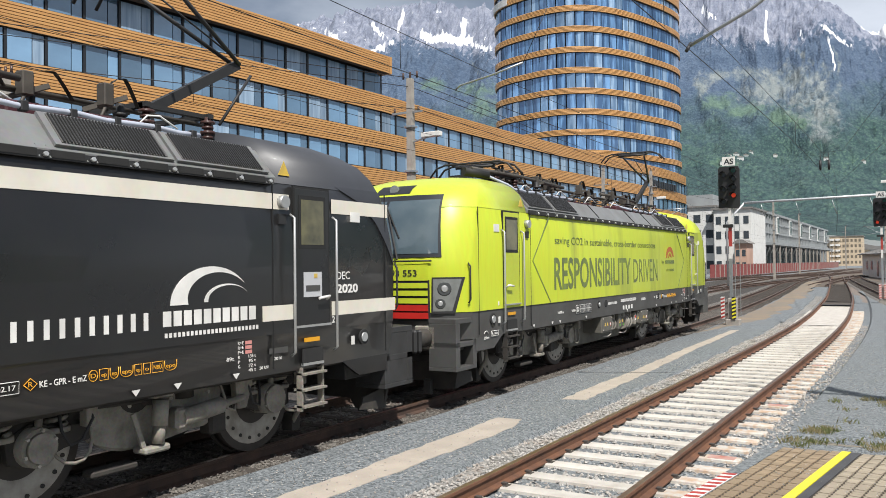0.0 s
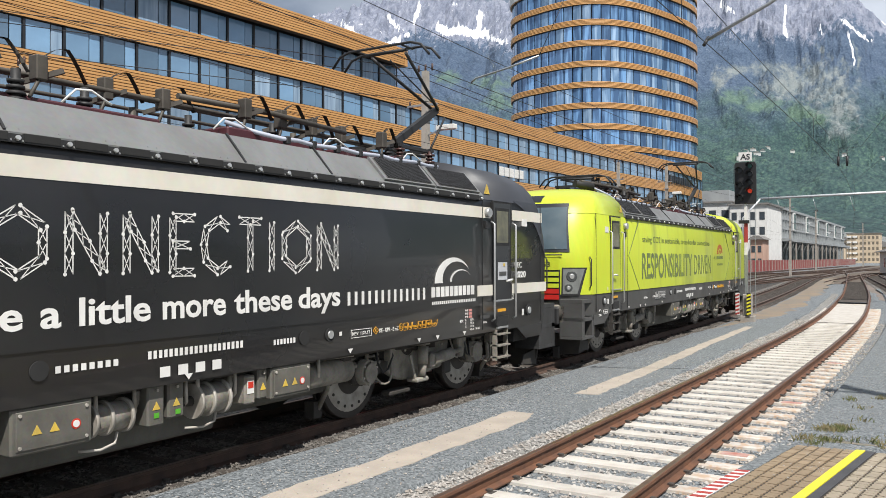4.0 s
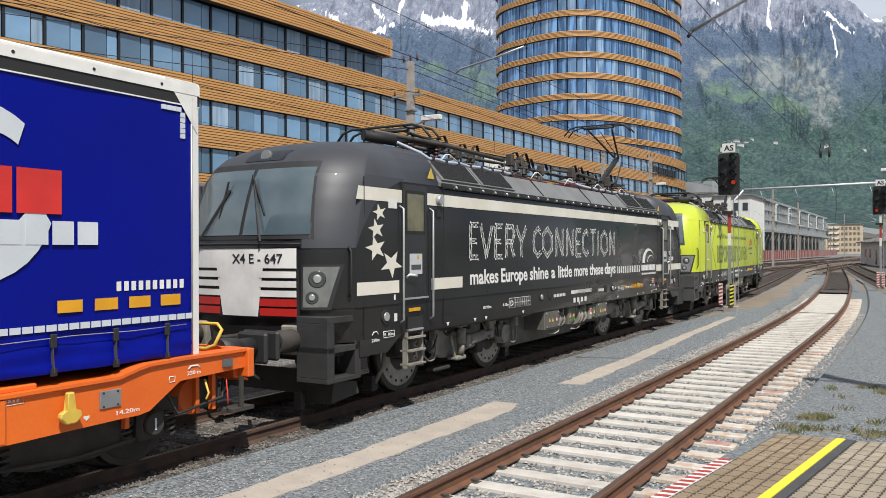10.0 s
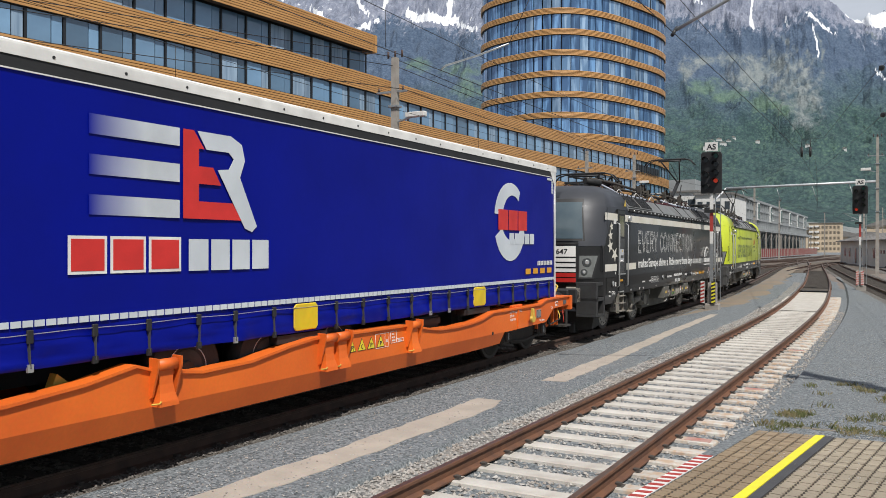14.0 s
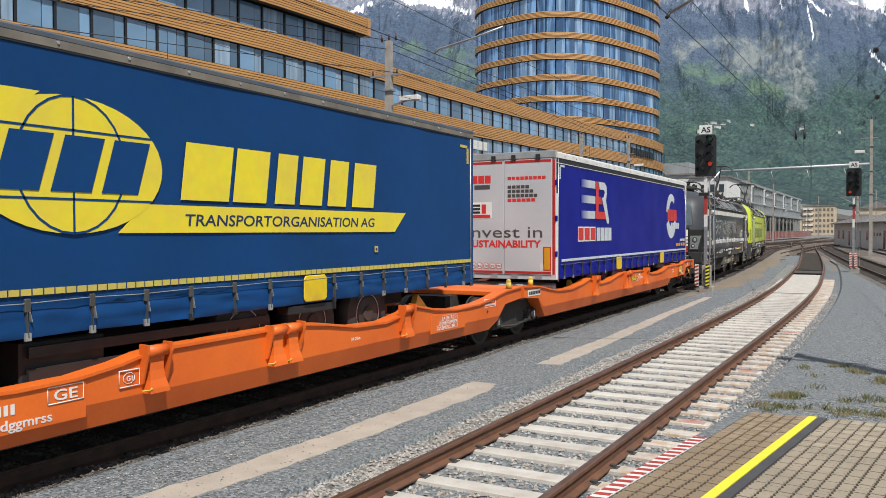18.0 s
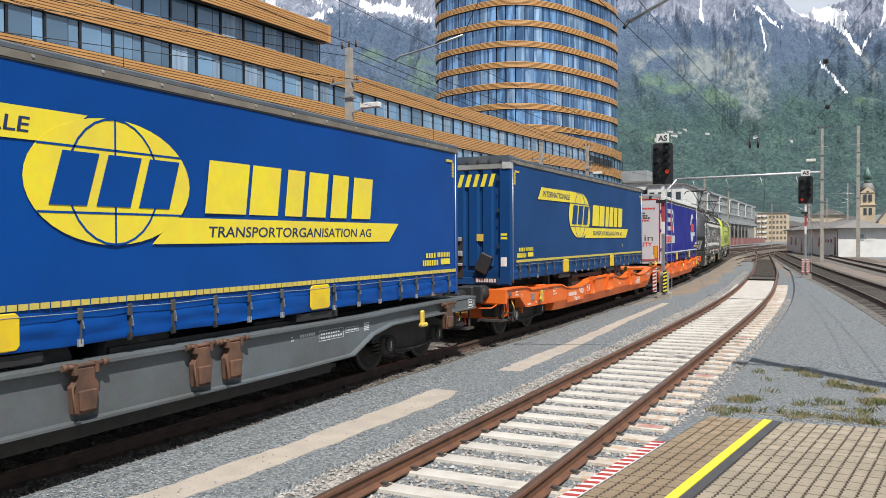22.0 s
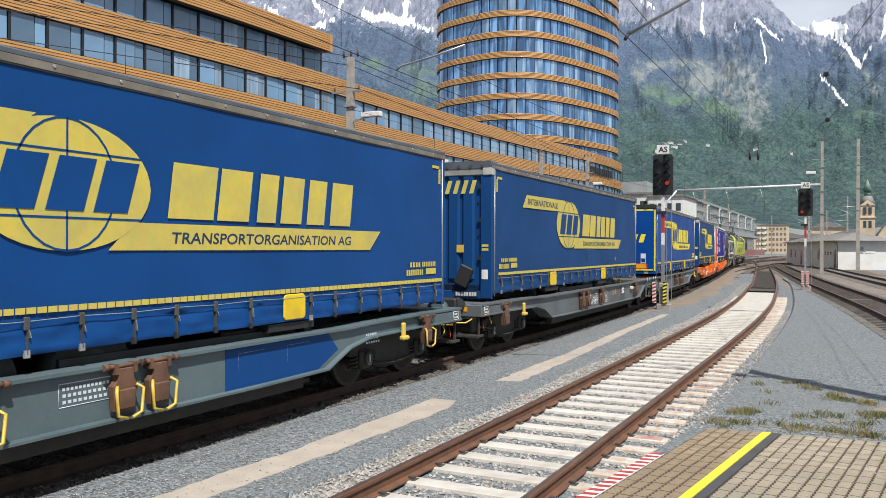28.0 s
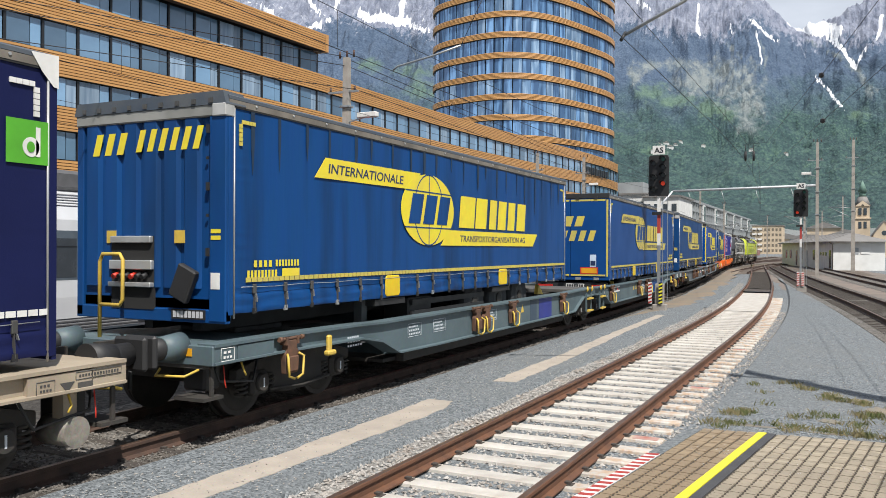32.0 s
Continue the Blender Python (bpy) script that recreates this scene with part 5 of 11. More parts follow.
MAROON = mat("maroon_roof_box", (0.075, 0.016, 0.022), 0.5, col2=(0.05, 0.014, 0.018), scale=3)
GEAR = mat("sooty_roof_gear", (0.060, 0.052, 0.044), 0.6, 0.2, col2=(0.10, 0.088, 0.072), scale=5, fine=0.3)
GOLDF = mat("amber_lettering", (0.80, 0.40, 0.03), 0.5)
DOORGLASS = mat("olive_door_glass", (0.16, 0.15, 0.085), 0.08, col2=(0.06, 0.06, 0.045), scale=3.0, rvar=0.03)
CABGLASS = mat("cab_glass", (0.06, 0.09, 0.11), 0.04, scale=0.8, rvar=0.02, col2=(0.13, 0.16, 0.17))
LENSD = mat("lamp_bowl", (0.10, 0.105, 0.105), 0.15, 0.4, scale=8)
LENS = mat("lamp_lens", (0.24, 0.25, 0.24), 0.12, 0.3, scale=8)
RUBBER = mat("rubber", (0.015, 0.015, 0.015), 0.7)
BOGIE = mat("bogie_dust", (0.335, 0.31, 0.265), 0.78, col2=(0.20, 0.182, 0.152), scale=5, bump=0.25, fine=0.5, bscale=35, lo=0.42, hi=0.68)
# near-black brown of bogies, sills and underfloor parts
BOGIED = mat("dark_bogie", (0.034, 0.031, 0.028), 0.8, col2=(0.062, 0.054, 0.046), scale=4, bump=0.2, fine=0.4, bscale=30)
WHEELM = mat("wheel_steel", (0.50, 0.47, 0.42), 0.6, 0.1, col2=(0.25, 0.225, 0.19), scale=5)
TYREM = mat("wheel_tread", (0.06, 0.052, 0.047), 0.5, 0.4, scale=5)
PORC = mat("insulator", (0.065, 0.03, 0.026), 0.35, scale=5)
HOSE = mat("pale_hose", (0.45, 0.48, 0.56), 0.5, scale=6)
ORANGE = mat("orange_paint", (0.83, 0.165, 0.018), 0.5, col2=(0.70, 0.125, 0.015), scale=1.1, fine=0.2, bscale=25)
WGREY = mat("grey_wagon_paint", (0.132, 0.154, 0.170), 0.5, col2=(0.100, 0.106, 0.108), scale=1.2, fine=0.35, bscale=20)
WTEAL = mat("blue_grey_wagon_paint", (0.112, 0.158, 0.176), 0.55, col2=(0.082, 0.118, 0.132), scale=1.2, fine=0.3, bscale=20)
BEIGE = mat("dusty_beige_paint", (0.43, 0.36, 0.27), 0.7, col2=(0.32, 0.26, 0.19), scale=1.5, fine=0.3)
DECK = mat("dirty_deck", (0.127, 0.124, 0.116), 0.8, col2=(0.066, 0.061, 0.055), scale=1.3, fine=0.4, bump=0.15)
RUSTB = mat("rusty_bracket", (0.175, 0.088, 0.052), 0.8, col2=(0.085, 0.048, 0.034), scale=5, fine=0.4)
GOLD = mat("worn_yellow", (0.72, 0.50, 0.07), 0.55, col2=(0.50, 0.35, 0.08), scale=5, fine=0.2)
PADY = mat("grab_pad_yellow", (0.80, 0.56, 0.015), 0.55, col2=(0.56, 0.40, 0.04), scale=3, fine=0.25, bscale=12, lo=0.45, hi=0.8)
AMBER = mat("amber_reflector", (0.75, 0.36, 0.02), 0.4)
SIGNRED = mat("red_reflector", (0.62, 0.04, 0.02), 0.45)
LKWB = mat("blue_tarpaulin", (0.006, 0.060, 0.225), 0.45, col2=(0.005, 0.050, 0.185), scale=0.7, fine=0.15, bscale=8, rvar=0.08, bump=0.06)
LKWC = mat("bright_blue_tarpaulin", (0.002, 0.058, 0.275), 0.42, col2=(0.002, 0.048, 0.225), scale=0.7, fine=0.12, bscale=8, rvar=0.08, bump=0.06)
LKWF = mat("faded_blue_tarpaulin", (0.007, 0.056, 0.190), 0.5, col2=(0.006, 0.046, 0.150), scale=0.6, fine=0.2, bscale=7, rvar=0.08, bump=0.06)
LKWD = mat("dirty_blue_tarpaulin", (0.006, 0.060, 0.215), 0.45, col2=(0.007, 0.036, 0.11), scale=1.0, fine=0.2, bscale=7, stretch=(1, 2.2, 0.22), lo=0.5, hi=0.72, bump=0.06)
EPOB = mat("ultramarine_tarpaulin", (0.0005, 0.0055, 0.238), 0.45, col2=(0.0005, 0.0045, 0.195), scale=0.7, fine=0.1, bscale=8, bump=0.06)
NAVY = mat("navy_tarpaulin", (0.010, 0.014, 0.068), 0.45, scale=0.8, bump=0.06)
TYEL = mat("yellow_print", (0.84, 0.69, 0.03), 0.5, col2=(0.76, 0.60, 0.06), scale=1.5, fine=0.2, bscale=9)
TYELF = mat("faded_yellow_print", (0.66, 0.53, 0.09), 0.6, col2=(0.52, 0.44, 0.12), scale=1.8, fine=0.3, bscale=9)
INKB = mat("blue_print", (0.012, 0.03, 0.10), 0.5)
REDPR = mat("red_print", (0.66, 0.035, 0.03), 0.45)
SILPR = mat("silver_print", (0.62, 0.66, 0.70), 0.45, col2=(0.52, 0.56, 0.60), scale=1.5)
FADEP = mat("fading_print", (0.62, 0.66, 0.70), 0.45, scale=1.5)
_n, _l = FADEP.node_tree.nodes, FADEP.node_tree.links
_sep, _rmp, _mx = _n.new("ShaderNodeSeparateXYZ"), _n.new("ShaderNodeMapRange"), _n.new("ShaderNodeMixRGB")
_l.new(next(x for x in _n if x.bl_idname == "ShaderNodeTexCoord").outputs["Object"], _sep.inputs["Vector"])
_l.new(_sep.outputs["Y"], _rmp.inputs["Value"])
_rmp.inputs["From Min"].default_value, _rmp.inputs["From Max"].default_value = -5.1, -4.45
_mx.inputs[1].default_value = (0.0005, 0.006, 0.26, 1)
_l.new(_rmp.outputs["Result"], _mx.inputs[0])
_l.new(_n["Principled BSDF"].inputs["Base Color"].links[0].from_socket, _mx.inputs[2])
_l.new(_mx.outputs["Color"], _n["Principled BSDF"].inputs["Base Color"])
GREYDOOR = mat("light_grey_door", (0.52, 0.53, 0.55), 0.4, col2=(0.45, 0.46, 0.48), scale=1.0)
ALU = mat("aluminium", (0.55, 0.56, 0.56), 0.4, 0.6, col2=(0.42, 0.42, 0.41), scale=3)
ROOFCLOTH = mat("roof_cloth", (0.055, 0.075, 0.105), 0.6, col2=(0.10, 0.11, 0.12), scale=2, fine=0.3)
RAILB = mat("dusty_roof_rail", (0.235, 0.21, 0.175), 0.6, col2=(0.14, 0.125, 0.105), scale=2.5, fine=0.3)
TGREY = mat("grey_roof_edge", (0.30, 0.30, 0.28), 0.6, col2=(0.20, 0.20, 0.185), scale=2)
CASTING = mat("pale_casting", (0.45, 0.45, 0.44), 0.6, col2=(0.33, 0.33, 0.32), scale=4)
RIMG = mat("grey_rim", (0.050, 0.052, 0.055), 0.6, col2=(0.03, 0.03, 0.03), scale=6, fine=0.3)
TYREB = mat("truck_tyre", (0.040, 0.042, 0.045), 0.85, scale=4, bump=0.2)
GREEN = mat("green_print", (0.10, 0.42, 0.03), 0.5)
PALEB = mat("pale_sticker", (0.55, 0.66, 0.80), 0.5)
# near-black colour stands for the shade inside openings, slots and boxes
INSHADE = mat("inner_shade", (0.02, 0.02, 0.02), 0.9)


for _m in (EPOB, LKWB, LKWC, LKWF, LKWD, NAVY):
    _m.node_tree.nodes["Principled BSDF"].inputs["Specular IOR Level"].default_value = 0.18


CABGLASS.node_tree.nodes["Principled BSDF"].inputs["IOR"].default_value = 1.75


def plate(parent, name, pts, x, material, label="", thick=0.004):
    """A thin printed shape on a side at x; its outline is (y, z)."""
    return part(name, prism(bmesh.new(), pts, x, x + thick), material, parent, label)


def endplate(parent, name, pts, y, material, label="", thick=0.004):
    """A thin printed shape on an end that faces -y; its outline is (x, z)."""
    return part(name, prism(bmesh.new(), pts, y - thick, y, "y"), material, parent, label)


def rect(a0, a1, b0, b1):
    return [(a0, b0), (a1, b0), (a1, b1), (a0, b1)]


def slant(a0, a1, b0, b1, k=0.25):
    d = k * (b1 - b0)
    return [(a0, b0), (a1 - d, b0), (a1, b1), (a0 + d, b1)]


def fit_text(parent, text, material, m, width, height, name="lettering", label="", bold=0.0, shear=0.0):
    """Letters scaled to a width and a capital height."""
    ob = lettering(parent, text, material, m, 1.0, name, label, bold=bold, shear=shear)
    xs = [v.co.x for v in ob.data.vertices]
    w, h = max(xs) - min(xs), 0.73
    ob.data.transform(Matrix.Diagonal((width / w, height / h, 1, 1)) @ Matrix.Translation((-min(xs), 0, 0)))
    return ob


def bars_text(parent, x, y0, y1, z0, z1, material, n=8, name="marking"):
    """Small writing that cannot be read: a row of bars."""
    bm, w = bmesh.new(), (y1 - y0) / n
    for i in range(n):
        box(bm, x, x + 0.003, y0 + i * w + 0.2 * w, y0 + (i + 1) * w - 0.2 * w, z0, z1)
    return part(name, bm, material, parent)


def note(parent, x, y0, y1, z0, z1, material, rows=3, framed=True, cols=6):
    """A small framed data panel whose writing is too small to read."""
    pl = part("data_panel", tube(bmesh.new(), [(x, y0, z0), (x, y1, z0), (x, y1, z1), (x, y0, z1), (x, y0, z0)], 0.005, n=4), material, parent) if framed else parent
    h = (z1 - z0) / (rows + 0.6)
    for r in range(rows):
        z = z0 + h * (r + 0.5)
        bars_text(pl, x, y0 + 0.03, y1 - 0.03 - 0.1 * (y1 - y0) * ((r * 7) % 3), z, z + 0.5 * h, material, cols - (r % 2))
    return pl


WHEELS = []  # (part, radius, resting pose)


def wheelset(parent, y, r, loco, half=0.7535):
    """An axle with two wheels, which turns as the vehicle rolls."""
    bm = bmesh.new()
    cyl(bm, (-half - 0.1, 0, 0), (half + 0.1, 0, 0), 0.09, n=10)
    for sx in (-1, 1):
        o = sx * (half + 0.065)
        cyl(bm, (sx * (half - 0.07), 0, 0), (o, 0, 0), r, n=40)
        cyl(bm, (sx * (half - 0.10), 0, 0), (sx * (half - 0.07), 0, 0), r + 0.028, n=40)
    ax = part("wheelset", bm, TYREM, parent, at=pose(0, y, r))
    for sx in (-1, 1):
        bm = bmesh.new()
        o = sx * (half + 0.066)
        # ring-shaped disc with bolts
        n, r0, r1 = 40, r * 0.36, r * 0.86
        ring = [[bm.verts.new((o + sx * dx, rr * math.cos(2 * math.pi * i / n), rr * math.sin(2 * math.pi * i / n))) for i in range(n)] for rr, dx in ((r1, 0.0), (r1 - 0.02, 0.016), (r0 + 0.1, 0.012), (r0, -0.03))]
        for a, b in zip(ring, ring[1:]):
            for i in range(n):
                bm.faces.new((a[i], a[(i + 1) % n], b[(i + 1) % n], b[i])).smooth = True
        part("wheel_disc", bm, WHEELM if loco else BOGIED, ax)
        if loco and sx > 0:
            bm = bmesh.new()
            for i in range(18):
                a = 2 * math.pi * i / 18
                c = Vector((o + 0.012, r * 0.74 * math.cos(a), r * 0.74 * math.sin(a)))
                cyl(bm, c, c + Vector((0.014, 0, 0)), 0.022, n=8)
            tagged(part("bolt_ring", bm, BOGIED, ax), kind="stuff")
    WHEELS.append((ax, r, (0, y, r)))
    return ax


# ---- locomotives ----
NOSE_Z = (0.9, 1.35, 2.2, 2.35, 2.6, 2.9, 3.2, 3.4, 3.55, 3.68, 3.78, 3.84, 3.88)
NOSE_L = (8.80, 8.88, 8.90, 8.88, 8.82, 8.73, 8.62, 8.50, 8.34, 8.08, 7.72, 7.2, 6.6)
NOSE_W = (1.48, 1.5, 1.5, 1.5, 1.5, 1.49, 1.46, 1.40, 1.32, 1.18, 0.98, 0.74, 0.5)


def nose(x, z):
    """How far the front stands from the middle at height z, x off the centre line."""
    L, w = float(np.interp(z, NOSE_Z, NOSE_L)), float(np.interp(z, NOSE_Z, NOSE_W))
    return L - (0.10 * min(1, abs(x) / w) ** 2 + 0.48 * min(1, abs(x) / w) ** 5)


def ring_at(z, n=15, back=None, shrink=0.0):
    w = float(np.interp(z, NOSE_Z, NOSE_W)) - shrink
    xs = [w * math.sin(math.pi / 2 * (2 * i / (n - 1) - 1)) for i in range(n)]
    front = [(x, -nose(x, z) + shrink, z) for x in xs]
    if back is None:
        return front + [(-x, -y, z) for x, y, z in front]
    return front + [(w, back, z), (-w, back, z)]


def loft(bm, rings, top=False, bottom=False):
    vs = [[bm.verts.new(p) for p in r] for r in rings]
    n = len(vs[0])
    for a, b in zip(vs, vs[1:]):
        for i in range(n):
            bm.faces.new((a[i], a[(i + 1) % n], b[(i + 1) % n], b[i])).smooth = True
    if top:
        bm.faces.new([bm.verts.new(p) for p in rings[-1]])
    if bottom:
        bm.faces.new([bm.verts.new(p) for p in rings[0][::-1]])
    return bm


def front_patch(x0, x1, z0, z1, out, nx=9, nz=5, x0t=None, x1t=None):
    """A skin just before the front between x0..x1 (x0t..x1t at its top)."""
    bm, rows = bmesh.new(), []
    x0t, x1t = x0 if x0t is None else x0t, x1 if x1t is None else x1t
    for j in range(nz):
        f = j / (nz - 1)
        z, a, b = z0 + (z1 - z0) * f, x0 + (x0t - x0) * f, x1 + (x1t - x1) * f
        rows.append([(a + (b - a) * i / (nx - 1), -nose(a + (b - a) * i / (nx - 1), z) - out, z) for i in range(nx)])
    return sheet(bm, rows)


def star_pts(cy, cz, r, turn=0.0, wide=1.4):
    """A five-pointed star, drawn out along the side."""
    return [(cy + wide * (r if i % 2 == 0 else 0.4 * r) * math.sin(turn + math.pi * i / 5), cz + (r if i % 2 == 0 else 0.4 * r) * math.cos(turn + math.pi * i / 5)) for i in range(10)]


def pantograph(parent, y, sgn, raised):
    """A single-arm current collector on four insulators; sgn: which way its knee points."""
    p = part("pantograph", B((-0.55, 0.55, y - 0.5, y - 0.42, 4.02, 4.08), (-0.55, 0.55, y + 0.42, y + 0.5, 4.02, 4.08), (-0.5, -0.42, y - 0.5, y + 0.5, 4.02, 4.07), (0.42, 0.5, y - 0.5, y + 0.5, 4.02, 4.07)), BLACKM, parent, "black single-arm pantograph")
    for sx in (-0.5, 0.5):
        for sy in (-0.45, 0.45):
            bm = bmesh.new()
            for k in range(5):
                cyl(bm, (sx, y + sy, 3.72 + 0.06 * k), (sx, y + sy, 3.75 + 0.06 * k), 0.09 - 0.02 * (k % 2), n=10)
            cyl(bm, (sx, y + sy, 3.66), (sx, y + sy, 4.04), 0.045, n=8)
            part("insulator", bm, PORC, p)
    kz, ky = (4.95, y + sgn * 1.45) if raised else (4.22, y + sgn * 1.6)
    hz, hy = (5.72, y - sgn * 0.15) if raised else (4.3, y - sgn * 0.35)
    part("lower_arm", bar(bmesh.new(), (0, y, 4.12), (0, ky, kz), 0.1, 0.12), BLACKM, p)
    bm = bmesh.new()
    tube(bm, [(0.05, ky, kz), (0.35, hy + sgn * 0.1, hz - 0.08)], 0.028)
    tube(bm, [(-0.05, ky, kz), (-0.35, hy + sgn * 0.1, hz - 0.08)], 0.028)
    tube(bm, [(0.0, ky - sgn * 0.12, kz + 0.12), (0.0, hy + sgn * 0.15, hz - 0.15)], 0.012)
    part("upper_arm", bm, BLACKM, p)
    part("coupling_rod", tube(bmesh.new(), [(0.08, y + sgn * 1.05, 4.08), (0.08, ky + sgn * 0.18, kz - 0.12)], 0.02), BLACKM, p)
    bm = bmesh.new()
    for dy in (-0.16, 0.16):
        tube(bm, [(-0.98, hy + dy, hz - 0.24), (-0.82, hy + dy, hz - 0.06), (-0.62, hy + dy, hz), (0.62, hy + dy, hz), (0.82, hy + dy, hz - 0.06), (0.98, hy + dy, hz - 0.24)], 0.022)
    for x in (-0.45, 0.45):
        tube(bm, [(x, hy - 0.16, hz - 0.02), (x, hy + 0.16, hz - 0.02)], 0.018)
    tube(bm, [(-0.45, hy, hz - 0.06), (0.45, hy, hz - 0.06)], 0.03)
    part("collector_head", bm, BLACKM, p)
    return p


def roof_gear(loco, rng):
    """Hoses, bus bars, contacts and switches along the roof."""
    for y0, y1 in ((-5.75, -2.6), (1.6, 5.2)):
        pts = [(1.06, y0 + (y1 - y0) * i / 12, 3.685 + 0.012 * math.sin(i * 2.1)) for i in range(13)]
        if y0 < 0:
            pts = [(0.5, y0 - 0.75, 3.98), (0.72, y0 - 0.4, 3.92), (0.95, y0 - 0.1, 3.78)] + pts
        else:
            pts = [(0.62, y0 - 0.5, 3.86), (0.9, y0 - 0.25, 3.74)] + pts
        h = part("roof_hose", tube(bmesh.new(), pts, 0.027, n=8), HOSE, loco, "pale grey ribbed roof hose")
        for i in range(8):
            y = y0 + 0.1 + (y1 - y0 - 0.2) * i / 7
            part("hose_strap", B((1.02, 1.10, y - 0.035, y + 0.035, 3.63, 3.725)), BLACKM, h, bevel=0.008)
    part("bellows_sleeve", cyl(bmesh.new(), (0.45, -6.7, 4.0), (0.7, -6.2, 3.95), 0.085, n=12), RUBBER, loco)
    for x, y0, y1, z, r in ((0.55, -6.6, -2.0, 4.06, 0.04), (0.3, -6.0, 6.0, 4.0, 0.028), (-0.1, -5.0, 5.2, 4.08, 0.028), (0.62, 0.4, 3.4, 4.05, 0.035), (-0.5, -4.0, 4.6, 4.02, 0.024)):
        part("bus_bar", tube(bmesh.new(), [(x, y0, z), (x, 0.5 * (y0 + y1), z + 0.03), (x, y1, z - 0.02)], r, n=7), GEAR, loco)
    for x, y0, y1 in ((0.55, -5.6, -3.9), (0.6, -3.6, -2.0), (0.3, -1.6, 0.2), (0.6, 0.9, 2.6), (0.62, 3.1, 4.7), (-0.4, -3.0, 3.0)):
        part("roof_box", B((x - 0.28, x + 0.28, y0, y1, 3.58, 3.76)), MAROON, loco, "dark maroon roof box", bevel=0.02)
    for i in range(13):
        y, x = -5.2 + 9.7 * i / 12 + rng.uniform(-0.12, 0.12), rng.uniform(0.2, 0.75)
        c = part("contact_clamp", B((x - 0.07, x + 0.07, y - 0.06, y + 0.06, 3.93, 4.17)), GEAR, loco, bevel=0.012)
        L, hh = rng.uniform(0.28, 0.45), rng.uniform(0.10, 0.18)
        rows = [[(x - 0.03, y + L * u, 4.12 + hh * math.sin(math.pi * min(1.0, u * 0.75)) - 0.35 * max(0, u - 0.75)), (x + 0.035, y + L * u, 4.12 + hh * math.sin(math.pi * min(1.0, u * 0.75)) - 0.35 * max(0, u - 0.75))] for u in np.linspace(0, 1.25, 11)]
        bm = sheet(bmesh.new(), rows)
        bmesh.ops.solidify(bm, geom=bm.faces[:], thickness=0.02)
        part("contact_strap", bm, GEAR, c, "bent flat contact strap")
        part("contact_arm", bar(bmesh.new(), (x - 0.2, y - 0.12, 3.9), (x + 0.1, y + 0.2, 4.05), 0.045, 0.05), GEAR, c)
        part("contact_stay", tube(bmesh.new(), [(x + 0.1, y - 0.15, 3.74), (x + 0.02, y, 3.95), (x - 0.15, y + 0.12, 4.1)], 0.02, n=6), GEAR, c)
    for i in range(12):
        y, x = -4.9 + 9.6 * i / 11 + rng.uniform(-0.1, 0.1), rng.uniform(-0.3, 0.85)
        bm = bmesh.new()
        for j in range(4):
            cyl(bm, (x, y, 3.70 + 0.055 * j), (x, y, 3.73 + 0.055 * j), 0.11 - 0.012 * j, 0.08, n=12)
        cyl(bm, (x, y, 3.6), (x, y, 4.0), 0.045, n=8)
        part("roof_insulator", bm, BLACKM if i % 3 else GEAR, loco)
    for i in range(6):
        y = -4.9 + 1.9 * i
        part("white_lead", tube(bmesh.new(), [(0.75, y, 3.72), (0.8, y + 0.12, 3.86), (0.78, y + 0.3, 3.88), (0.85, y + 0.48, 3.76)], 0.011, n=6), BRIGHT, loco)


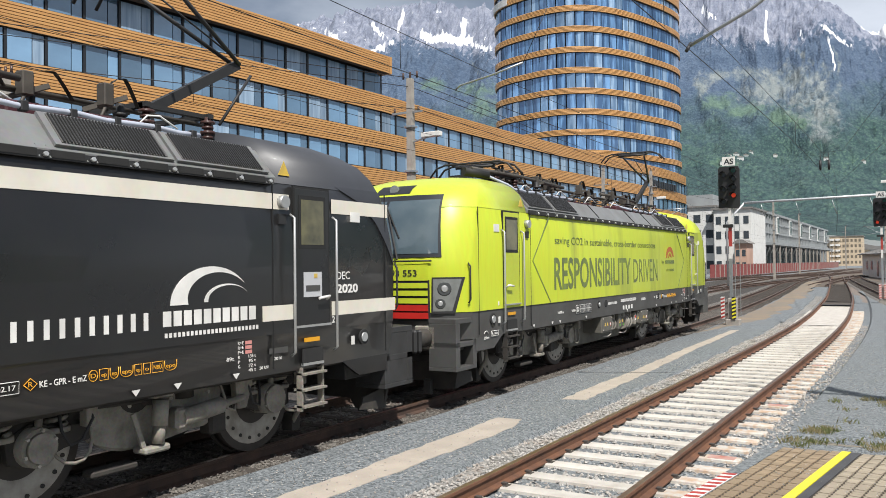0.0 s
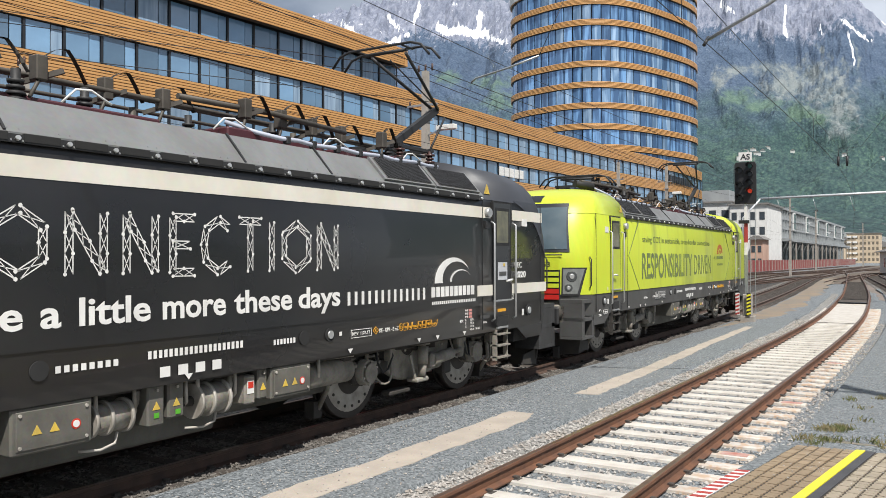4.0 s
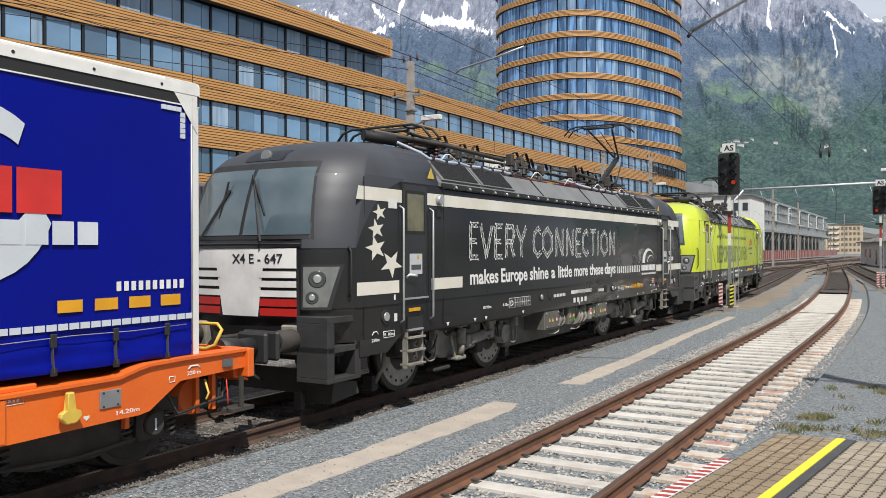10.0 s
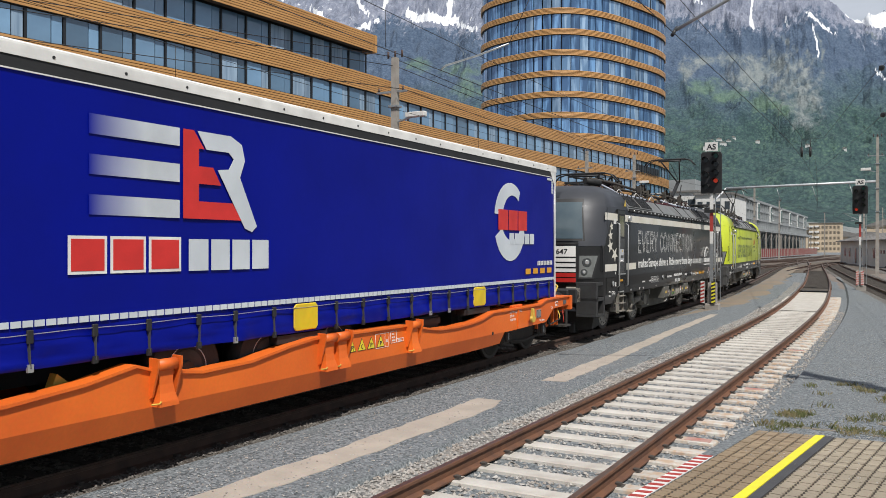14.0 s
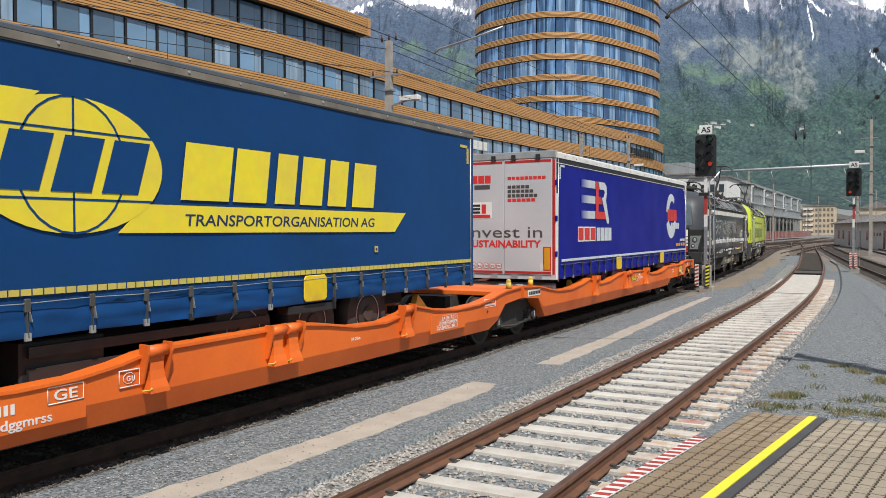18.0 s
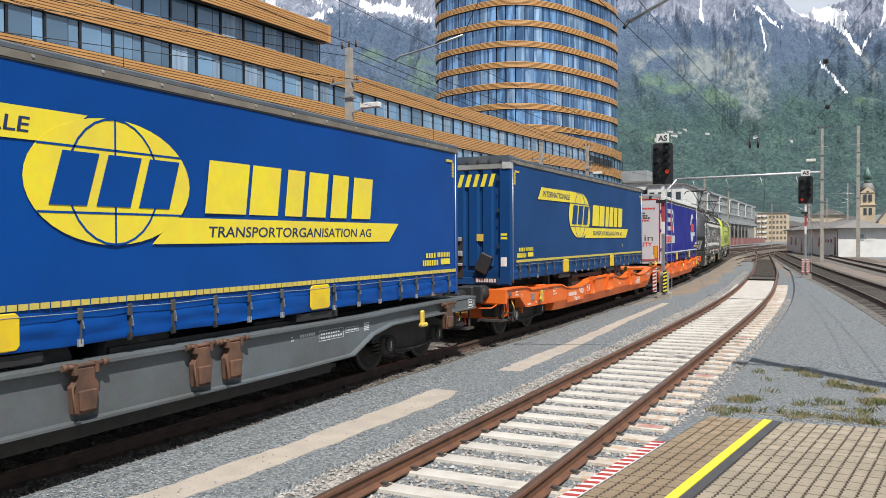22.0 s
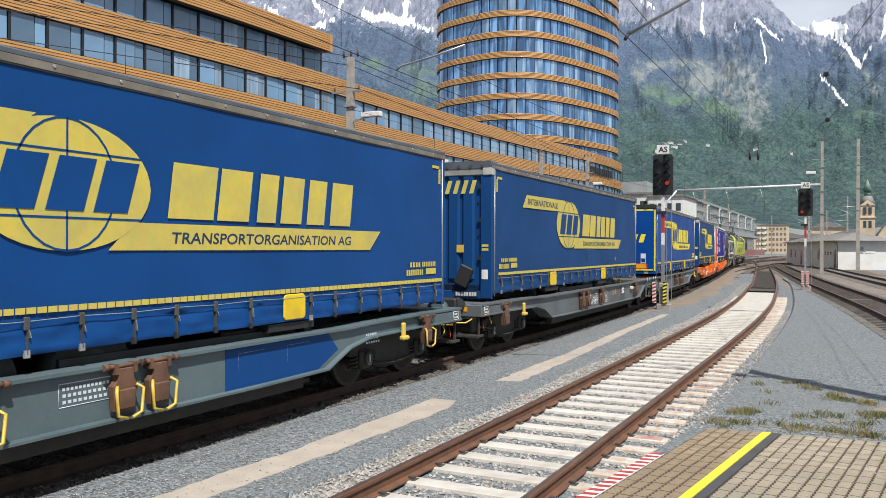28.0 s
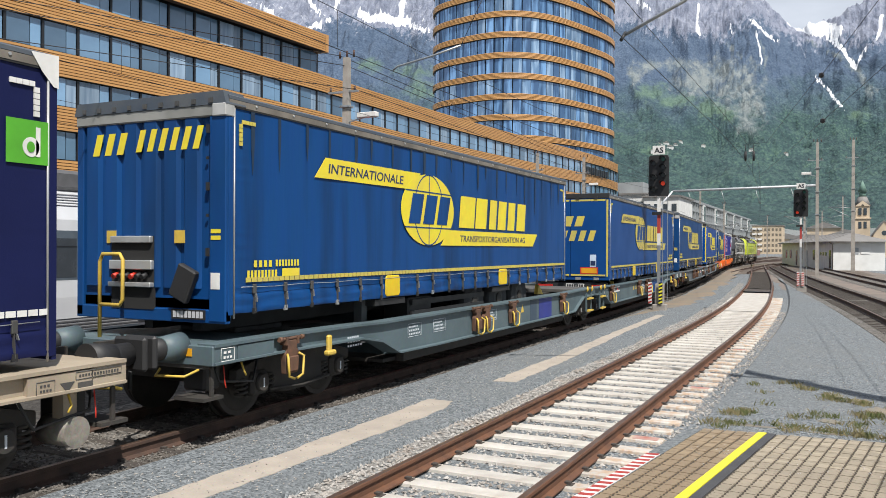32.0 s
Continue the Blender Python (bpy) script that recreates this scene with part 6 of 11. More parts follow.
def bogie_loco(loco, yc):
    """A two-axle power bogie with springs, axle boxes, dampers and hoses."""
    b = part("bogie_frame", B((-1.0, -0.86, yc - 2.2, yc + 2.2, 0.62, 0.82), (0.86, 1.0, yc - 2.05, yc + 2.05, 0.74, 0.9), (-0.9, 0.9, yc - 0.35, yc + 0.35, 0.45, 0.8)), BOGIED, loco, "dusty brown bogie", bevel=0.02)
    part("side_plate", prism(bmesh.new(), [(yc - 0.72, 0.46), (yc - 0.55, 0.42), (yc - 0.2, 0.41), (yc - 0.1, 0.47), (yc + 0.55, 0.49), (yc + 0.72, 0.6), (yc + 0.8, 0.98), (yc - 0.9, 0.98), (yc - 0.95, 0.6), (yc - 0.88, 0.55)], 0.96, 1.06), BOGIE, b, bevel=0.03)
    # a proud dark disc stands for the shade of a recess
    part("plate_recess", cyl(bmesh.new(), (1.03, yc - 0.42, 0.98), (1.065, yc - 0.42, 0.98), 0.2, n=20), BOGIED, b)
    for s in (-1, 1):
        ya = yc + 1.5 * s
        wheelset(loco, ya, 0.625, True)
        part("axle_arm", prism(bmesh.new(), [(ya - s * 0.95, 0.66), (ya - s * 0.3, 0.60), (ya, 0.45), (ya + s * 0.22, 0.52), (ya + s * 0.25, 0.74), (ya, 0.86), (ya - s * 0.35, 0.76), (ya - s * 0.95, 0.78)], 0.93, 1.05), BOGIED, b, bevel=0.02)
        box_ = part("axle_box", cyl(bmesh.new(), (0.9, ya, 0.65), (1.16, ya, 0.65), 0.19, 0.175, n=24), BOGIE, b)
        part("axle_cover", cyl(bmesh.new(), (1.16, ya, 0.65), (1.2, ya, 0.65), 0.135 if s < 0 else 0.165, n=20), BOGIE, box_)
        bm = bmesh.new()
        for k in range(6):
            q = 2 * math.pi * k / 6 + 0.4
            c = Vector((1.15, ya + 0.155 * math.cos(q), 0.65 + 0.155 * math.sin(q)))
            cyl(bm, c, c + Vector((0.035, 0, 0)), 0.016, n=6)
        tagged(part("bolt_ring", bm, WHEELM, box_), kind="stuff")
        for dy in (-0.3, 0.24):
            bm = bmesh.new()
            tube(bm, [(1.0 + 0.1 * math.cos(q), ya + dy + 0.1 * math.sin(q), 0.80 + 0.26 * q / (8 * math.pi)) for q in np.linspace(0, 8 * math.pi, 49)], 0.022, n=6)
            part("spring", bm, BOGIE, b)
            part("spring_seat", cyl(bmesh.new(), (1.0, ya + dy, 0.74), (1.0, ya + dy, 0.79), 0.14, n=14), BOGIE, b)
        part("axle_rod", tube(bmesh.new(), [(1.08, ya + 0.02, 0.72), (1.08, ya + 0.05, 1.02)], 0.035, n=8), BOGIE, b)
        part("hose_block", B((1.08, 1.2, ya + 0.44, ya + 0.56, 0.76, 0.97), (1.06, 1.18, ya + 0.36, ya + 0.6, 0.94, 1.0)), BOGIE, b, bevel=0.01)
        part("air_hose", tube(bmesh.new(), [(1.16, ya + 0.5, 0.78), (1.17, ya + 0.51, 0.64), (1.18, ya + 0.48, 0.53), (1.19, ya + 0.41, 0.47), (1.19, ya + 0.32, 0.455), (1.19, ya + 0.22, 0.48), (1.18, ya + 0.14, 0.55), (1.17, ya + 0.08, 0.64)], 0.017, n=8), BOGIE, b)
        part("sand_pipe", tube(bmesh.new(), [(1.0, ya + s * 0.62, 1.0), (1.0, ya + s * 0.72, 0.5), (0.8, ya + s * 0.70, 0.18)], 0.035, n=7), BOGIE, b)
        part("rail_guard", B((0.7, 0.86, ya + s * 0.66, ya + s * 0.82, 0.12, 0.34)), BOGIED, b)
    bm = bmesh.new()
    cyl(bm, (1.2, yc + 0.04, 0.66), (1.2, yc + 0.6, 0.715), 0.092, n=16)
    cyl(bm, (1.2, yc + 0.6, 0.715), (1.2, yc + 0.95, 0.75), 0.04, n=10)
    part("yaw_damper", bm, BOGIE, b)
    part("yaw_bracket", prism(bmesh.new(), [(yc + 0.88, 0.62), (yc + 1.02, 0.62), (yc + 1.14, 0.98), (yc + 0.84, 0.98)], 1.08, 1.2), BOGIE, b, bevel=0.02)
    part("yaw_foot", B((1.1, 1.26, yc - 0.06, yc + 0.08, 0.55, 0.78)), BOGIE, b, bevel=0.03)
    bm = bmesh.new()
    cyl(bm, (1.22, yc - 0.25, 0.64), (1.22, yc - 0.23, 0.9), 0.082, n=16)
    cyl(bm, (1.22, yc - 0.27, 0.46), (1.22, yc - 0.25, 0.64), 0.064, n=14)
    part("vertical_damper", bm, BOGIE, b)
    part("damper_bracket", B((1.12, 1.28, yc - 0.36, yc - 0.1, 0.92, 1.02)), BOGIE, b, bevel=0.02)
    part("damper_foot", B((1.06, 1.27, yc - 0.46, yc - 0.14, 0.38, 0.45)), BOGIE, b, bevel=0.02)
    part("damper_strut", bar(bmesh.new(), (1.2, yc - 0.56, 0.8), (1.2, yc - 0.42, 0.42), 0.03, 0.05), BOGIE, b)
    part("brake_pipe", tube(bmesh.new(), [(1.1, yc - 1.9, 0.9), (1.12, yc - 1.2, 0.93), (1.12, yc - 0.5, 0.9), (1.12, yc + 0.3, 0.94), (1.12, yc + 1.2, 0.92), (1.1, yc + 1.9, 0.9)], 0.022, n=6), BOGIED, b)
    for e, dy in ((1, 1.02), (-1, -1.02), (1, 0.62)):
        part("cable_loop", tube(bmesh.new(), [(1.14, yc + dy, 1.0), (1.2, yc + dy + 0.02, 0.84), (1.2, yc + dy + e * 0.09, 0.66), (1.19, yc + dy + e * 0.2, 0.62), (1.14, yc + dy + e * 0.26, 0.76), (1.1, yc + dy + e * 0.27, 0.98)], 0.016, n=6), BOGIE if dy == 0.62 else BLACKM, b)
    part("cross_tray", B((0.95, 1.12, yc - 0.95, yc - 0.42, 0.24, 0.31)), BOGIED, b, bevel=0.02)
    part("brake_caliper", B((0.9, 1.1, yc + 0.55, yc + 0.8, 0.38, 0.62)), BOGIED, b, bevel=0.03)
    part("sand_box", B((1.0, 1.24, yc - 2.2, yc - 1.98, 0.62, 1.0)), BOGIED, b, bevel=0.03)
    for k in range(6):
        part("side_bolt", cyl(bmesh.new(), (1.055, yc - 0.75 + 0.26 * k, 0.9 - 0.04 * (k % 2)), (1.075, yc - 0.75 + 0.26 * k, 0.9 - 0.04 * (k % 2)), 0.022, n=6), WHEELM, b)
    for s in (-1, 1):
        part("air_spring", cyl(bmesh.new(), (0.98, yc + s * 0.22, 0.84), (0.98, yc + s * 0.22, 1.06), 0.15, n=14), BOGIED, b)


mat_pink = mat("pale_red_field", (0.70, 0.30, 0.27), 0.5)


def locomotive(black):
    name = "black electric locomotive with white stripes" if black else "lime-yellow electric locomotive with dark grey skirt"
    loco = thing("locomotive", name, "locomotive", group="locomotives")
    body_m, skirt_m, roof_m = (BLACKP, BLACKP, SILVER) if black else (LIME, SKIRTG, LIME)
    zs = [1.455, 1.7, 2.0, 2.2, 2.35, 2.5, 2.6, 2.75, 2.9, 3.0, 3.1, 3.24]
    part("body", loft(bmesh.new(), [ring_at(z) for z in zs], True, True), body_m if black else LIMEB, loco)
    part("skirt", loft(bmesh.new(), [ring_at(z, shrink=0.015) for z in (1.0, 1.2, 1.455)], True, True), skirt_m, loco)
    for s in (-1, 1):
        turn = pose(0, 0, 0, 0, 0, 0 if s < 0 else 180)
        part("cab_roof", loft(bmesh.new(), [ring_at(z, 21, -6.12 if s < 0 else -5.96) for z in (3.2, 3.3, 3.4, 3.48, 3.55, 3.62, 3.68, 3.73, 3.78, 3.81, 3.84, 3.86, 3.88)], True, True), roof_m, loco, at=turn)
        if black:
            # anthracite surround of the windscreen, sweeping down the corner posts
            for sx in (-1, 1):
                rows = []
                for j in range(14):
                    z = 2.24 + 1.0 * j / 13
                    w = float(np.interp(z, NOSE_Z, NOSE_W))
                    sweep = float(np.interp(z, (2.24, 2.5, 2.8, 3.05, 3.24), (0.0, 0.10, 0.26, 0.5, 0.95)))
                    inner = float(np.interp(z, (2.24, 3.24), (0.98, 0.9)))
                    row = [(sx * (inner + (w - inner) * math.sin(math.pi / 2 * i / 8)), -nose(inner + (w - inner) * math.sin(math.pi / 2 * i / 8), z) - 0.006, z) for i in range(9)]
                    row = [(p[0] + sx * 0.006, p[1], p[2]) for p in row]
                    rows.append(row + [(row[-1][0], row[-1][1] + sweep, z)])
                part("corner_post", sheet(bmesh.new(), rows), SILVER, loco, at=turn)
        # windscreen in two panes, black surround
        part("screen_surround", front_patch(-1.13, 1.13, 2.36, 3.42, 0.012, 15, 9, -0.98, 0.98), BLACKM if black else FRAMEB, loco, at=turn)
        part("windscreen", front_patch(-1.08, -0.03, 2.42, 3.33, 0.02, 9, 8, -0.97, -0.03), CABGLASS, loco, "tinted windscreen pane", at=turn)
        part("windscreen", front_patch(0.03, 1.08, 2.42, 3.33, 0.02, 9, 8, 0.03, 0.97), CABGLASS, loco, "tinted windscreen pane", at=turn)
        part("front_lamp_panel", front_patch(-0.35, 0.35, 3.46, 3.62, 0.012, 7, 3), FRAMEB, loco, at=turn)
        c = Vector((0, -nose(0, 3.53) - 0.02, 3.53))
        part("top_lamp", cyl(bmesh.new(), c + Vector((0, 0.05, 0)), c + Vector((0, -0.02, 0.01)), 0.085, n=16), LENS, loco, at=turn)
        for x0, x1, z1 in ((-0.75, -0.35, 3.05), (0.42, 0.08, 3.12)):
            p0, p1 = Vector((x0, -nose(x0, 2.33) - 0.09, 2.33)), Vector((x1, -nose(x1, z1) - 0.05, z1))
            w = part("wiper", bar(bmesh.new(), p0, p1, 0.025, 0.03), RUBBER, loco, at=turn)
            d = Vector((0.05, 0, 0))
            part("wiper_blade", bar(bmesh.new(), p1 - d + Vector((0, 0.02, 0.12)), p0.lerp(p1, 0.45) + d * 2 + Vector((0, 0.03, 0)), 0.02, 0.02), RUBBER, w)
        part("grab_rail", tube(bmesh.new(), [(-1.0 + 2.0 * i / 8, -nose(-1.0 + 2.0 * i / 8, 2.32) - 0.05, 2.3) for i in range(9)], 0.014, n=6), BLACKM, loco, at=turn)
        # lower front: panel and slatted bars
        panel_m = BRIGHT if black else LIME
        part("front_panel", front_patch(-0.93, 0.93, 1.98, 2.24, 0.02, 9, 3), panel_m, loco, at=turn)
        part("front_shield", front_patch(-0.32, 0.32, 1.34, 1.98, 0.024, 7, 3, -0.42, 0.42) if black else front_patch(-0.1, 0.1, 1.34, 1.98, 0.02, 3, 3), panel_m, loco, at=turn)
        part("front_backing", front_patch(-0.95, 0.95, 1.32, 1.985, 0.008, 9, 3), BLACKM, loco, at=turn)
        for k in range(5):
            z = 1.355 + 0.125 * k
            for sx in (-1, 1):
                a, b = (0.36, 0.93) if black else (0.0, 0.93)
                xs = (a, b) if sx > 0 else (-b, -a)
                part("front_bar", front_patch(xs[0], xs[1], z, z + (0.1 if k < 2 else 0.085), 0.03, 5, 3), REDL if k < 2 else panel_m, loco, at=turn)
        if s < 0:
            if black:
                t = fit_text(loco, "X4 E - 647", BLACKM, on_end(-0.12, -nose(0.12, 2.1) - 0.027, 2.045), 0.86, 0.13, bold=0.012)
            else:
                t = fit_text(loco, "193 553", BLACKM, on_end(0.2, -nose(0.2, 2.1) - 0.027, 2.05), 0.55, 0.11, bold=0.012)
            shift = t.matrix_basis.translation.copy()
            for v in t.data.vertices:
                x, z = v.co.x + shift.x, v.co.y + shift.z
                v.co.z = nose(x, z) + 0.0245 + (0.001 if v.co.z > 0 else 0.0) + shift.y
        # lamps at the corners
        for sx in (-1, 1):
            def lamp_skin(z0, z1, a0, b0, a1, b1, out):
                """A skin between heights, its sides running from a0..b0 below to a1..b1 above."""
                e = (a0, b0, a1, b1) if sx > 0 else (-b0, -a0, -b1, -a1)
                return front_patch(e[0], e[1], z0, z1, out, 9, 6, e[2], e[3])
            bez = part("headlight", lamp_skin(1.44, 2.03, 0.97, 1.30, 0.99, 1.42, 0.012), BLACKM, loco, at=turn)
            part("headlight_glass", lamp_skin(1.475, 2.0, 1.0, 1.265, 1.015, 1.385, 0.018), LENS, bez)
            for x, z, r in ((1.17, 1.84, 0.115), (1.11, 1.60, 0.085)):
                c = Vector((sx * x, -nose(x, z) - 0.016, z))
                nrm = Vector((sx * (nose(x - 0.02, z) - nose(x + 0.02, z)) / 0.04, -1, 0)).normalized()
                part("reflector", cyl(bmesh.new(), c, c + nrm * 0.008, r, r * 0.9, n=20), LENSD, bez)
                part("bulb", cyl(bmesh.new(), c + nrm * 0.008, c + nrm * 0.02, r * 0.55, r * 0.4, n=14), ALU, bez)
            part("corner_rail", tube(bmesh.new(), [(sx * 1.46, -8.42, 1.6), (sx * 1.5, -8.42, 1.66), (sx * 1.5, -8.42, 2.2), (sx * 1.46, -8.42, 2.26)], 0.014, n=6), BLACKM, loco, at=turn)
        for sx in (-1, 1):
            part("low_skirt", prism(bmesh.new(), [(-7.2, 1.0), (-7.55, 0.79), (-8.2, 0.79), (-8.2, 1.02), (-7.2, 1.02)], sx * 1.42, sx * 1.47), skirt_m, loco, at=turn)
        # headstock with stepped boxes, buffers, hook and plough
        hs = part("headstock", B((-1.3, 1.3, -8.72, -8.3, 0.82, 1.34), (-0.62, 0.62, -8.8, -8.72, 0.9, 1.3), (-1.2, 1.2, -8.3, -7.6, 0.7, 1.0)), MATTED if black else SKIRTG, loco, bevel=0.015, at=turn)
        for sx in (-1, 1):
            x0, x1 = (0.95, 1.46) if sx > 0 else (-1.46, -0.95)
            for q in ((x0, x1, -8.86, -8.16, 1.28, 1.36), (x0, x1, -8.86, -8.16, 0.9, 0.98), (x0, x1, -8.86, -8.16, 0.52, 0.58), (x0, x1, -8.86, -8.72, 0.58, 1.28), (x0, x1, -8.28, -8.16, 0.58, 1.28), (x0 + 0.003, x0 + 0.06, -8.72, -8.28, 0.58, 1.28)):
                part("step_plate", B(q), MATTED if black else SKIRTG, hs, bevel=0.005)
            bf = part("buffer", cyl(bmesh.new(), (sx * 0.875, -8.75, 1.05), (sx * 0.875, -9.2, 1.05), 0.15, n=18), BOGIED, loco, "worn steel buffer", at=turn)
            part("buffer_base", B((sx * 0.875 - 0.2, sx * 0.875 + 0.2, -8.86, -8.74, 0.86, 1.24)), BOGIE, bf, bevel=0.02)
            part("buffer_head", B((sx * 0.875 - 0.3, sx * 0.875 + 0.3, -9.47, -9.4, 0.87, 1.23)), BLACKM, bf, bevel=0.03)
            part("buffer_plunger", cyl(bmesh.new(), (sx * 0.875, -9.15, 1.05), (sx * 0.875, -9.42, 1.05), 0.12, n=16), BLACKM, bf)
        part("draw_hook", B((-0.06, 0.06, -9.25, -8.75, 0.98, 1.1), (-0.04, 0.04, -9.3, -9.18, 0.8, 1.02)), BOGIED, hs, bevel=0.015)
        pl_ = part("plough", prism(bmesh.new(), [(-1.22, 0.2), (-0.72, 0.16), (-0.62, 0.3), (0.62, 0.3), (0.72, 0.16), (1.22, 0.2), (1.28, 0.5), (0.9, 0.62), (-0.9, 0.62), (-1.28, 0.5)], -8.50, -8.46, "y"), BOGIED, loco, at=turn)
        for sx in (-1, 1):
            part("deflector", prism(bmesh.new(), [(-8.50, 0.2), (-8.46, 0.5), (-7.95, 0.42), (-7.9, 0.26)], sx * 1.2, sx * 1.235), BOGIED, pl_)
            part("rail_sweeper", B((sx * 0.76 - 0.07, sx * 0.76 + 0.07, -8.62, -8.54, 0.1, 0.34)), MATTED, pl_, bevel=0.01)
        for x in (-0.45, 0.35):
            part("brake_hose", tube(bmesh.new(), [(x, -8.8, 0.95), (x, -9.02, 0.85), (x + 0.05, -9.08, 0.6), (x + 0.15, -9.0, 0.5)], 0.028, n=7), RUBBER, hs)
    # side with doors, windows, rails, steps
    for s in (-1, 1):
        y0, y1 = (-7.19, -6.55) if s < 0 else (6.26, 6.88)
        d = part("cab_door", B((1.47, 1.508, y0, y1, 1.52, 3.16)), body_m, loco, bevel=0.004)
        part("door_seal", B((1.47, 1.5045, y0 - 0.022, y1 + 0.022, 1.50, 3.185)), RUBBER, d)
        part("door_gasket", B((1.49, 1.512, y0 + 0.06, y1 - 0.06, 2.44, 3.08)), RUBBER, d)
        part("door_window", B((1.5, 1.515, y0 + 0.1, y1 - 0.1, 2.49, 3.03)), DOORGLASS, d, "tinted door window")
        hy = y0 + 0.06 if s < 0 else y1 - 0.06
        part("door_handle", tube(bmesh.new(), [(1.52, hy, 1.82), (1.57, hy, 1.86), (1.57, hy + 0.2 * (1 if s < 0 else -1), 1.84)], 0.018, n=6), BRIGHT, d)
        part("sill_plate", B((1.49, 1.53, y0 - 0.02, y1 + 0.02, 1.5, 1.525)), ALU, d)
        for yy in (y0 - 0.08, y1 + 0.09):
            part("handrail", tube(bmesh.new(), [(1.5, yy, 2.84), (1.565, yy, 2.80), (1.565, yy, 1.22), (1.5, yy, 1.18)], 0.017, n=8), ALU, loco, "steel handrail")
        bm = B((1.42, 1.5, y0 + 0.1, y0 + 0.13, 0.5, 1.02), (1.42, 1.5, y1 - 0.13, y1 - 0.1, 0.5, 1.02))
        for z in (0.54, 0.74, 0.93):
            box(bm, 1.38, 1.55, y0 + 0.1, y1 - 0.1, z, z + 0.025)
        part("step_ladder", bm, BOGIED if not black else BOGIE, loco)
        part("step_recess", B((1.49, 1.507, y0 + 0.12, y1 - 0.12, 1.05, 1.24)), INSHADE, loco)
        part("foot_plate", B((1.48, 1.52, y0 + 0.12, y1 - 0.12, 1.04, 1.07)), ALU, loco)
        part("amber_plate", B((1.49, 1.503, y0 + 0.16, y1 - 0.18, 1.32, 1.37)), AMBER, loco)
        part("side_lamp", cyl(bmesh.new(), (1.48, (-6.2 if s < 0 else 6.03), 2.98), (1.57, (-6.2 if s < 0 else 6.03), 2.98), 0.075, n=14), ALU, loco)
        part("lamp_bracket", B((1.48, 1.52, (-6.26 if s < 0 else 5.97), (-6.14 if s < 0 else 6.09), 2.72, 2.84)), BLACKM, loco)
        for yy in (s * 8.13, -6.03 if s < 0 else 5.88):
            part("panel_seam", B((1.49, 1.503, yy - 0.006, yy + 0.006, 1.06, 3.2)), RUBBER, loco)
        for yy in (s * 7.62,):
            hole = part("filler_recess", cyl(bmesh.new(), (1.47, yy, 1.29), (1.505, yy, 1.29), 0.1, n=18), INSHADE, loco)
            part("filler_cap", cyl(bmesh.new(), (1.49, yy, 1.29), (1.52, yy, 1.29), 0.062, n=14), ALU, hole)
        part("small_plate", B((1.49, 1.504, s * 7.45 - 0.1, s * 7.45 + 0.1, 2.80, 2.93)), BRIGHT, loco)
        part("step_sign", B((1.49, 1.504, s * 7.38 - 0.03, s * 7.38 + 0.03, 1.21, 1.32)), BRIGHT, loco)
        plate(loco, "warning_triangle", [((-6.32 if s < 0 else 6.14) - 0.1, 3.3), ((-6.32 if s < 0 else 6.14) + 0.1, 3.3), ((-6.32 if s < 0 else 6.14), 3.47)], 1.44, GOLD, "yellow high-voltage warning triangle")
    for yy in (-2.25, -1.78, 1.53, 2.0) if black else (-2.25, -1.78, 2.62, 3.05):
        hole = part("skirt_opening", cyl(bmesh.new(), (1.46, yy, 1.29), (1.495, yy, 1.29), 0.085, n=18), INSHADE, loco)
        if yy in (-2.25, 2.0, 3.05):
            part("valve", cyl(bmesh.new(), (1.48, yy, 1.29), (1.51, yy, 1.29), 0.05, n=12), ALU, hole)
    # roof
    part("roof", prism(bmesh.new(), [(-1.47, 3.2), (1.47, 3.2), (1.47, 3.26), (1.16, 3.60), (-1.16, 3.60), (-1.47, 3.26)], -6.12, 5.97, "y"), ROOFG, loco, "slanted grey roof sides")
    for a, b in ((-6.02, -4.72), (-4.68, -3.38), (3.2, 4.5), (4.54, 5.86)):
        fr = part("grille_frame", prism(bmesh.new(), [(1.445, 3.29), (1.47, 3.31), (1.18, 3.63), (1.155, 3.61)], a, b, "y"), ROOFG, loco)
        part("grille", prism(bmesh.new(), [(1.44, 3.325), (1.455, 3.335), (1.205, 3.615), (1.19, 3.60)], a + 0.07, b - 0.07, "y"), GRILLEB, fr)
        bm = bmesh.new()
        k = int((b - a - 0.16) / 0.035)
        for i in range(k):
            y = a + 0.085 + i * 0.035
            prism(bm, [(1.45, 3.335), (1.468, 3.345), (1.218, 3.625), (1.20, 3.61)], y, y + 0.014, "y")
        part("grille_infill", bm, BLACKM, fr)
    for y in (-2.07, 0.6, 2.07):
        part("roof_joint", prism(bmesh.new(), [(1.44, 3.27), (1.475, 3.275), (1.18, 3.612), (1.15, 3.60)], y - 0.012, y + 0.012, "y"), BLACKM, loco)
    part("roof_gutter", B((1.46, 1.5, -6.05, 5.9, 3.17, 3.24)), BLACKM, loco)
    for i in range(26):
        y = -5.9 + 11.5 * i / 25
        sl = part("gutter_slot", B((1.47, 1.506, y - 0.16, y + 0.16, 3.185, 3.25)), INSHADE, loco)
        part("gutter_bolt", cyl(bmesh.new(), (1.5, y + 0.235, 3.2), (1.53, y + 0.235, 3.21), 0.022, n=8), ALU, sl)
        bm = bmesh.new()
        for dy in (0.185, 0.285):
            prism(bm, [(1.44, 3.18), (1.51, 3.18), (1.44, 3.30)], y + dy - 0.006, y + dy + 0.006, "y")
        part("gutter_bracket", bm, ROOFG, sl)
    rng = random.Random(4 if black else 9)
    roof_gear(loco, rng)
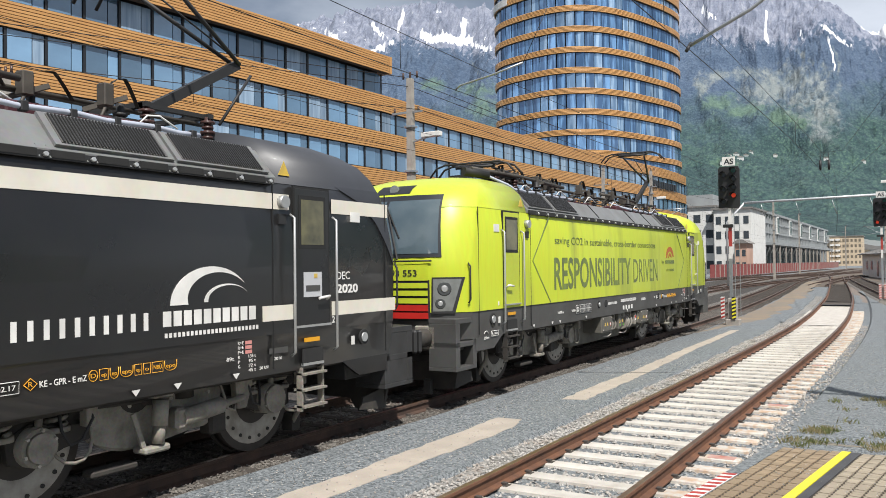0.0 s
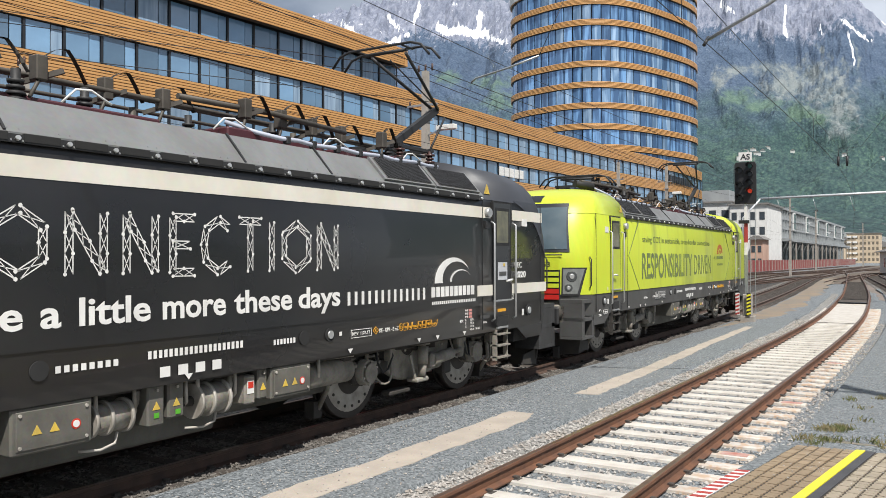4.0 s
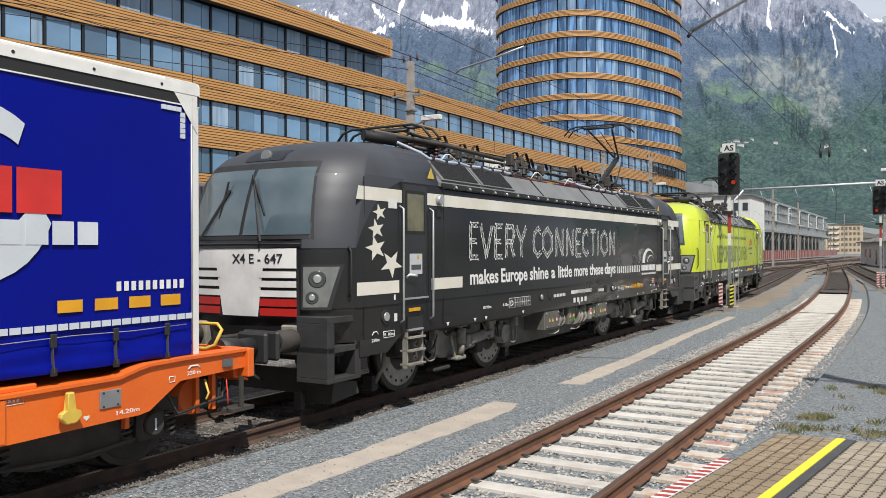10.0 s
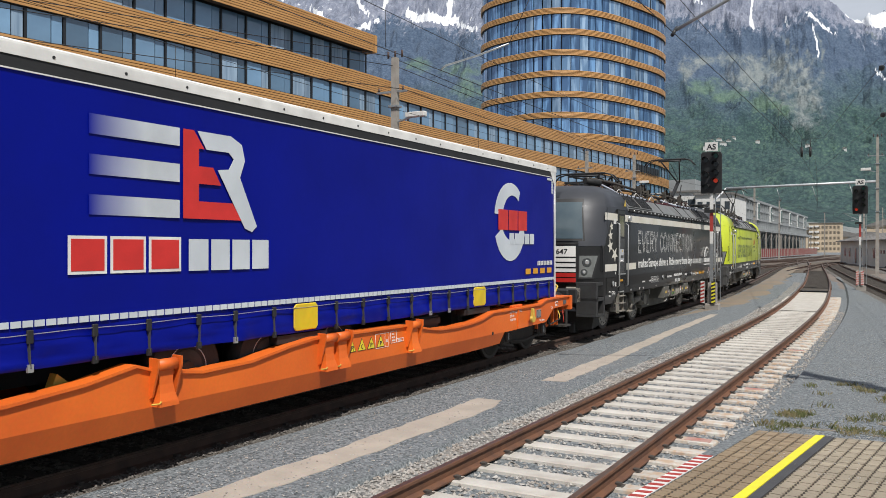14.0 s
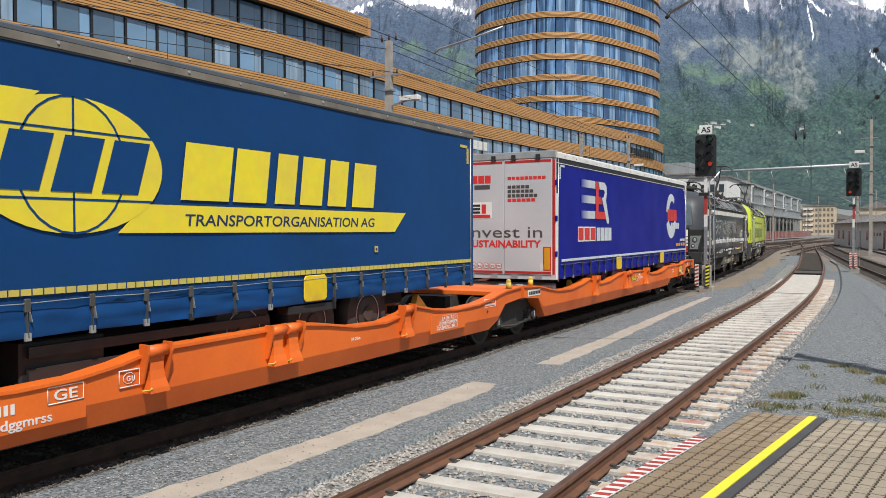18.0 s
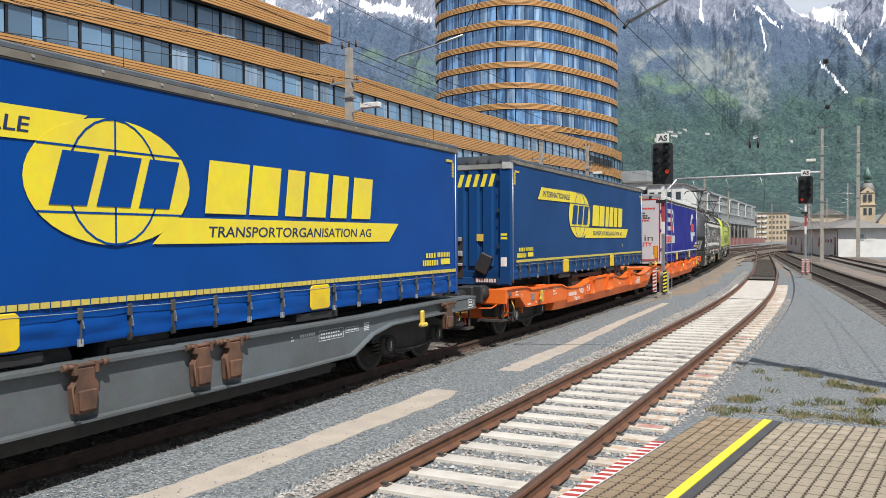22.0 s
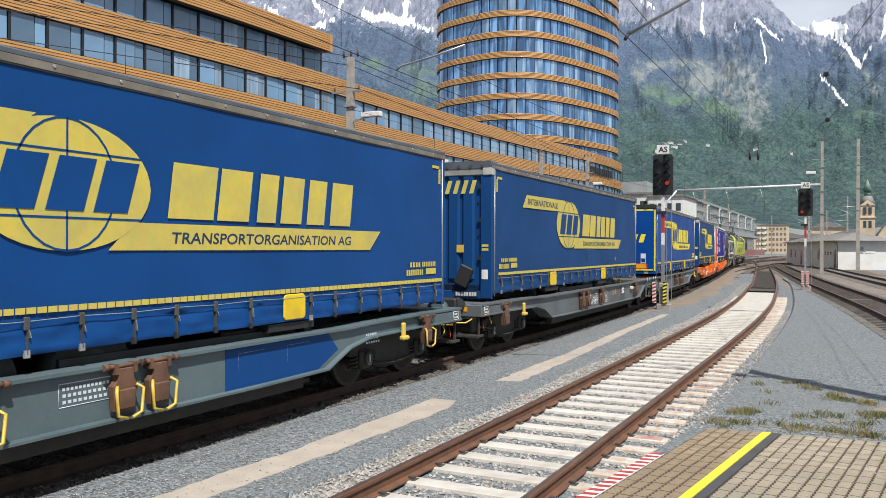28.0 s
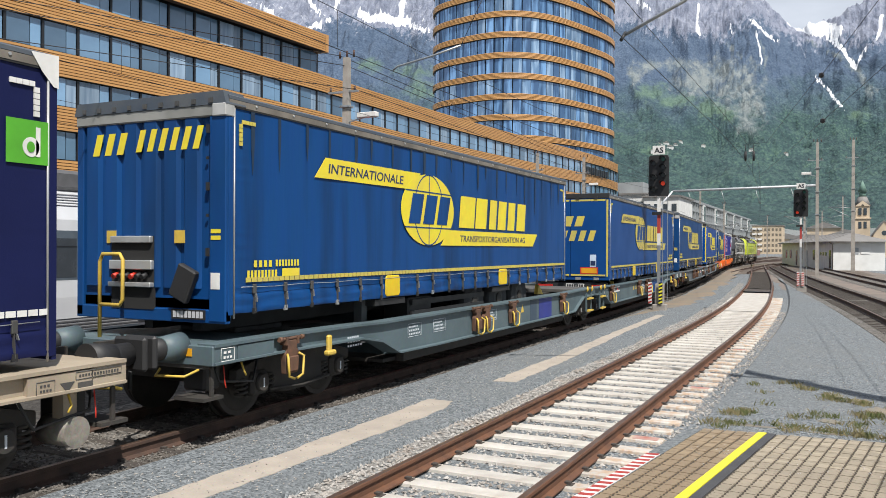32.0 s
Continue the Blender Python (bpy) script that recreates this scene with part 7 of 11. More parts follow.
    pantograph(loco, -5.05, 1, False)
    pantograph(loco, 5.4, 1, True)
    bogie_loco(loco, -4.75)
    bogie_loco(loco, 4.75)
    # boxes under the floor: flush covers with bolts and warning marks, pumps and pipes between them
    for y0, y1, z0, x1 in ((1.01, 1.69, 0.63, 1.45), (-2.0, -1.25, 0.60, 1.45), (0.84, 0.985, 0.66, 1.42), (-0.62, -0.42, 0.60, 1.40), (-0.36, -0.16, 0.64, 1.38)):
        bx = part("equipment_box", B((0.6, x1, y0, y1, z0, 1.0)), BOXG, loco, "dusty grey equipment box", bevel=0.018)
        wide = y1 - y0 > 0.4
        if wide:
            part("box_cover", B((x1 - 0.004, x1 + 0.012, y0 + 0.04, y1 - 0.04, z0 + 0.04, 0.965)), BOXG, bx, bevel=0.006)
        for yy in (y0 + 0.07, y1 - 0.07) if wide else (0.5 * (y0 + y1),):
            for z in (z0 + 0.07, 0.935) if wide else (0.95,):
                part("cover_bolt", cyl(bmesh.new(), (x1 + 0.008, yy, z), (x1 + 0.024, yy, z), 0.016, n=6), WHEELM, bx)
        for c in ((y0 + 0.22, y0 + 0.38) if wide else (0.5 * (y0 + y1),)):
            plate(bx, "warning_triangle", [(c - 0.045, 0.76), (c + 0.045, 0.76), (c, 0.84)], x1 + (0.0125 if wide else 0.001), GOLD)
        if wide:
            sg = part("round_sign", cyl(bmesh.new(), (x1 + 0.012, y1 - 0.17, 0.79), (x1 + 0.016, y1 - 0.17, 0.79), 0.045, n=16), SIGNRED, bx)
            part("sign_face", cyl(bmesh.new(), (x1 + 0.016, y1 - 0.17, 0.79), (x1 + 0.019, y1 - 0.17, 0.79), 0.032, n=16), BRIGHT, sg)
    sb = part("switch_box", B((0.8, 1.40, 0.66, 0.82, 0.62, 0.94)), BOGIE, loco, "dusty box with a red and white sign", bevel=0.02)
    plate(sb, "sign_plate", rect(0.69, 0.79, 0.74, 0.88), 1.401, BRIGHT)
    plate(sb, "sign_field", rect(0.70, 0.78, 0.80, 0.87), 1.4055, SIGNRED, thick=0.002)
    for ya, r in ((0.30, 0.16), (-0.92, 0.14)):
        cp = part("compressor", cyl(bmesh.new(), (1.22, ya - 0.22, 0.74), (1.22, ya + 0.16, 0.74), r, n=24), BOGIE, loco, "dusty round compressor")
        for y in (ya - 0.22, ya - 0.06, ya + 0.16):
            part("flange", cyl(bmesh.new(), (1.22, y - 0.018, 0.74), (1.22, y + 0.018, 0.74), r + 0.025, n=24), WHEELM, cp)
        part("outlet_pipe", tube(bmesh.new(), [(1.22, ya + 0.16, 0.76), (1.23, ya + 0.25, 0.78), (1.24, ya + 0.30, 0.86), (1.24, ya + 0.30, 1.0)], 0.042, n=10), WHEELM, cp)
        part("inlet_pipe", tube(bmesh.new(), [(1.22, ya - 0.22, 0.74), (1.22, ya - 0.36, 0.75), (1.15, ya - 0.42, 0.85)], 0.055, n=10), BOGIED, cp)
        part("drain_hose", tube(bmesh.new(), [(1.28, ya + 0.05, 0.60), (1.29, ya + 0.02, 0.50), (1.27, ya - 0.12, 0.46), (1.2, ya - 0.3, 0.47)], 0.014, n=6), WHEELM, cp)
    part("air_reservoir", cyl(bmesh.new(), (1.12, 1.85, 0.76), (1.12, 2.75, 0.76), 0.17, n=20), BOGIE, loco, "dusty air tank")
    for y in (-1.12, -0.7, -0.08, 0.08, 0.60, 1.78, 2.0):
        part("pipe_valve", tube(bmesh.new(), [(1.30, y, 1.0), (1.31, y, 0.86), (1.28, y + 0.03, 0.76), (1.15, y + 0.08, 0.66)], 0.022, n=7), WHEELM, loco)
    for y in (-0.52, -0.26):
        plate(loco, "green_tag", rect(y - 0.03, y + 0.03, 0.68, 0.73), 1.402, GREEN)
    part("long_pipe", tube(bmesh.new(), [(1.22, -2.6, 0.94), (1.24, -2.1, 0.96), (1.24, 0.0, 0.97), (1.24, 2.3, 0.96), (1.22, 2.8, 0.94)], 0.024, n=6), BOGIE, loco)
    part("transformer", B((-1.2, 1.0, -2.9, 0.6, 0.34, 1.02), (-1.2, 0.9, 0.6, 2.7, 0.45, 1.02)), BOXG, loco, "dusty transformer tank", bevel=0.03)
    part("floor_pan", B((-1.3, 1.3, -8.0, 8.0, 0.95, 1.02)), BOGIED, loco)
    # small marks on the skirt
    fit_text(loco, "250m", BRIGHT, on_side(1.489, -7.95, 0.965), 0.18, 0.045, bold=0.01)
    part("curve_mark", tube(bmesh.new(), [(1.488, -7.94, 1.06), (1.488, -7.9, 1.10), (1.488, -7.83, 1.10), (1.488, -7.79, 1.06)], 0.007, n=5), BRIGHT, loco)
    fr = part("data_frame", tube(bmesh.new(), [(1.488, -7.67, 1.0), (1.488, -7.40, 1.0), (1.488, -7.40, 1.085), (1.488, -7.67, 1.085), (1.488, -7.67, 1.0)], 0.005, n=4), BRIGHT, loco)
    fit_text(fr, "R  80m", BRIGHT, on_side(1.489, -7.645, 1.02), 0.22, 0.045)
    fit_text(loco, "1", BRIGHT, on_side(1.503, -7.43, 1.515), 0.04, 0.075, bold=0.01)
    fit_text(loco, "2", BRIGHT, on_side(1.503, 6.95, 1.52), 0.05, 0.085, bold=0.01)
    for y0, y1, z0, z1, nb in ((-1.65, -1.0, 1.25, 1.31, 8), (-0.7, 0.55, 1.27, 1.345, 20), (1.0, 1.38, 1.25, 1.31, 7)):
        bars_text(loco, 1.488, y0, y1, z0, z1, BRIGHT, nb)
    for k, (word, a, b, shape) in enumerate((("D", 3.5, 3.59, 1), ("ep", 3.61, 3.70, 0), ("ep", 3.72, 3.81, 2), ("epo", 3.83, 3.97, 2), ("ep", 3.99, 4.07, 0), ("o", 4.09, 4.17, 0), ("NBÜ", 4.19, 4.32, 0), ("epo", 4.34, 4.49, 2))):
        cy, hw = 0.5 * (a + b), 0.5 * (b - a)
        out = [(a, 1.22), (b, 1.22), (b, 1.32), (a, 1.32), (a, 1.22)] if shape == 0 else [(cy + hw * math.cos(q), 1.27 + 0.05 * math.sin(q)) for q in np.linspace(0, 2 * math.pi, 17)] if shape == 1 else [(a, 1.32)] + [(cy + hw * math.cos(q), 1.27 + 0.05 * math.sin(q)) for q in np.linspace(math.pi, 2 * math.pi, 11)] + [(b, 1.32)]
        fr = part("mark_outline", tube(bmesh.new(), [(1.488, *q) for q in out], 0.004, n=4), GOLDF, loco)
        fit_text(fr, word, GOLDF, on_side(1.489, a + 0.018, 1.25), b - a - 0.036, 0.042)
    fr = part("mark_outline", tube(bmesh.new(), [(1.488, *q) for q in ((2.89, 1.27), (2.95, 1.32), (3.01, 1.27), (2.95, 1.22), (2.89, 1.27))], 0.005, n=4), GOLDF, loco)
    fit_text(fr, "R", GOLDF, on_side(1.489, 2.93, 1.25), 0.04, 0.045)
    fit_text(loco, "KE - GPR - E mZ", BRIGHT, on_side(1.489, 3.03, 1.235), 0.45, 0.055, bold=0.012)
    fr = part("data_frame", tube(bmesh.new(), [(1.488, 2.42, 1.21), (1.488, 2.85, 1.21), (1.488, 2.85, 1.31), (1.488, 2.42, 1.31), (1.488, 2.42, 1.21)], 0.004, n=4), BRIGHT, loco)
    fit_text(fr, "REV", BRIGHT, on_side(1.489, 2.44, 1.24), 0.13, 0.045)
    fit_text(fr, "1.02.17", BRIGHT, on_side(1.489, 2.62, 1.24), 0.2, 0.045)
    plate(loco, "small_mark", rect(2.18, 2.23, 1.26, 1.31), 1.488, BRIGHT)
    for k, (u, v) in enumerate((("R+E", ""), ("R+E", ""), ("P+E", ""), ("R", "135 t"), ("P", "95 t"), ("G", "72 t"), ("", "45 t"))):
        z = 1.385 - 0.051 * k
        if u:
            fit_text(loco, u, BRIGHT, on_side(1.489, 5.33, z), 0.085 if len(u) > 1 else 0.03, 0.036)
        if v:
            fit_text(loco, v, BRIGHT, on_side(1.489, 5.49, z), 0.11, 0.036)
        else:
            plate(loco, "data_field", rect(5.44, 5.54, z - 0.004, z + 0.034), 1.488, mat_pink)
    fit_text(loco, "89t", BRIGHT, on_side(1.489, 5.16, 1.22), 0.11, 0.045)
    fit_text(loco, "56 kN", BRIGHT, on_side(1.489, 5.66, 1.08), 0.14, 0.036)
    fit_text(loco, "2016", BRIGHT, on_side(1.489, 5.9, 1.16), 0.13, 0.036)
    plate(loco, "maker_plate", rect(5.82, 6.13, 1.235, 1.30), 1.488, SKIRTG)
    fit_text(loco, "18.98m", BRIGHT, on_side(1.489, -4.7, 1.21), 0.3, 0.05, bold=0.01)
    fit_text(loco, "9.50m", BRIGHT, on_side(1.489, -3.95, 1.21), 0.25, 0.05, bold=0.01)
    for k in range(4):
        plate(loco, "data_plate", rect(-0.55 + 0.22 * k, -0.43 + 0.22 * k, 1.08, 1.18), 1.488, BRIGHT)
    g = plate(loco, "data_grid", rect(-3.7, -2.78, 1.16, 1.34), 1.488, BRIGHT)
    plate(g, "grid_cell", rect(-3.48, -2.80, 1.168, 1.332), 1.4925, skirt_m)
    plate(g, "grid_cell", rect(-3.69, -3.495, 1.168, 1.332), 1.4925, skirt_m)
    fit_text(g, "D", BRIGHT, on_side(1.497, -3.655, 1.2), 0.12, 0.1, bold=0.02)
    for k in range(8):
        plate(g, "grid_line", rect(-3.46 + 0.08 * k, -3.45 + 0.08 * k, 1.18, 1.32), 1.497, BRIGHT, thick=0.002)
    plate(g, "grid_line", rect(-3.48, -2.8, 1.245, 1.255), 1.497, BRIGHT, thick=0.002)
    for yy in (-5.9, -5.0, -4.6, -3.1, -0.2, 2.4, 4.0, 4.5, 5.3):
        plate(loco, "jacking_mark", [(yy - 0.05, 1.08), (yy, 1.02), (yy + 0.05, 1.08)], 1.488, BRIGHT)
    return loco


TRUSS = {"E": [[(1, 0), (0, 0), (0, 2), (1, 2)], [(0, 1), (.8, 1)]], "V": [[(0, 2), (.5, 0), (1, 2)]], "R": [[(0, 0), (0, 2), (.8, 2), (1, 1.5), (.8, 1), (0, 1)], [(.5, 1), (1, 0)]], "Y": [[(0, 2), (.5, 1), (1, 2)], [(.5, 1), (.5, 0)]],
         "C": [[(1, 1.7), (.6, 2), (.1, 1.6), (0, 1), (.1, .4), (.6, 0), (1, .3)]], "O": [[(.5, 2), (1, 1.5), (1, .5), (.5, 0), (0, .5), (0, 1.5), (.5, 2)]], "N": [[(0, 0), (0, 2), (1, 0), (1, 2)]], "T": [[(0, 2), (1, 2)], [(.5, 2), (.5, 0)]], "I": [[(.5, 0), (.5, 2)]]}


def truss_letter(loco, ch, y0, y1, z0, z1):
    """A letter drawn as a net of thin lines with dots at the knots."""
    bm = bmesh.new()
    X = 1.5
    def seg(a, b, r=0.0055):
        a, b = Vector((0, *a)), Vector((0, *b))
        d = (b - a)
        n = Vector((0, -d.z, d.y)).normalized() * r
        bm.faces.new([bm.verts.new(Vector((X + 0.003, 0, 0)) + p) for p in (a - n, b - n, b + n, a + n)])
    def dot(p, r=0.019):
        bm.faces.new([bm.verts.new((X + 0.0045, p[0] + r * math.cos(k * math.pi / 4), p[1] + r * math.sin(k * math.pi / 4))) for k in range(8)])
    for line in TRUSS[ch]:
        pts = [(y0 + 0.04 + px * (y1 - y0 - 0.08), z0 + pz * (z1 - z0) / 2) for px, pz in line]
        off = 0.075
        for p, q in zip(pts, pts[1:]):
            d = Vector(q) - Vector(p)
            n = Vector((-d.y, d.x)).normalized() * off
            steps = max(1, round(d.length / 0.17))
            A = [Vector(p).lerp(Vector(q), k / steps) - n * 0.5 for k in range(steps + 1)]
            Bq = [Vector(p).lerp(Vector(q), k / steps) + n * 0.5 for k in range(steps + 1)]
            seg(A[0], A[-1])
            seg(Bq[0], Bq[-1])
            for k in range(steps):
                seg(A[k], Bq[k + 1], 0.004)
                seg(Bq[k], A[k + 1], 0.004)
            for k in range(steps + 1):
                dot(A[k] if k % 2 else Bq[k])
    return part("net_letter", bm, BRIGHT, loco, "white letter drawn as a net of lines and dots")


black = locomotive(True)
plate(black, "white_stripe", [(-8.3, 2.89), (6.16, 2.89), (6.16, 3.07), (-8.25, 3.07)], 1.493, CREAM, "dirty white upper stripe")
plate(black, "white_stripe", rect(6.96, 8.2, 2.89, 3.07), 1.493, CREAM)
for a, b in ((-8.3, -7.3), (-6.42, -5.45), (5.70, 6.22), (6.94, 8.36)):
    plate(black, "white_stripe", rect(a, b, 1.61, 1.785), 1.502, CREAM, "white lower stripe")
for cy, cz, r, tn in ((-7.78, 2.73, 0.115, -0.25), (-7.86, 2.50, 0.14, -0.2), (-7.87, 2.24, 0.175, -0.25), (-7.49, 2.02, 0.20, 0.55)):
    plate(black, "star", star_pts(cy, cz, r, tn), 1.503, CREAM, "white painted star")
for ch, a, b in (("E", -5.21, -4.87), ("V", -4.85, -4.35), ("E", -4.30, -3.96), ("R", -3.87, -3.47), ("Y", -3.45, -2.95), ("C", -2.68, -2.27), ("O", -2.23, -1.72),
                 ("N", -1.56, -1.14), ("N", -0.98, -0.58), ("E", -0.45, -0.10), ("C", -0.06, 0.36), ("T", 0.43, 0.84), ("I", 0.89, 1.04), ("O", 1.13, 1.63), ("N", 1.74, 2.14)):
    truss_letter(black, ch, a, b, 2.09, 2.63)
for word, a, b in (("makes", -5.19, -4.15), ("Europe", -4.04, -2.93), ("shine", -2.82, -1.93), ("a", -1.78, -1.59), ("little", -1.42, -0.67), ("more", -0.53, 0.28), ("these", 0.40, 1.30), ("days", 1.41, 2.18)):
    fit_text(black, word, BRIGHT, on_side(1.503, a, 1.645), b - a, 0.25, bold=0.022)
for k in range(13):
    plate(black, "dash", rect(2.33 + 0.146 * k, 2.382 + 0.146 * k, 1.63, 1.80), 1.502, BRIGHT)
def crescent(y0, y1, z0, rise, thick):
    """An arc thick at its foot and pointed at its far end."""
    cy, hw = 0.5 * (y0 + y1), 0.5 * (y1 - y0)
    qs = np.linspace(math.pi, 0.55, 20)
    outer = [(cy + hw * math.cos(q), z0 + rise * math.sin(q)) for q in qs]
    inner = [(cy + (hw - thick * (1 - i / 19.0)) * math.cos(q) , z0 + (rise - thick * 0.75 * (1 - i / 19.0)) * math.sin(q)) for i, q in enumerate(qs)]
    return outer + inner[-2::-1]


for y0, y1, z0, rise, thick in ((4.40, 5.50, 1.855, 0.385, 0.23), (4.84, 5.50, 1.87, 0.185, 0.055)):
    plate(black, "arc_emblem", crescent(y0, y1, z0, rise, thick), 1.502, BRIGHT, "white arched emblem")
for k in range(10):
    plate(black, "emblem_block", slant(4.31 + 0.131 * k, 4.41 + 0.131 * k, 1.65, 1.80, 0.0), 1.502, BRIGHT)
bars_text(black, 1.502, 4.32, 5.64, 1.54, 1.585, BRIGHT, 24)
fit_text(black, "DEC", BRIGHT, on_side(1.503, 7.05, 2.06), 0.27, 0.105)
fit_text(black, "2020", BRIGHT, on_side(1.503, 7.05, 1.89), 0.44, 0.11, bold=0.03)
for y in (-7.03, 6.4):
    p = plate(black, "grey_emblem_plate", rect(y, y + 0.34, 1.86, 2.16), 1.509, GREYDOOR)
    plate(p, "emblem_block", rect(y + 0.19, y + 0.25, 2.09, 2.14), 1.514, GOLD)
    plate(p, "emblem_block", rect(y + 0.04, y + 0.3, 1.93, 2.0), 1.514, SKIRTG)

lime = locomotive(False)
TEALP = mat("dark_print", (0.10, 0.13, 0.06), 0.5, col2=(0.20, 0.26, 0.05), scale=3)
fit_text(lime, "RESPONSIBILITY", TEALP, on_side(1.503, -4.9, 1.72), 5.0, 0.66, bold=0.02)
fit_text(lime, "DRIVEN", TEALP, on_side(1.503, 0.32, 1.73), 2.2, 0.64)
fit_text(lime, "saving CO2 in sustainable, cross-border connections", TEALP, on_side(1.503, -4.85, 2.63), 7.2, 0.17)
for pts in ([(-5.12, 3.16), (-5.94, 2.29), (-5.1, 1.47)], [(4.7, 3.1), (5.5, 2.3), (4.7, 1.47)]):
    bm = bmesh.new()
    for p, q in zip(pts, pts[1:]):
        bar(bm, (1.5, *p), (1.5, *q), 0.012, 0.03)
    part("chevron_line", bm, TEALP, lime)
for r0, r1 in ((0.28, 0.42), (0.1, 0.18)):
    arc = [(3.85 + r1 * math.cos(a), 2.36 + r1 * 0.8 * math.sin(a)) for a in np.linspace(0.1, math.pi, 14)] + [(3.85 + r0 * math.cos(a), 2.36 + r0 * 0.7 * math.sin(a)) for a in np.linspace(math.pi, 0.3, 14)]
    plate(lime, "arc_emblem", arc, 1.502, mat("copper_print", (0.45, 0.12, 0.03), 0.5), "copper arched emblem")
for k in range(7):
    plate(lime, "emblem_block", rect(3.36 + 0.14 * k, 3.47 + 0.14 * k, 2.2, 2.3), 1.502, TEALP)
fit_text(lime, "by", TEALP, on_side(1.503, 2.98, 2.2), 0.22, 0.13)
bars_text(lime, 1.502, 3.45, 4.3, 1.98, 2.05, TEALP, 8)

moving = [(black, 1.15), (lime, 20.13)]


# ---- articulated pocket wagons, each in two halves ----
def swept_side(profile, sx, flat=False):
    """A side beam: for each (y, top, bottom) a folded section, joined along y."""
    bm, rings = bmesh.new(), []
    for y, top, bot in profile:
        fold = min(top - 0.12, max(bot + 0.03, 0.60))
        sec = [(1.16, top), (1.392, top), (1.392, top - 0.03), (1.36, top - 0.04), (1.36, fold), (1.36 - 0.36 * max(0, fold - bot - 0.03), bot + 0.02), (1.10, bot), (1.08, bot + 0.05), (1.20, top - 0.1)]
        if flat:
            sec = [(1.16, top), (1.43, top), (1.43, top - 0.035), (1.36, top - 0.04), (1.36, bot + 0.035), (1.44, bot + 0.025), (1.44, bot), (1.10, bot), (1.20, top - 0.1)]
        rings.append([bm.verts.new((sx * x, y, z)) for x, z in sec])
    for a, b in zip(rings, rings[1:]):
        for i in range(len(a)):
            bm.faces.new((a[i], a[(i + 1) % len(a)], b[(i + 1) % len(a)], b[i]))
    bm.faces.new(rings[0][::-1])
    bm.faces.new(rings[-1])
    return bm


# distance from the outer end, top and bottom of the beam
ORANGE_SIDE = [(0.0, 1.12, 0.89), (1.02, 1.12, 0.86), (1.42, 1.11, 0.62), (1.55, 1.09, 0.60), (1.8, 1.03, 0.60), (3.62, 1.02, 0.57), (3.67, 1.02, 0.36), (4.15, 1.02, 0.35), (4.6, 0.93, 0.34), (5.0, 0.89, 0.34), (5.6, 0.87, 0.34), (6.2, 0.88, 0.34), (6.7, 0.94, 0.34), (7.0, 1.0, 0.34), (7.3, 1.03, 0.34), (8.4, 1.04, 0.34), (9.6, 1.05, 0.34), (10.1, 1.0, 0.34), (10.8, 0.9, 0.34),
               (11.6, 0.88, 0.34), (12.2, 0.96, 0.34), (12.5, 1.05, 0.34), (13.1, 0.95, 0.34), (13.9, 0.88, 0.34), (14.8, 0.9, 0.34), (15.4, 0.97, 0.34), (15.7, 1.02, 0.5), (16.0, 1.06, 0.78), (16.8, 1.1, 0.84)]
GREY_SIDE = [(0.0, 1.08, 0.84), (1.6, 1.08, 0.84), (3.4, 1.06, 0.82), (4.0, 1.04, 0.72), (4.6, 1.04, 0.48), (6.0, 1.04, 0.465), (14.4, 1.04, 0.465), (14.9, 1.05, 0.48), (15.8, 1.06, 0.82), (16.8, 1.07, 0.84)]


mat_patch = mat("dark_blue_patch", (0.040, 0.068, 0.105), 0.55, col2=(0.05, 0.075, 0.10), scale=2)
mat_violet = mat("violet_blue_paint", (0.022, 0.034, 0.245), 0.5, col2=(0.028, 0.040, 0.20), scale=2)


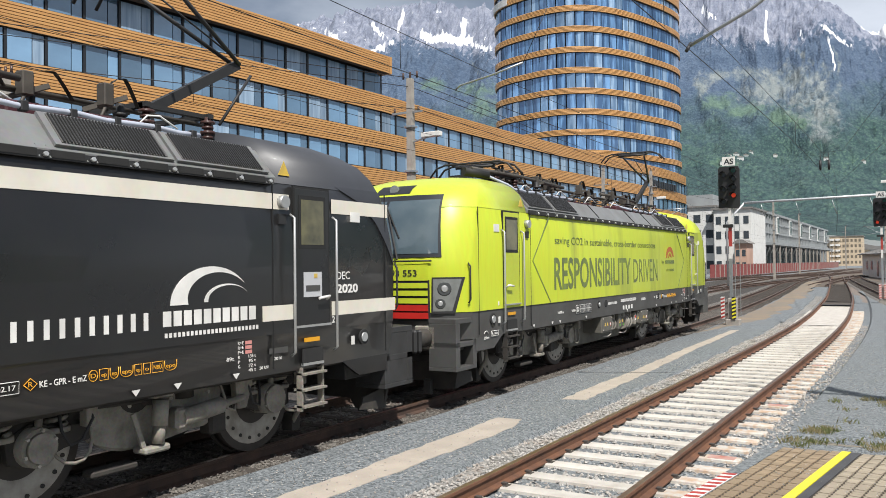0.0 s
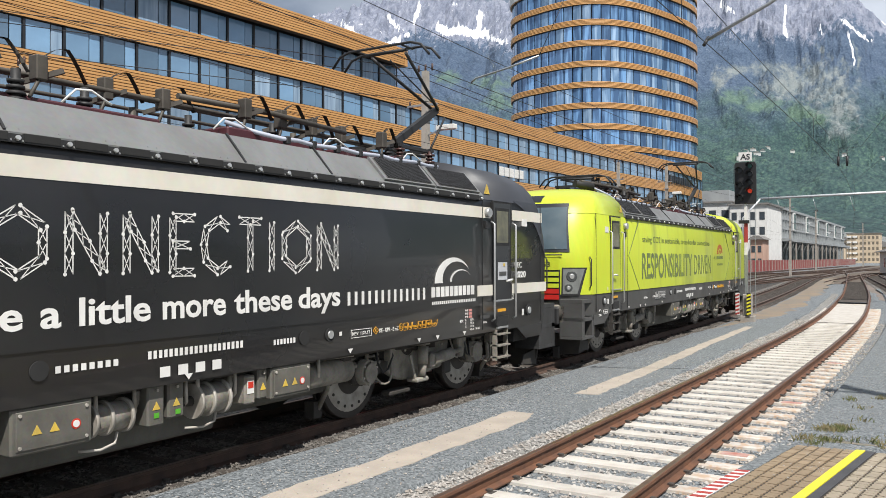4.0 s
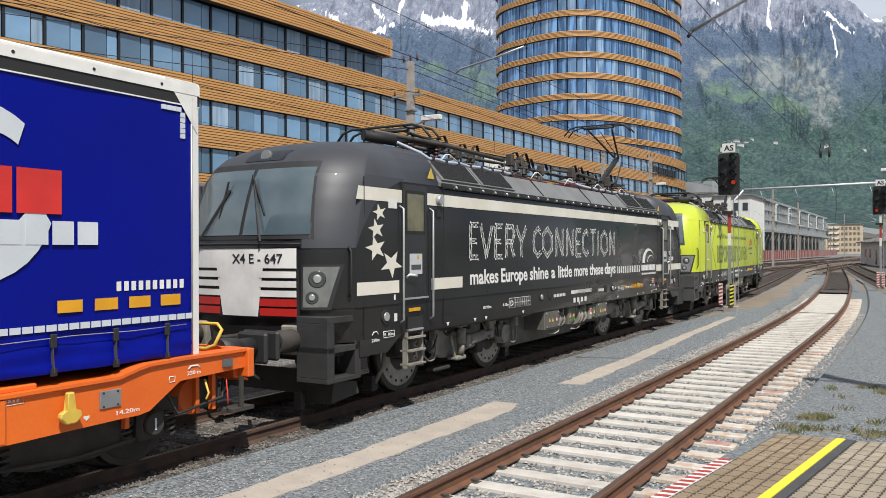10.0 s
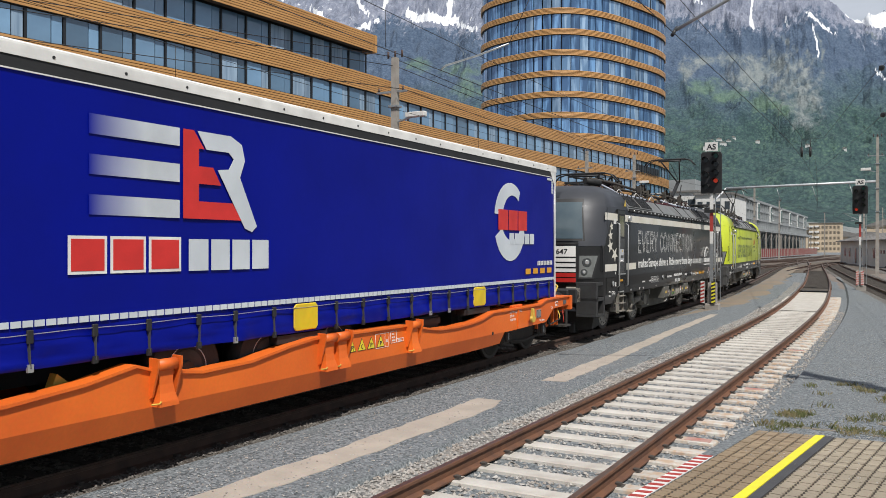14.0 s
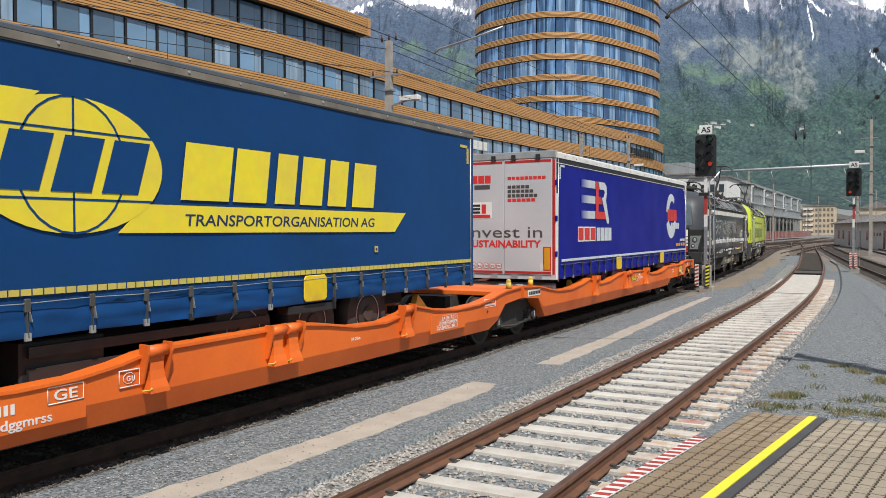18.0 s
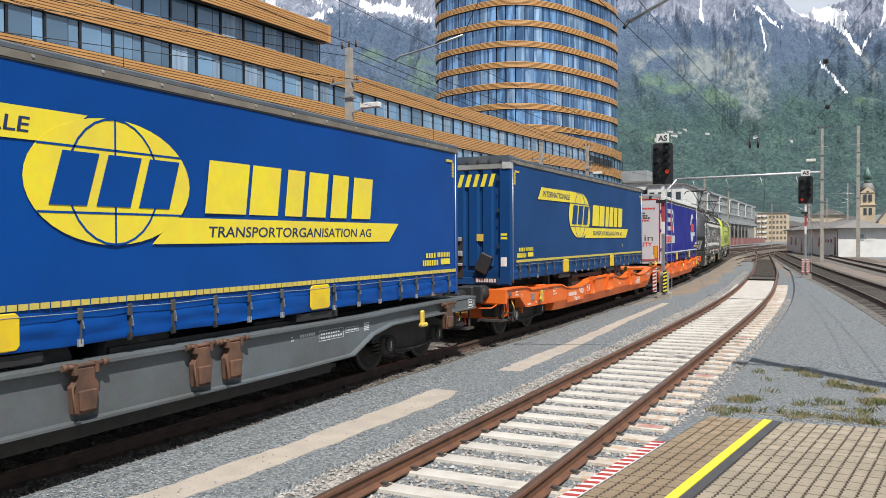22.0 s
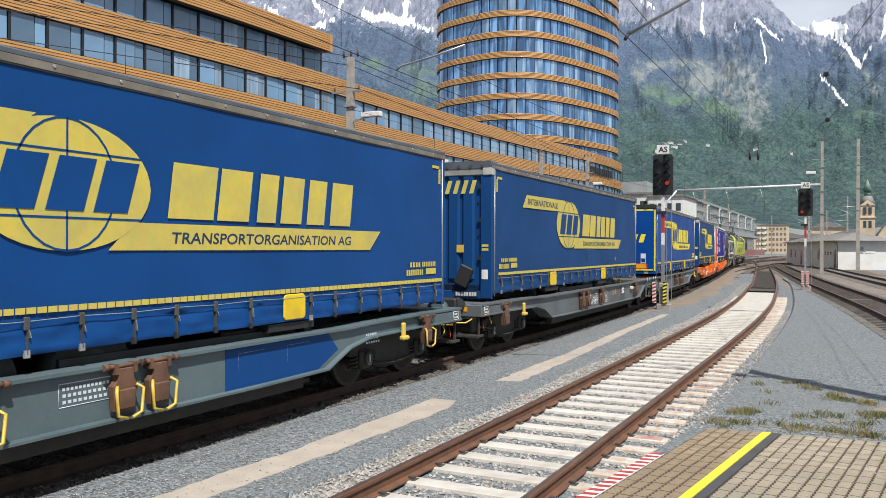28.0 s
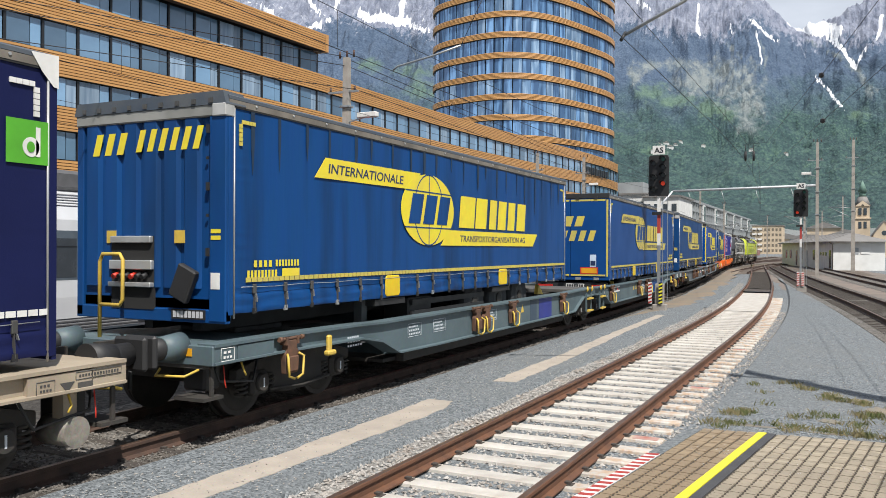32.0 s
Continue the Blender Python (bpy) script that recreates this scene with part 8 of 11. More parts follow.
def wagon_bogie(unit, yc):
    """A two-axle freight bogie: arched side frame, spring nests, axle covers and brake gear."""
    side = [(yc - 1.3, 0.52), (yc - 0.66, 0.50), (yc - 0.55, 0.30), (yc - 0.3, 0.24), (yc + 0.3, 0.24), (yc + 0.55, 0.30), (yc + 0.66, 0.50), (yc + 1.3, 0.52), (yc + 1.3, 0.66), (yc + 0.95, 0.74), (yc + 0.4, 0.78), (yc - 0.4, 0.78), (yc - 0.95, 0.74), (yc - 1.3, 0.66)]
    b = part("bogie_frame", prism(bmesh.new(), side, 0.97, 1.10), BOGIED, unit, "dark wagon bogie", bevel=0.012)
    part("bolster", B((-1.0, 1.0, yc - 0.25, yc + 0.25, 0.5, 0.8)), BOGIED, b, bevel=0.02)
    part("side_bearer", B((0.8, 1.16, yc - 0.16, yc + 0.16, 0.78, 0.88)), BOGIED, b, bevel=0.01)
    part("far_frame", B((-1.08, -0.95, yc - 1.3, yc + 1.3, 0.4, 0.7)), BOGIED, b)
    part("brake_beam", tube(bmesh.new(), [(1.14, yc - 0.7, 0.34), (1.16, yc, 0.30), (1.14, yc + 0.7, 0.34)], 0.022, n=6), BOGIED, b)
    for s in (-1, 1):
        ya = yc + 0.9 * s
        wheelset(unit, ya, 0.46, False)
        ab = part("axle_box", B((0.9, 1.17, ya - 0.17, ya + 0.17, 0.30, 0.60)), BOGIED, b, bevel=0.04)
        part("axle_cover", cyl(bmesh.new(), (1.16, ya, 0.46), (1.215, ya, 0.46), 0.125, 0.105, n=16), BOGIED, ab)
        part("white_mark", B((1.214, 1.219, ya - 0.012, ya + 0.012, 0.40, 0.52)), SILPR, ab)
        for dy in (-0.27, 0.27):
            bm = bmesh.new()
            tube(bm, [(1.06 + 0.075 * math.cos(q), ya + dy + 0.075 * math.sin(q), 0.30 + 0.24 * q / (8 * math.pi)) for q in np.linspace(0, 8 * math.pi, 33)], 0.019, n=5)
            part("spring", bm, BOGIED, b)
        part("brake_block", B((0.66, 0.84, yc + s * 0.36 - 0.05, yc + s * 0.36 + 0.05, 0.3, 0.6)), RUSTB, b)
        part("brake_hanger", bar(bmesh.new(), (0.95, yc + s * 0.36, 0.7), (0.95, yc + s * 0.30, 0.28), 0.04, 0.05), BOGIED, b)


def bracket(unit, y, m_body, handle=None, z=1.0):
    """A hinged container latch on the side beam: a pivot rod, a flared shield with a raised panel, a wire handle."""
    bm = prism(bmesh.new(), [(y - 0.10, z), (y - 0.09, z - 0.12), (y - 0.155, z - 0.17), (y - 0.125, z - 0.44), (y + 0.125, z - 0.44), (y + 0.155, z - 0.17), (y + 0.09, z - 0.12), (y + 0.10, z)], 1.37, 1.46)
    br = part("latch", bm, m_body, unit, "hinged steel latch", bevel=0.012)
    part("latch_panel", prism(bmesh.new(), [(y - 0.105, z - 0.21), (y - 0.09, z - 0.41), (y + 0.09, z - 0.41), (y + 0.105, z - 0.21)], 1.455, 1.495), m_body, br, bevel=0.012)
    pin = tube(bmesh.new(), [(1.44, y - 0.24, z + 0.02), (1.44, y + 0.24, z + 0.02)], 0.022, n=8)
    for e in (-1, 1):
        cyl(pin, (1.44, y + e * 0.20, z + 0.02), (1.44, y + e * 0.26, z + 0.02), 0.034, n=10)
        box(pin, 1.36, 1.47, y + e * 0.12 - 0.02, y + e * 0.12 + 0.02, z - 0.06, z + 0.045)
    part("latch_pin", pin, m_body, br)
    if handle:
        for e in (-1, 1):
            part("latch_handle", tube(bmesh.new(), [(1.47, y + e * 0.12, z - 0.18), (1.52, y + e * 0.17, z - 0.22), (1.52, y + e * 0.15, z - 0.46), (1.52, y + e * 0.03, z - 0.50)], 0.018, n=6), handle, br)
    else:
        part("latch_handle", tube(bmesh.new(), [(1.46, y - 0.13, z - 0.15), (1.50, y - 0.19, z - 0.17), (1.50, y - 0.17, z - 0.40), (1.49, y - 0.10, z - 0.43)], 0.010, n=6), m_body, br)


def orange_ear(unit, y, top, fins=(-1, 1)):
    """A folding container stop: a round cap over a waisted tongue, between two fins of the beam."""
    bm = bmesh.new()
    rings = [[(1.355, y - w, top + z), (x, y - w, top + z), (x, y + w, top + z), (1.355, y + w, top + z)] for z, w, x in ((-0.46, 0.125, 1.475), (-0.41, 0.118, 1.465), (-0.33, 0.098, 1.44), (-0.24, 0.086, 1.425), (-0.15, 0.092, 1.42), (-0.08, 0.108, 1.425))]
    for a, b in zip(rings, rings[1:]):
        for i in range(4):
            bm.faces.new([bm.verts.new(p) for p in (a[i], a[(i + 1) % 4], b[(i + 1) % 4], b[i])])
    bm.faces.new([bm.verts.new(p) for p in rings[0][::-1]])
    e = part("ear", bm, ORANGE, unit, "waisted orange container stop")
    part("ear_cap", cyl(bmesh.new(), (1.41, y - 0.125, top - 0.045), (1.41, y + 0.125, top - 0.045), 0.062, n=16), ORANGE, e)
    for f in fins:
        part("ear_fin", prism(bmesh.new(), [(1.355, top + 0.035), (1.485, top + 0.03), (1.485, top - 0.06), (1.40, top - 0.36), (1.355, top - 0.38)], y + f * 0.15 - 0.011, y + f * 0.15 + 0.011, "y"), ORANGE, e)
    part("ear_pin", tube(bmesh.new(), [(1.44, y - 0.20, top - 0.42), (1.46, y - 0.12, top - 0.425), (1.48, y - 0.115, top - 0.40)], 0.009, n=6), GOLD, e)


def wagon_half(kind, outer):
    """Half a wagon, 16 m long. outer = 1: its outer end points along +y; -1: along -y."""
    paint = {"orange": ORANGE, "grey": WGREY, "teal": WTEAL, "beige": BEIGE}[kind]
    label = {"orange": "orange pocket wagon with curved side beams", "grey": "dark grey pocket wagon with rusty latches", "teal": "blue-grey pocket wagon with yellow latches", "beige": "dusty beige pocket wagon"}[kind]
    unit = thing("pocket_wagon", label, "freight wagon", group="wagons of the train")
    Y = lambda v: outer * (8.1 - 0.963 * v)
    prof = [(Y(v), t, b) for v, t, b in (ORANGE_SIDE if kind == "orange" else GREY_SIDE)]
    for sx in (1, -1):
        part("side_beam", swept_side(prof, sx, kind != "orange"), paint, unit)
    def ybox(v0, v1):
        a, b = sorted((Y(v0), Y(v1)))
        return a, b
    if kind in ("grey", "teal"):
        part("lower_sill", B((1.12, 1.28, *ybox(5.0, 14.2), 0.29, 0.47)), BOGIED, unit, "dark lower sill", bevel=0.01)
    dm = paint if kind == "orange" else DECK
    part("end_deck", B((-1.2, 1.2, *ybox(0.05, 3.6), 0.95, 1.03), (-1.25, 1.25, *ybox(0.0, 0.12), 0.78, 1.05)), dm, unit, bevel=0.01)
    if kind != "orange":
        part("head_beam", B((-1.40, 1.415, *ybox(-0.02, 0.42), 0.825, 1.062)), paint, unit, bevel=0.012)
        part("end_panel", B((1.36, 1.418, *ybox(0.43, 1.15), 0.83, 1.03)), paint, unit)
        part("top_plate", prism(bmesh.new(), [(-1.2, Y(0.43)), (1.3, Y(0.43)), (1.3, Y(0.95)), (0.85, Y(1.35)), (-0.85, Y(1.35)), (-1.2, Y(0.95))][::outer], 1.03, 1.064, "z"), paint, unit, "worn painted end plate")
        if kind == "beige":
            note(unit, 1.4195, *ybox(0.06, 0.62), 0.95, 1.02, SKIRTG, 1, True, 14)
            note(unit, 1.4195, *ybox(0.86, 1.06), 0.86, 0.98, SKIRTG, 2, True, 4)
            plate(unit, "triangle_mark", [(Y(0.72) - 0.08, 0.94), (Y(0.72) + 0.08, 0.94), (Y(0.72), 0.84)], 1.4195, SKIRTG)
            plate(unit, "dark_plate", rect(*ybox(0.42, 0.6), 0.85, 0.92), 1.4195, DECK)
            part("end_drum", cyl(bmesh.new(), (0.9, Y(0.5), 0.42), (1.3, Y(0.5), 0.42), 0.15, n=18), BOGIE, unit)
            part("drum_hanger", B((1.05, 1.2, *ybox(0.42, 0.58), 0.5, 0.83)), BEIGE, unit)
        else:
            note(unit, 1.4195, *ybox(0.12, 0.36), 0.87, 1.02, BRIGHT, 2, True, 3)
        part("amber_reflector", B((0.95, 1.1, *ybox(-0.03, -0.02), 0.93, 1.02)), AMBER, unit)
    else:
        part("head_beam", B((-1.40, 1.42, *ybox(-0.03, 0.07), 0.80, 1.118)), paint, unit, bevel=0.01)
        part("air_tank", cyl(bmesh.new(), (-0.2, Y(0.5), 0.62), (1.0, Y(0.5), 0.62), 0.2, n=20), paint, unit)
        for v in (0.38, 0.62, 1.55):
            part("tank_strap", B((1.16, 1.22, *ybox(v, v + 0.05), 0.48, 0.9)), paint, unit)
    part("brake_valve", B((0.75, 1.1, *ybox(0.2, 0.5), 0.48, 0.82)), MATTED, unit, bevel=0.03)
    part("brake_rod", tube(bmesh.new(), [(1.2, Y(0.25), 0.8), (1.24, Y(0.3), 0.6), (1.24, Y(0.95), 0.52), (1.2, Y(1.1), 0.82)], 0.016, n=6), MATTED, unit)
    part("valve_handle", tube(bmesh.new(), [(1.3, Y(0.62), 0.84), (1.36, Y(0.62), 0.7), (1.36, Y(0.66), 0.64)], 0.012, n=6), GOLD, unit)
    part("red_tag", tube(bmesh.new(), [(1.3, Y(0.3), 0.84), (1.33, Y(0.3), 0.58), (1.34, Y(0.31), 0.53)], 0.007, n=6), SIGNRED, unit)
    part("joint_deck", B((-1.2, 1.2, *ybox(15.9, 16.85), 0.95, 1.04)), dm, unit, bevel=0.01)
    part("centre_sill", B((-0.35, 0.35, *ybox(0.1, 4.6), 0.62, 0.95)), BOGIED, unit)
    part("centre_sill", B((-0.35, 0.35, *ybox(15.4, 16.9), 0.6, 0.95)), BOGIED, unit)
    part("pocket_floor", B((-1.1, 1.1, *ybox(4.6, 15.4), 0.3, 0.36)), BOGIED, unit)
    for v in (5.2, 8.0, 11.0, 14.6):
        part("cross_beam", B((-1.12, 1.12, *ybox(v, v + 0.25), 0.34, 0.62)), paint, unit)
    part("hitch", B((-0.5, 0.5, *ybox(1.5, 2.6), 1.03, 1.12), (-0.2, 0.2, *ybox(1.8, 2.3), 1.12, 1.24)), BLACKM, unit, bevel=0.02)
    part("deck_slot", B((-0.9, 0.9, *ybox(0.6, 1.1), 1.03, 1.037), (0.55, 0.95, *ybox(2.7, 3.3), 1.03, 1.037), (-0.95, -0.55, *ybox(2.7, 3.3), 1.03, 1.037)), INSHADE, unit)
    wagon_bogie(unit, Y(2.15))
    if outer > 0:
        wagon_bogie(unit, Y(16.8))
    for sx in (-1, 1):
        bf = part("buffer", cyl(bmesh.new(), (sx * 0.875, Y(0.0), 1.03), (sx * 0.875, Y(-0.55), 1.03), 0.13, n=16), BLACKM, unit, "black buffer")
        part("buffer_head", B((sx * 0.875 - 0.24, sx * 0.875 + 0.24, *ybox(-0.64, -0.56), 0.84, 1.22)), BLACKM, bf, bevel=0.03)
        part("buffer_collar", cyl(bmesh.new(), (sx * 0.875, Y(0.02), 1.03), (sx * 0.875, Y(-0.32), 1.03), 0.175, 0.14, n=20), WTEAL if kind == "teal" else BLACKM, bf)
    part("draw_hook", B((-0.05, 0.05, *ybox(-0.45, 0.0), 0.96, 1.08)), BOGIED, unit)
    for x in (-0.4, 0.4):
        part("brake_hose", tube(bmesh.new(), [(x, Y(0.0), 0.9), (x, Y(-0.3), 0.8), (x + 0.1, Y(-0.4), 0.55)], 0.028, n=7), RUBBER, unit)
    hm = ORANGE if kind == "orange" else GOLD
    part("coupler_handle", tube(bmesh.new(), [(0.6, Y(-0.02), 0.75), (0.7, Y(-0.2), 0.7), (1.15, Y(-0.2), 0.72), (1.2, Y(-0.02), 0.78)], 0.016, n=6), hm, unit)
    part("step_board", B((0.9, 1.35, *ybox(-0.1, 0.25), 0.42, 0.46), (1.3, 1.33, *ybox(0.05, 0.1), 0.44, 0.8)), BOGIED, unit)
    # side marks
    if kind == "orange":
        for v, fins in ((7.12, (-1, 1)), (9.04, (outer,)), (9.34, (-outer,)), (12.15, (-1, 1))):
            orange_ear(unit, Y(v), 1.06, fins)
        pl = part("grey_plate", B((1.36, 1.374, *ybox(1.77, 2.01), 0.75, 0.915)), STEEL, unit, "bolted grey metal plate", bevel=0.004)
        for v in (1.81, 1.97):
            for z in (0.77, 0.895):
                part("plate_bolt", cyl(bmesh.new(), (1.374, Y(v), z), (1.382, Y(v), z), 0.01, n=6), BLACKM, pl)
        part("small_vent", B((1.36, 1.385, *ybox(0.28, 0.42), 0.95, 1.03)), WGREY, unit)
        part("web_rib", B((1.36, 1.385, *ybox(2.95, 3.0), 0.62, 0.98)), ORANGE, unit)
        if outer > 0:
            for k, c in enumerate((-0.32, -0.08, 0.15, 0.39)):
                w = plate(unit, "warning_triangle", [(c - 0.1, 0.765), (c + 0.1, 0.765), (c, 0.94)], 1.362, BLACKM)
                plate(w, "triangle_field", [(c - 0.085, 0.773), (c + 0.085, 0.773), (c, 0.923)], 1.3665, TYEL, thick=0.002)
                fit_text(w, ("(P)", "C", "P", "P")[k], BLACKM, on_side(1.3695, c - (0.045 if k == 0 else 0.025), 0.79), 0.09 if k == 0 else 0.05, 0.065, bold=0.01)
            fr = part("data_frame", tube(bmesh.new(), [(1.361, 0.265, 0.75), (1.361, 0.61, 0.75), (1.361, 0.61, 0.955), (1.361, 0.265, 0.955), (1.361, 0.265, 0.75)], 0.004, n=4), BRIGHT, unit)
            plate(fr, "frame_line", rect(0.505, 0.512, 0.75, 0.955), 1.361, BRIGHT, thick=0.002)
            fit_text(fr, "e", BRIGHT, on_side(1.361, 0.535, 0.82), 0.05, 0.06)
            note(unit, 1.361, 0.66, 0.82, 0.79, 0.96, BRIGHT, 3, True, 3)
            note(unit, 1.361, 0.83, 1.01, 0.79, 0.84, BRIGHT, 2, True, 6)
            part("drain_hole", cyl(bmesh.new(), (1.30, 4.11, 0.62), (1.364, 4.11, 0.62), 0.035, n=14), INSHADE, unit)
        c = Y(0.83)
        fit_text(unit, "250 m", BRIGHT, on_side(1.362, c - 0.09, 0.925), 0.18, 0.042, bold=0.01)
        part("curve_mark", tube(bmesh.new(), [(1.362, c - 0.08, 0.985), (1.362, c - 0.045, 1.015), (1.362, c + 0.045, 1.015), (1.362, c + 0.08, 0.985)], 0.009, n=5), BRIGHT, unit)
        c = Y(1.13)
        part("gauge_mark", tube(bmesh.new(), [(1.362, c - 0.035, 0.885), (1.362, c + 0.035, 0.885), (1.362, c + 0.035, 0.94), (1.362, c - 0.035, 0.94), (1.362, c - 0.035, 0.885)], 0.005, n=4), BRIGHT, unit)
        c = Y(2.15)
        plate(unit, "earth_mark", [(c - 0.03, 0.70), (c, 0.67), (c + 0.03, 0.70), (c + 0.03, 0.715), (c - 0.03, 0.715)], 1.361, BRIGHT)
        note(unit, 1.361, Y(2.92) - 0.14, Y(2.92) + 0.14, 0.93, 1.0, BRIGHT, 1, True, 6)
        ya = ybox(2.75, 4.1)[0]
        for k, (word, w) in enumerate((("36 000 kg", 0.3), ("22.8t", 0.2), ("23.8 kN", 0.26))):
            fit_text(unit, word, BRIGHT, on_side(1.361, ya + 0.72, 0.93 - 0.075 * k), w, 0.045)
        fit_text(unit, "14.20m", BRIGHT, on_side(1.361, Y(1.68) - 0.13, 0.665), 0.26, 0.042, bold=0.01)
        if outer < 0:
            # number plate of the wagon, type and gauge signs, length, load table
            pl = plate(unit, "number_plate", rect(-3.55, -2.03, 0.50, 0.86), 1.358, ORANGE, "raised orange plate with the wagon's marks", thick=0.012)
            bars_text(pl, 1.3725, -3.45, -2.72, 0.66, 0.75, BRIGHT, 12)
            fit_text(pl, "Sdggmrss", BRIGHT, on_side(1.3735, -2.93, 0.535), 0.55, 0.09, bold=0.012)
            for y0, y1, z0, z1, word, h in ((-2.42, -2.06, 0.68, 0.83, "GE", 0.10), (-1.66, -1.42, 0.70, 0.86, "G1", 0.05)):
                fr = part("data_frame", tube(bmesh.new(), [(1.373, y0, z0), (1.373, y1, z0), (1.373, y1, z1), (1.373, y0, z1), (1.373, y0, z0)], 0.007, n=4), BRIGHT, pl if word == "GE" else unit)
                w = 0.24 if word == "GE" else 0.07
                fit_text(fr, word, BRIGHT, on_side(1.3745, 0.5 * (y0 + y1 - w), 0.5 * (z0 + z1 - h)), w, h, bold=0.012)
            part("octagon", tube(bmesh.new(), [(1.366, -1.54 + 0.07 * math.cos(math.pi * (k + 0.5) / 4), 0.78 + 0.055 * math.sin(math.pi * (k + 0.5) / 4)) for k in range(9)], 0.004, n=4), BRIGHT, unit)
            fit_text(unit, "34.20m", BRIGHT, on_side(1.361, 2.20, 0.695), 0.22, 0.045)
            note(unit, 1.361, 6.38, 6.86, 0.80, 0.95, BRIGHT, 2, True, 9)
            part("round_mark", cyl(bmesh.new(), (1.355, 6.52, 0.72), (1.364, 6.52, 0.72), 0.03, n=14), BLACKM, unit)
            ta, tb = 4.39, 5.60
            tab = plate(unit, "load_table", rect(ta, tb, 0.54, 0.83), 1.358, ORANGE, "raised orange plate with a white load table", thick=0.012)
            for r in range(4):
                plate(tab, "table_line", rect(ta + (0.39, 0.28, 0.21, 0.21)[r], ta + 0.912, 0.800 - 0.075 * r, 0.804 - 0.075 * r), 1.3715, BRIGHT, thick=0.004)
            for c in range(5):
                plate(tab, "table_line", rect(ta + 0.39 + 0.13 * c, ta + 0.394 + 0.13 * c, 0.575, 0.802), 1.3715, BRIGHT, thick=0.004)
            for y, z in ((0.28, 0.65), (0.21, 0.575)):
                plate(tab, "table_line", rect(ta + y, ta + y + 0.004, z, z + 0.076), 1.3715, BRIGHT, thick=0.004)
            for c in range(4):
                fit_text(tab, "ABCD"[c], BRIGHT, on_side(1.3745, ta + 0.43 + 0.13 * c, 0.738), 0.055, 0.05, bold=0.008)
                fit_text(tab, ("60", "72", "84", "99")[c], BRIGHT, on_side(1.3745, ta + 0.405 + 0.13 * c, 0.663), 0.10, 0.05, bold=0.008)
                if c != 2:
                    fit_text(tab, ("60", "72", "", "84")[c], BRIGHT, on_side(1.3745, ta + 0.405 + 0.13 * (c if c < 2 else 2.4), 0.588), 0.10, 0.05, bold=0.008)
            fit_text(tab, "S", BRIGHT, on_side(1.3745, ta + 0.31, 0.663), 0.05, 0.05, bold=0.008)
            fit_text(tab, "SS", BRIGHT, on_side(1.3745, ta + 0.25, 0.588), 0.11, 0.05, bold=0.008)
        part("deck_block", B((0.9, 1.3, *ybox(2.6, 3.1), 1.02, 1.07)), ORANGE, unit, bevel=0.01)
        kn = part("lifting_cap", cyl(bmesh.new(), (1.3, Y(16.3), 1.08), (1.3, Y(16.3), 1.2), 0.06, 0.05, n=12), GOLD, unit)
        knob = bmesh.new()
        ball(knob, (1.3, Y(16.3), 1.22), 0.055)
        part("cap_knob", knob, GOLD, kn)
        hy = Y(2.37)
        part("rope_hook", prism(bmesh.new(), [(hy - 0.035, 0.97), (hy + 0.035, 0.97), (hy + 0.03, 0.80), (hy + 0.10, 0.80), (hy + 0.11, 0.75), (hy + 0.05, 0.69), (hy - 0.05, 0.69), (hy - 0.11, 0.75), (hy - 0.10, 0.80), (hy - 0.03, 0.80)], 1.40, 1.46), GOLD, unit, "yellow rope hook", bevel=0.012)
        if outer > 0:
            p = plate(unit, "name_board", rect(*ybox(15.9, 16.6), 0.87, 1.0), 1.362, BRIGHT)
            for k in range(7):
                plate(p, "emblem_block", rect(ybox(15.9, 16.6)[0] + 0.05 + 0.09 * k, ybox(15.9, 16.6)[0] + 0.115 + 0.09 * k, 0.9, 0.965), 1.367, BLACKM)
    else:
        lm, hd = (RUSTB, None) if kind != "teal" else (RUSTB, GOLD)
        for v in (1.5, 7.89, 8.37, 9.95, 14.65 if outer > 0 else 13.74) if kind == "teal" else (1.3, 7.36, 7.9, 9.54, 14.2):
            if kind != "beige" or v > 2:
                bracket(unit, Y(v), lm, hd)
        if kind == "grey" and outer > 0:
            note(unit, 1.361, 2.20, 2.32, 0.83, 0.94, SILPR, 2, False, 2)
            bars_text(unit, 1.361, 2.42, 2.78, 0.88, 0.92, SILPR, 7)
            note(unit, 1.361, 2.87, 3.48, 0.78, 0.92, SILPR, 2, True, 9)
            note(unit, 1.361, 3.53, 3.90, 0.83, 0.90, SILPR, 1, True, 8)
            for k in range(5):
                plate(unit, "white_stripe", rect(4.05, 4.20, 0.81 + 0.026 * k, 0.826 + 0.026 * k), 1.361, SILPR)
        elif kind == "grey":
            def framed(y0, y1, z0, z1, m=BRIGHT):
                return part("data_frame", tube(bmesh.new(), [(1.362, y0, z0), (1.362, y1, z0), (1.362, y1, z1), (1.362, y0, z1), (1.362, y0, z0)], 0.004, n=4), m, unit)
            fit_text(framed(-0.19, 0.07, 0.82, 0.895), "34 570kg", BRIGHT, on_side(1.361, -0.17, 0.83), 0.22, 0.05)
            fit_text(unit, "20.0t", BRIGHT, on_side(1.361, -0.13, 0.745), 0.16, 0.05)
            red = plate(unit, "brake_field", rect(-0.20, 0.08, 0.62, 0.71), 1.361, REDPR)
            plate(red, "field_inner", rect(-0.19, 0.07, 0.63, 0.70), 1.3655, MAROON, thick=0.002)
            fit_text(red, "23 kN", BRIGHT, on_side(1.369, -0.15, 0.64), 0.19, 0.05)
            fr = framed(0.12, 0.81, 0.58, 0.645)
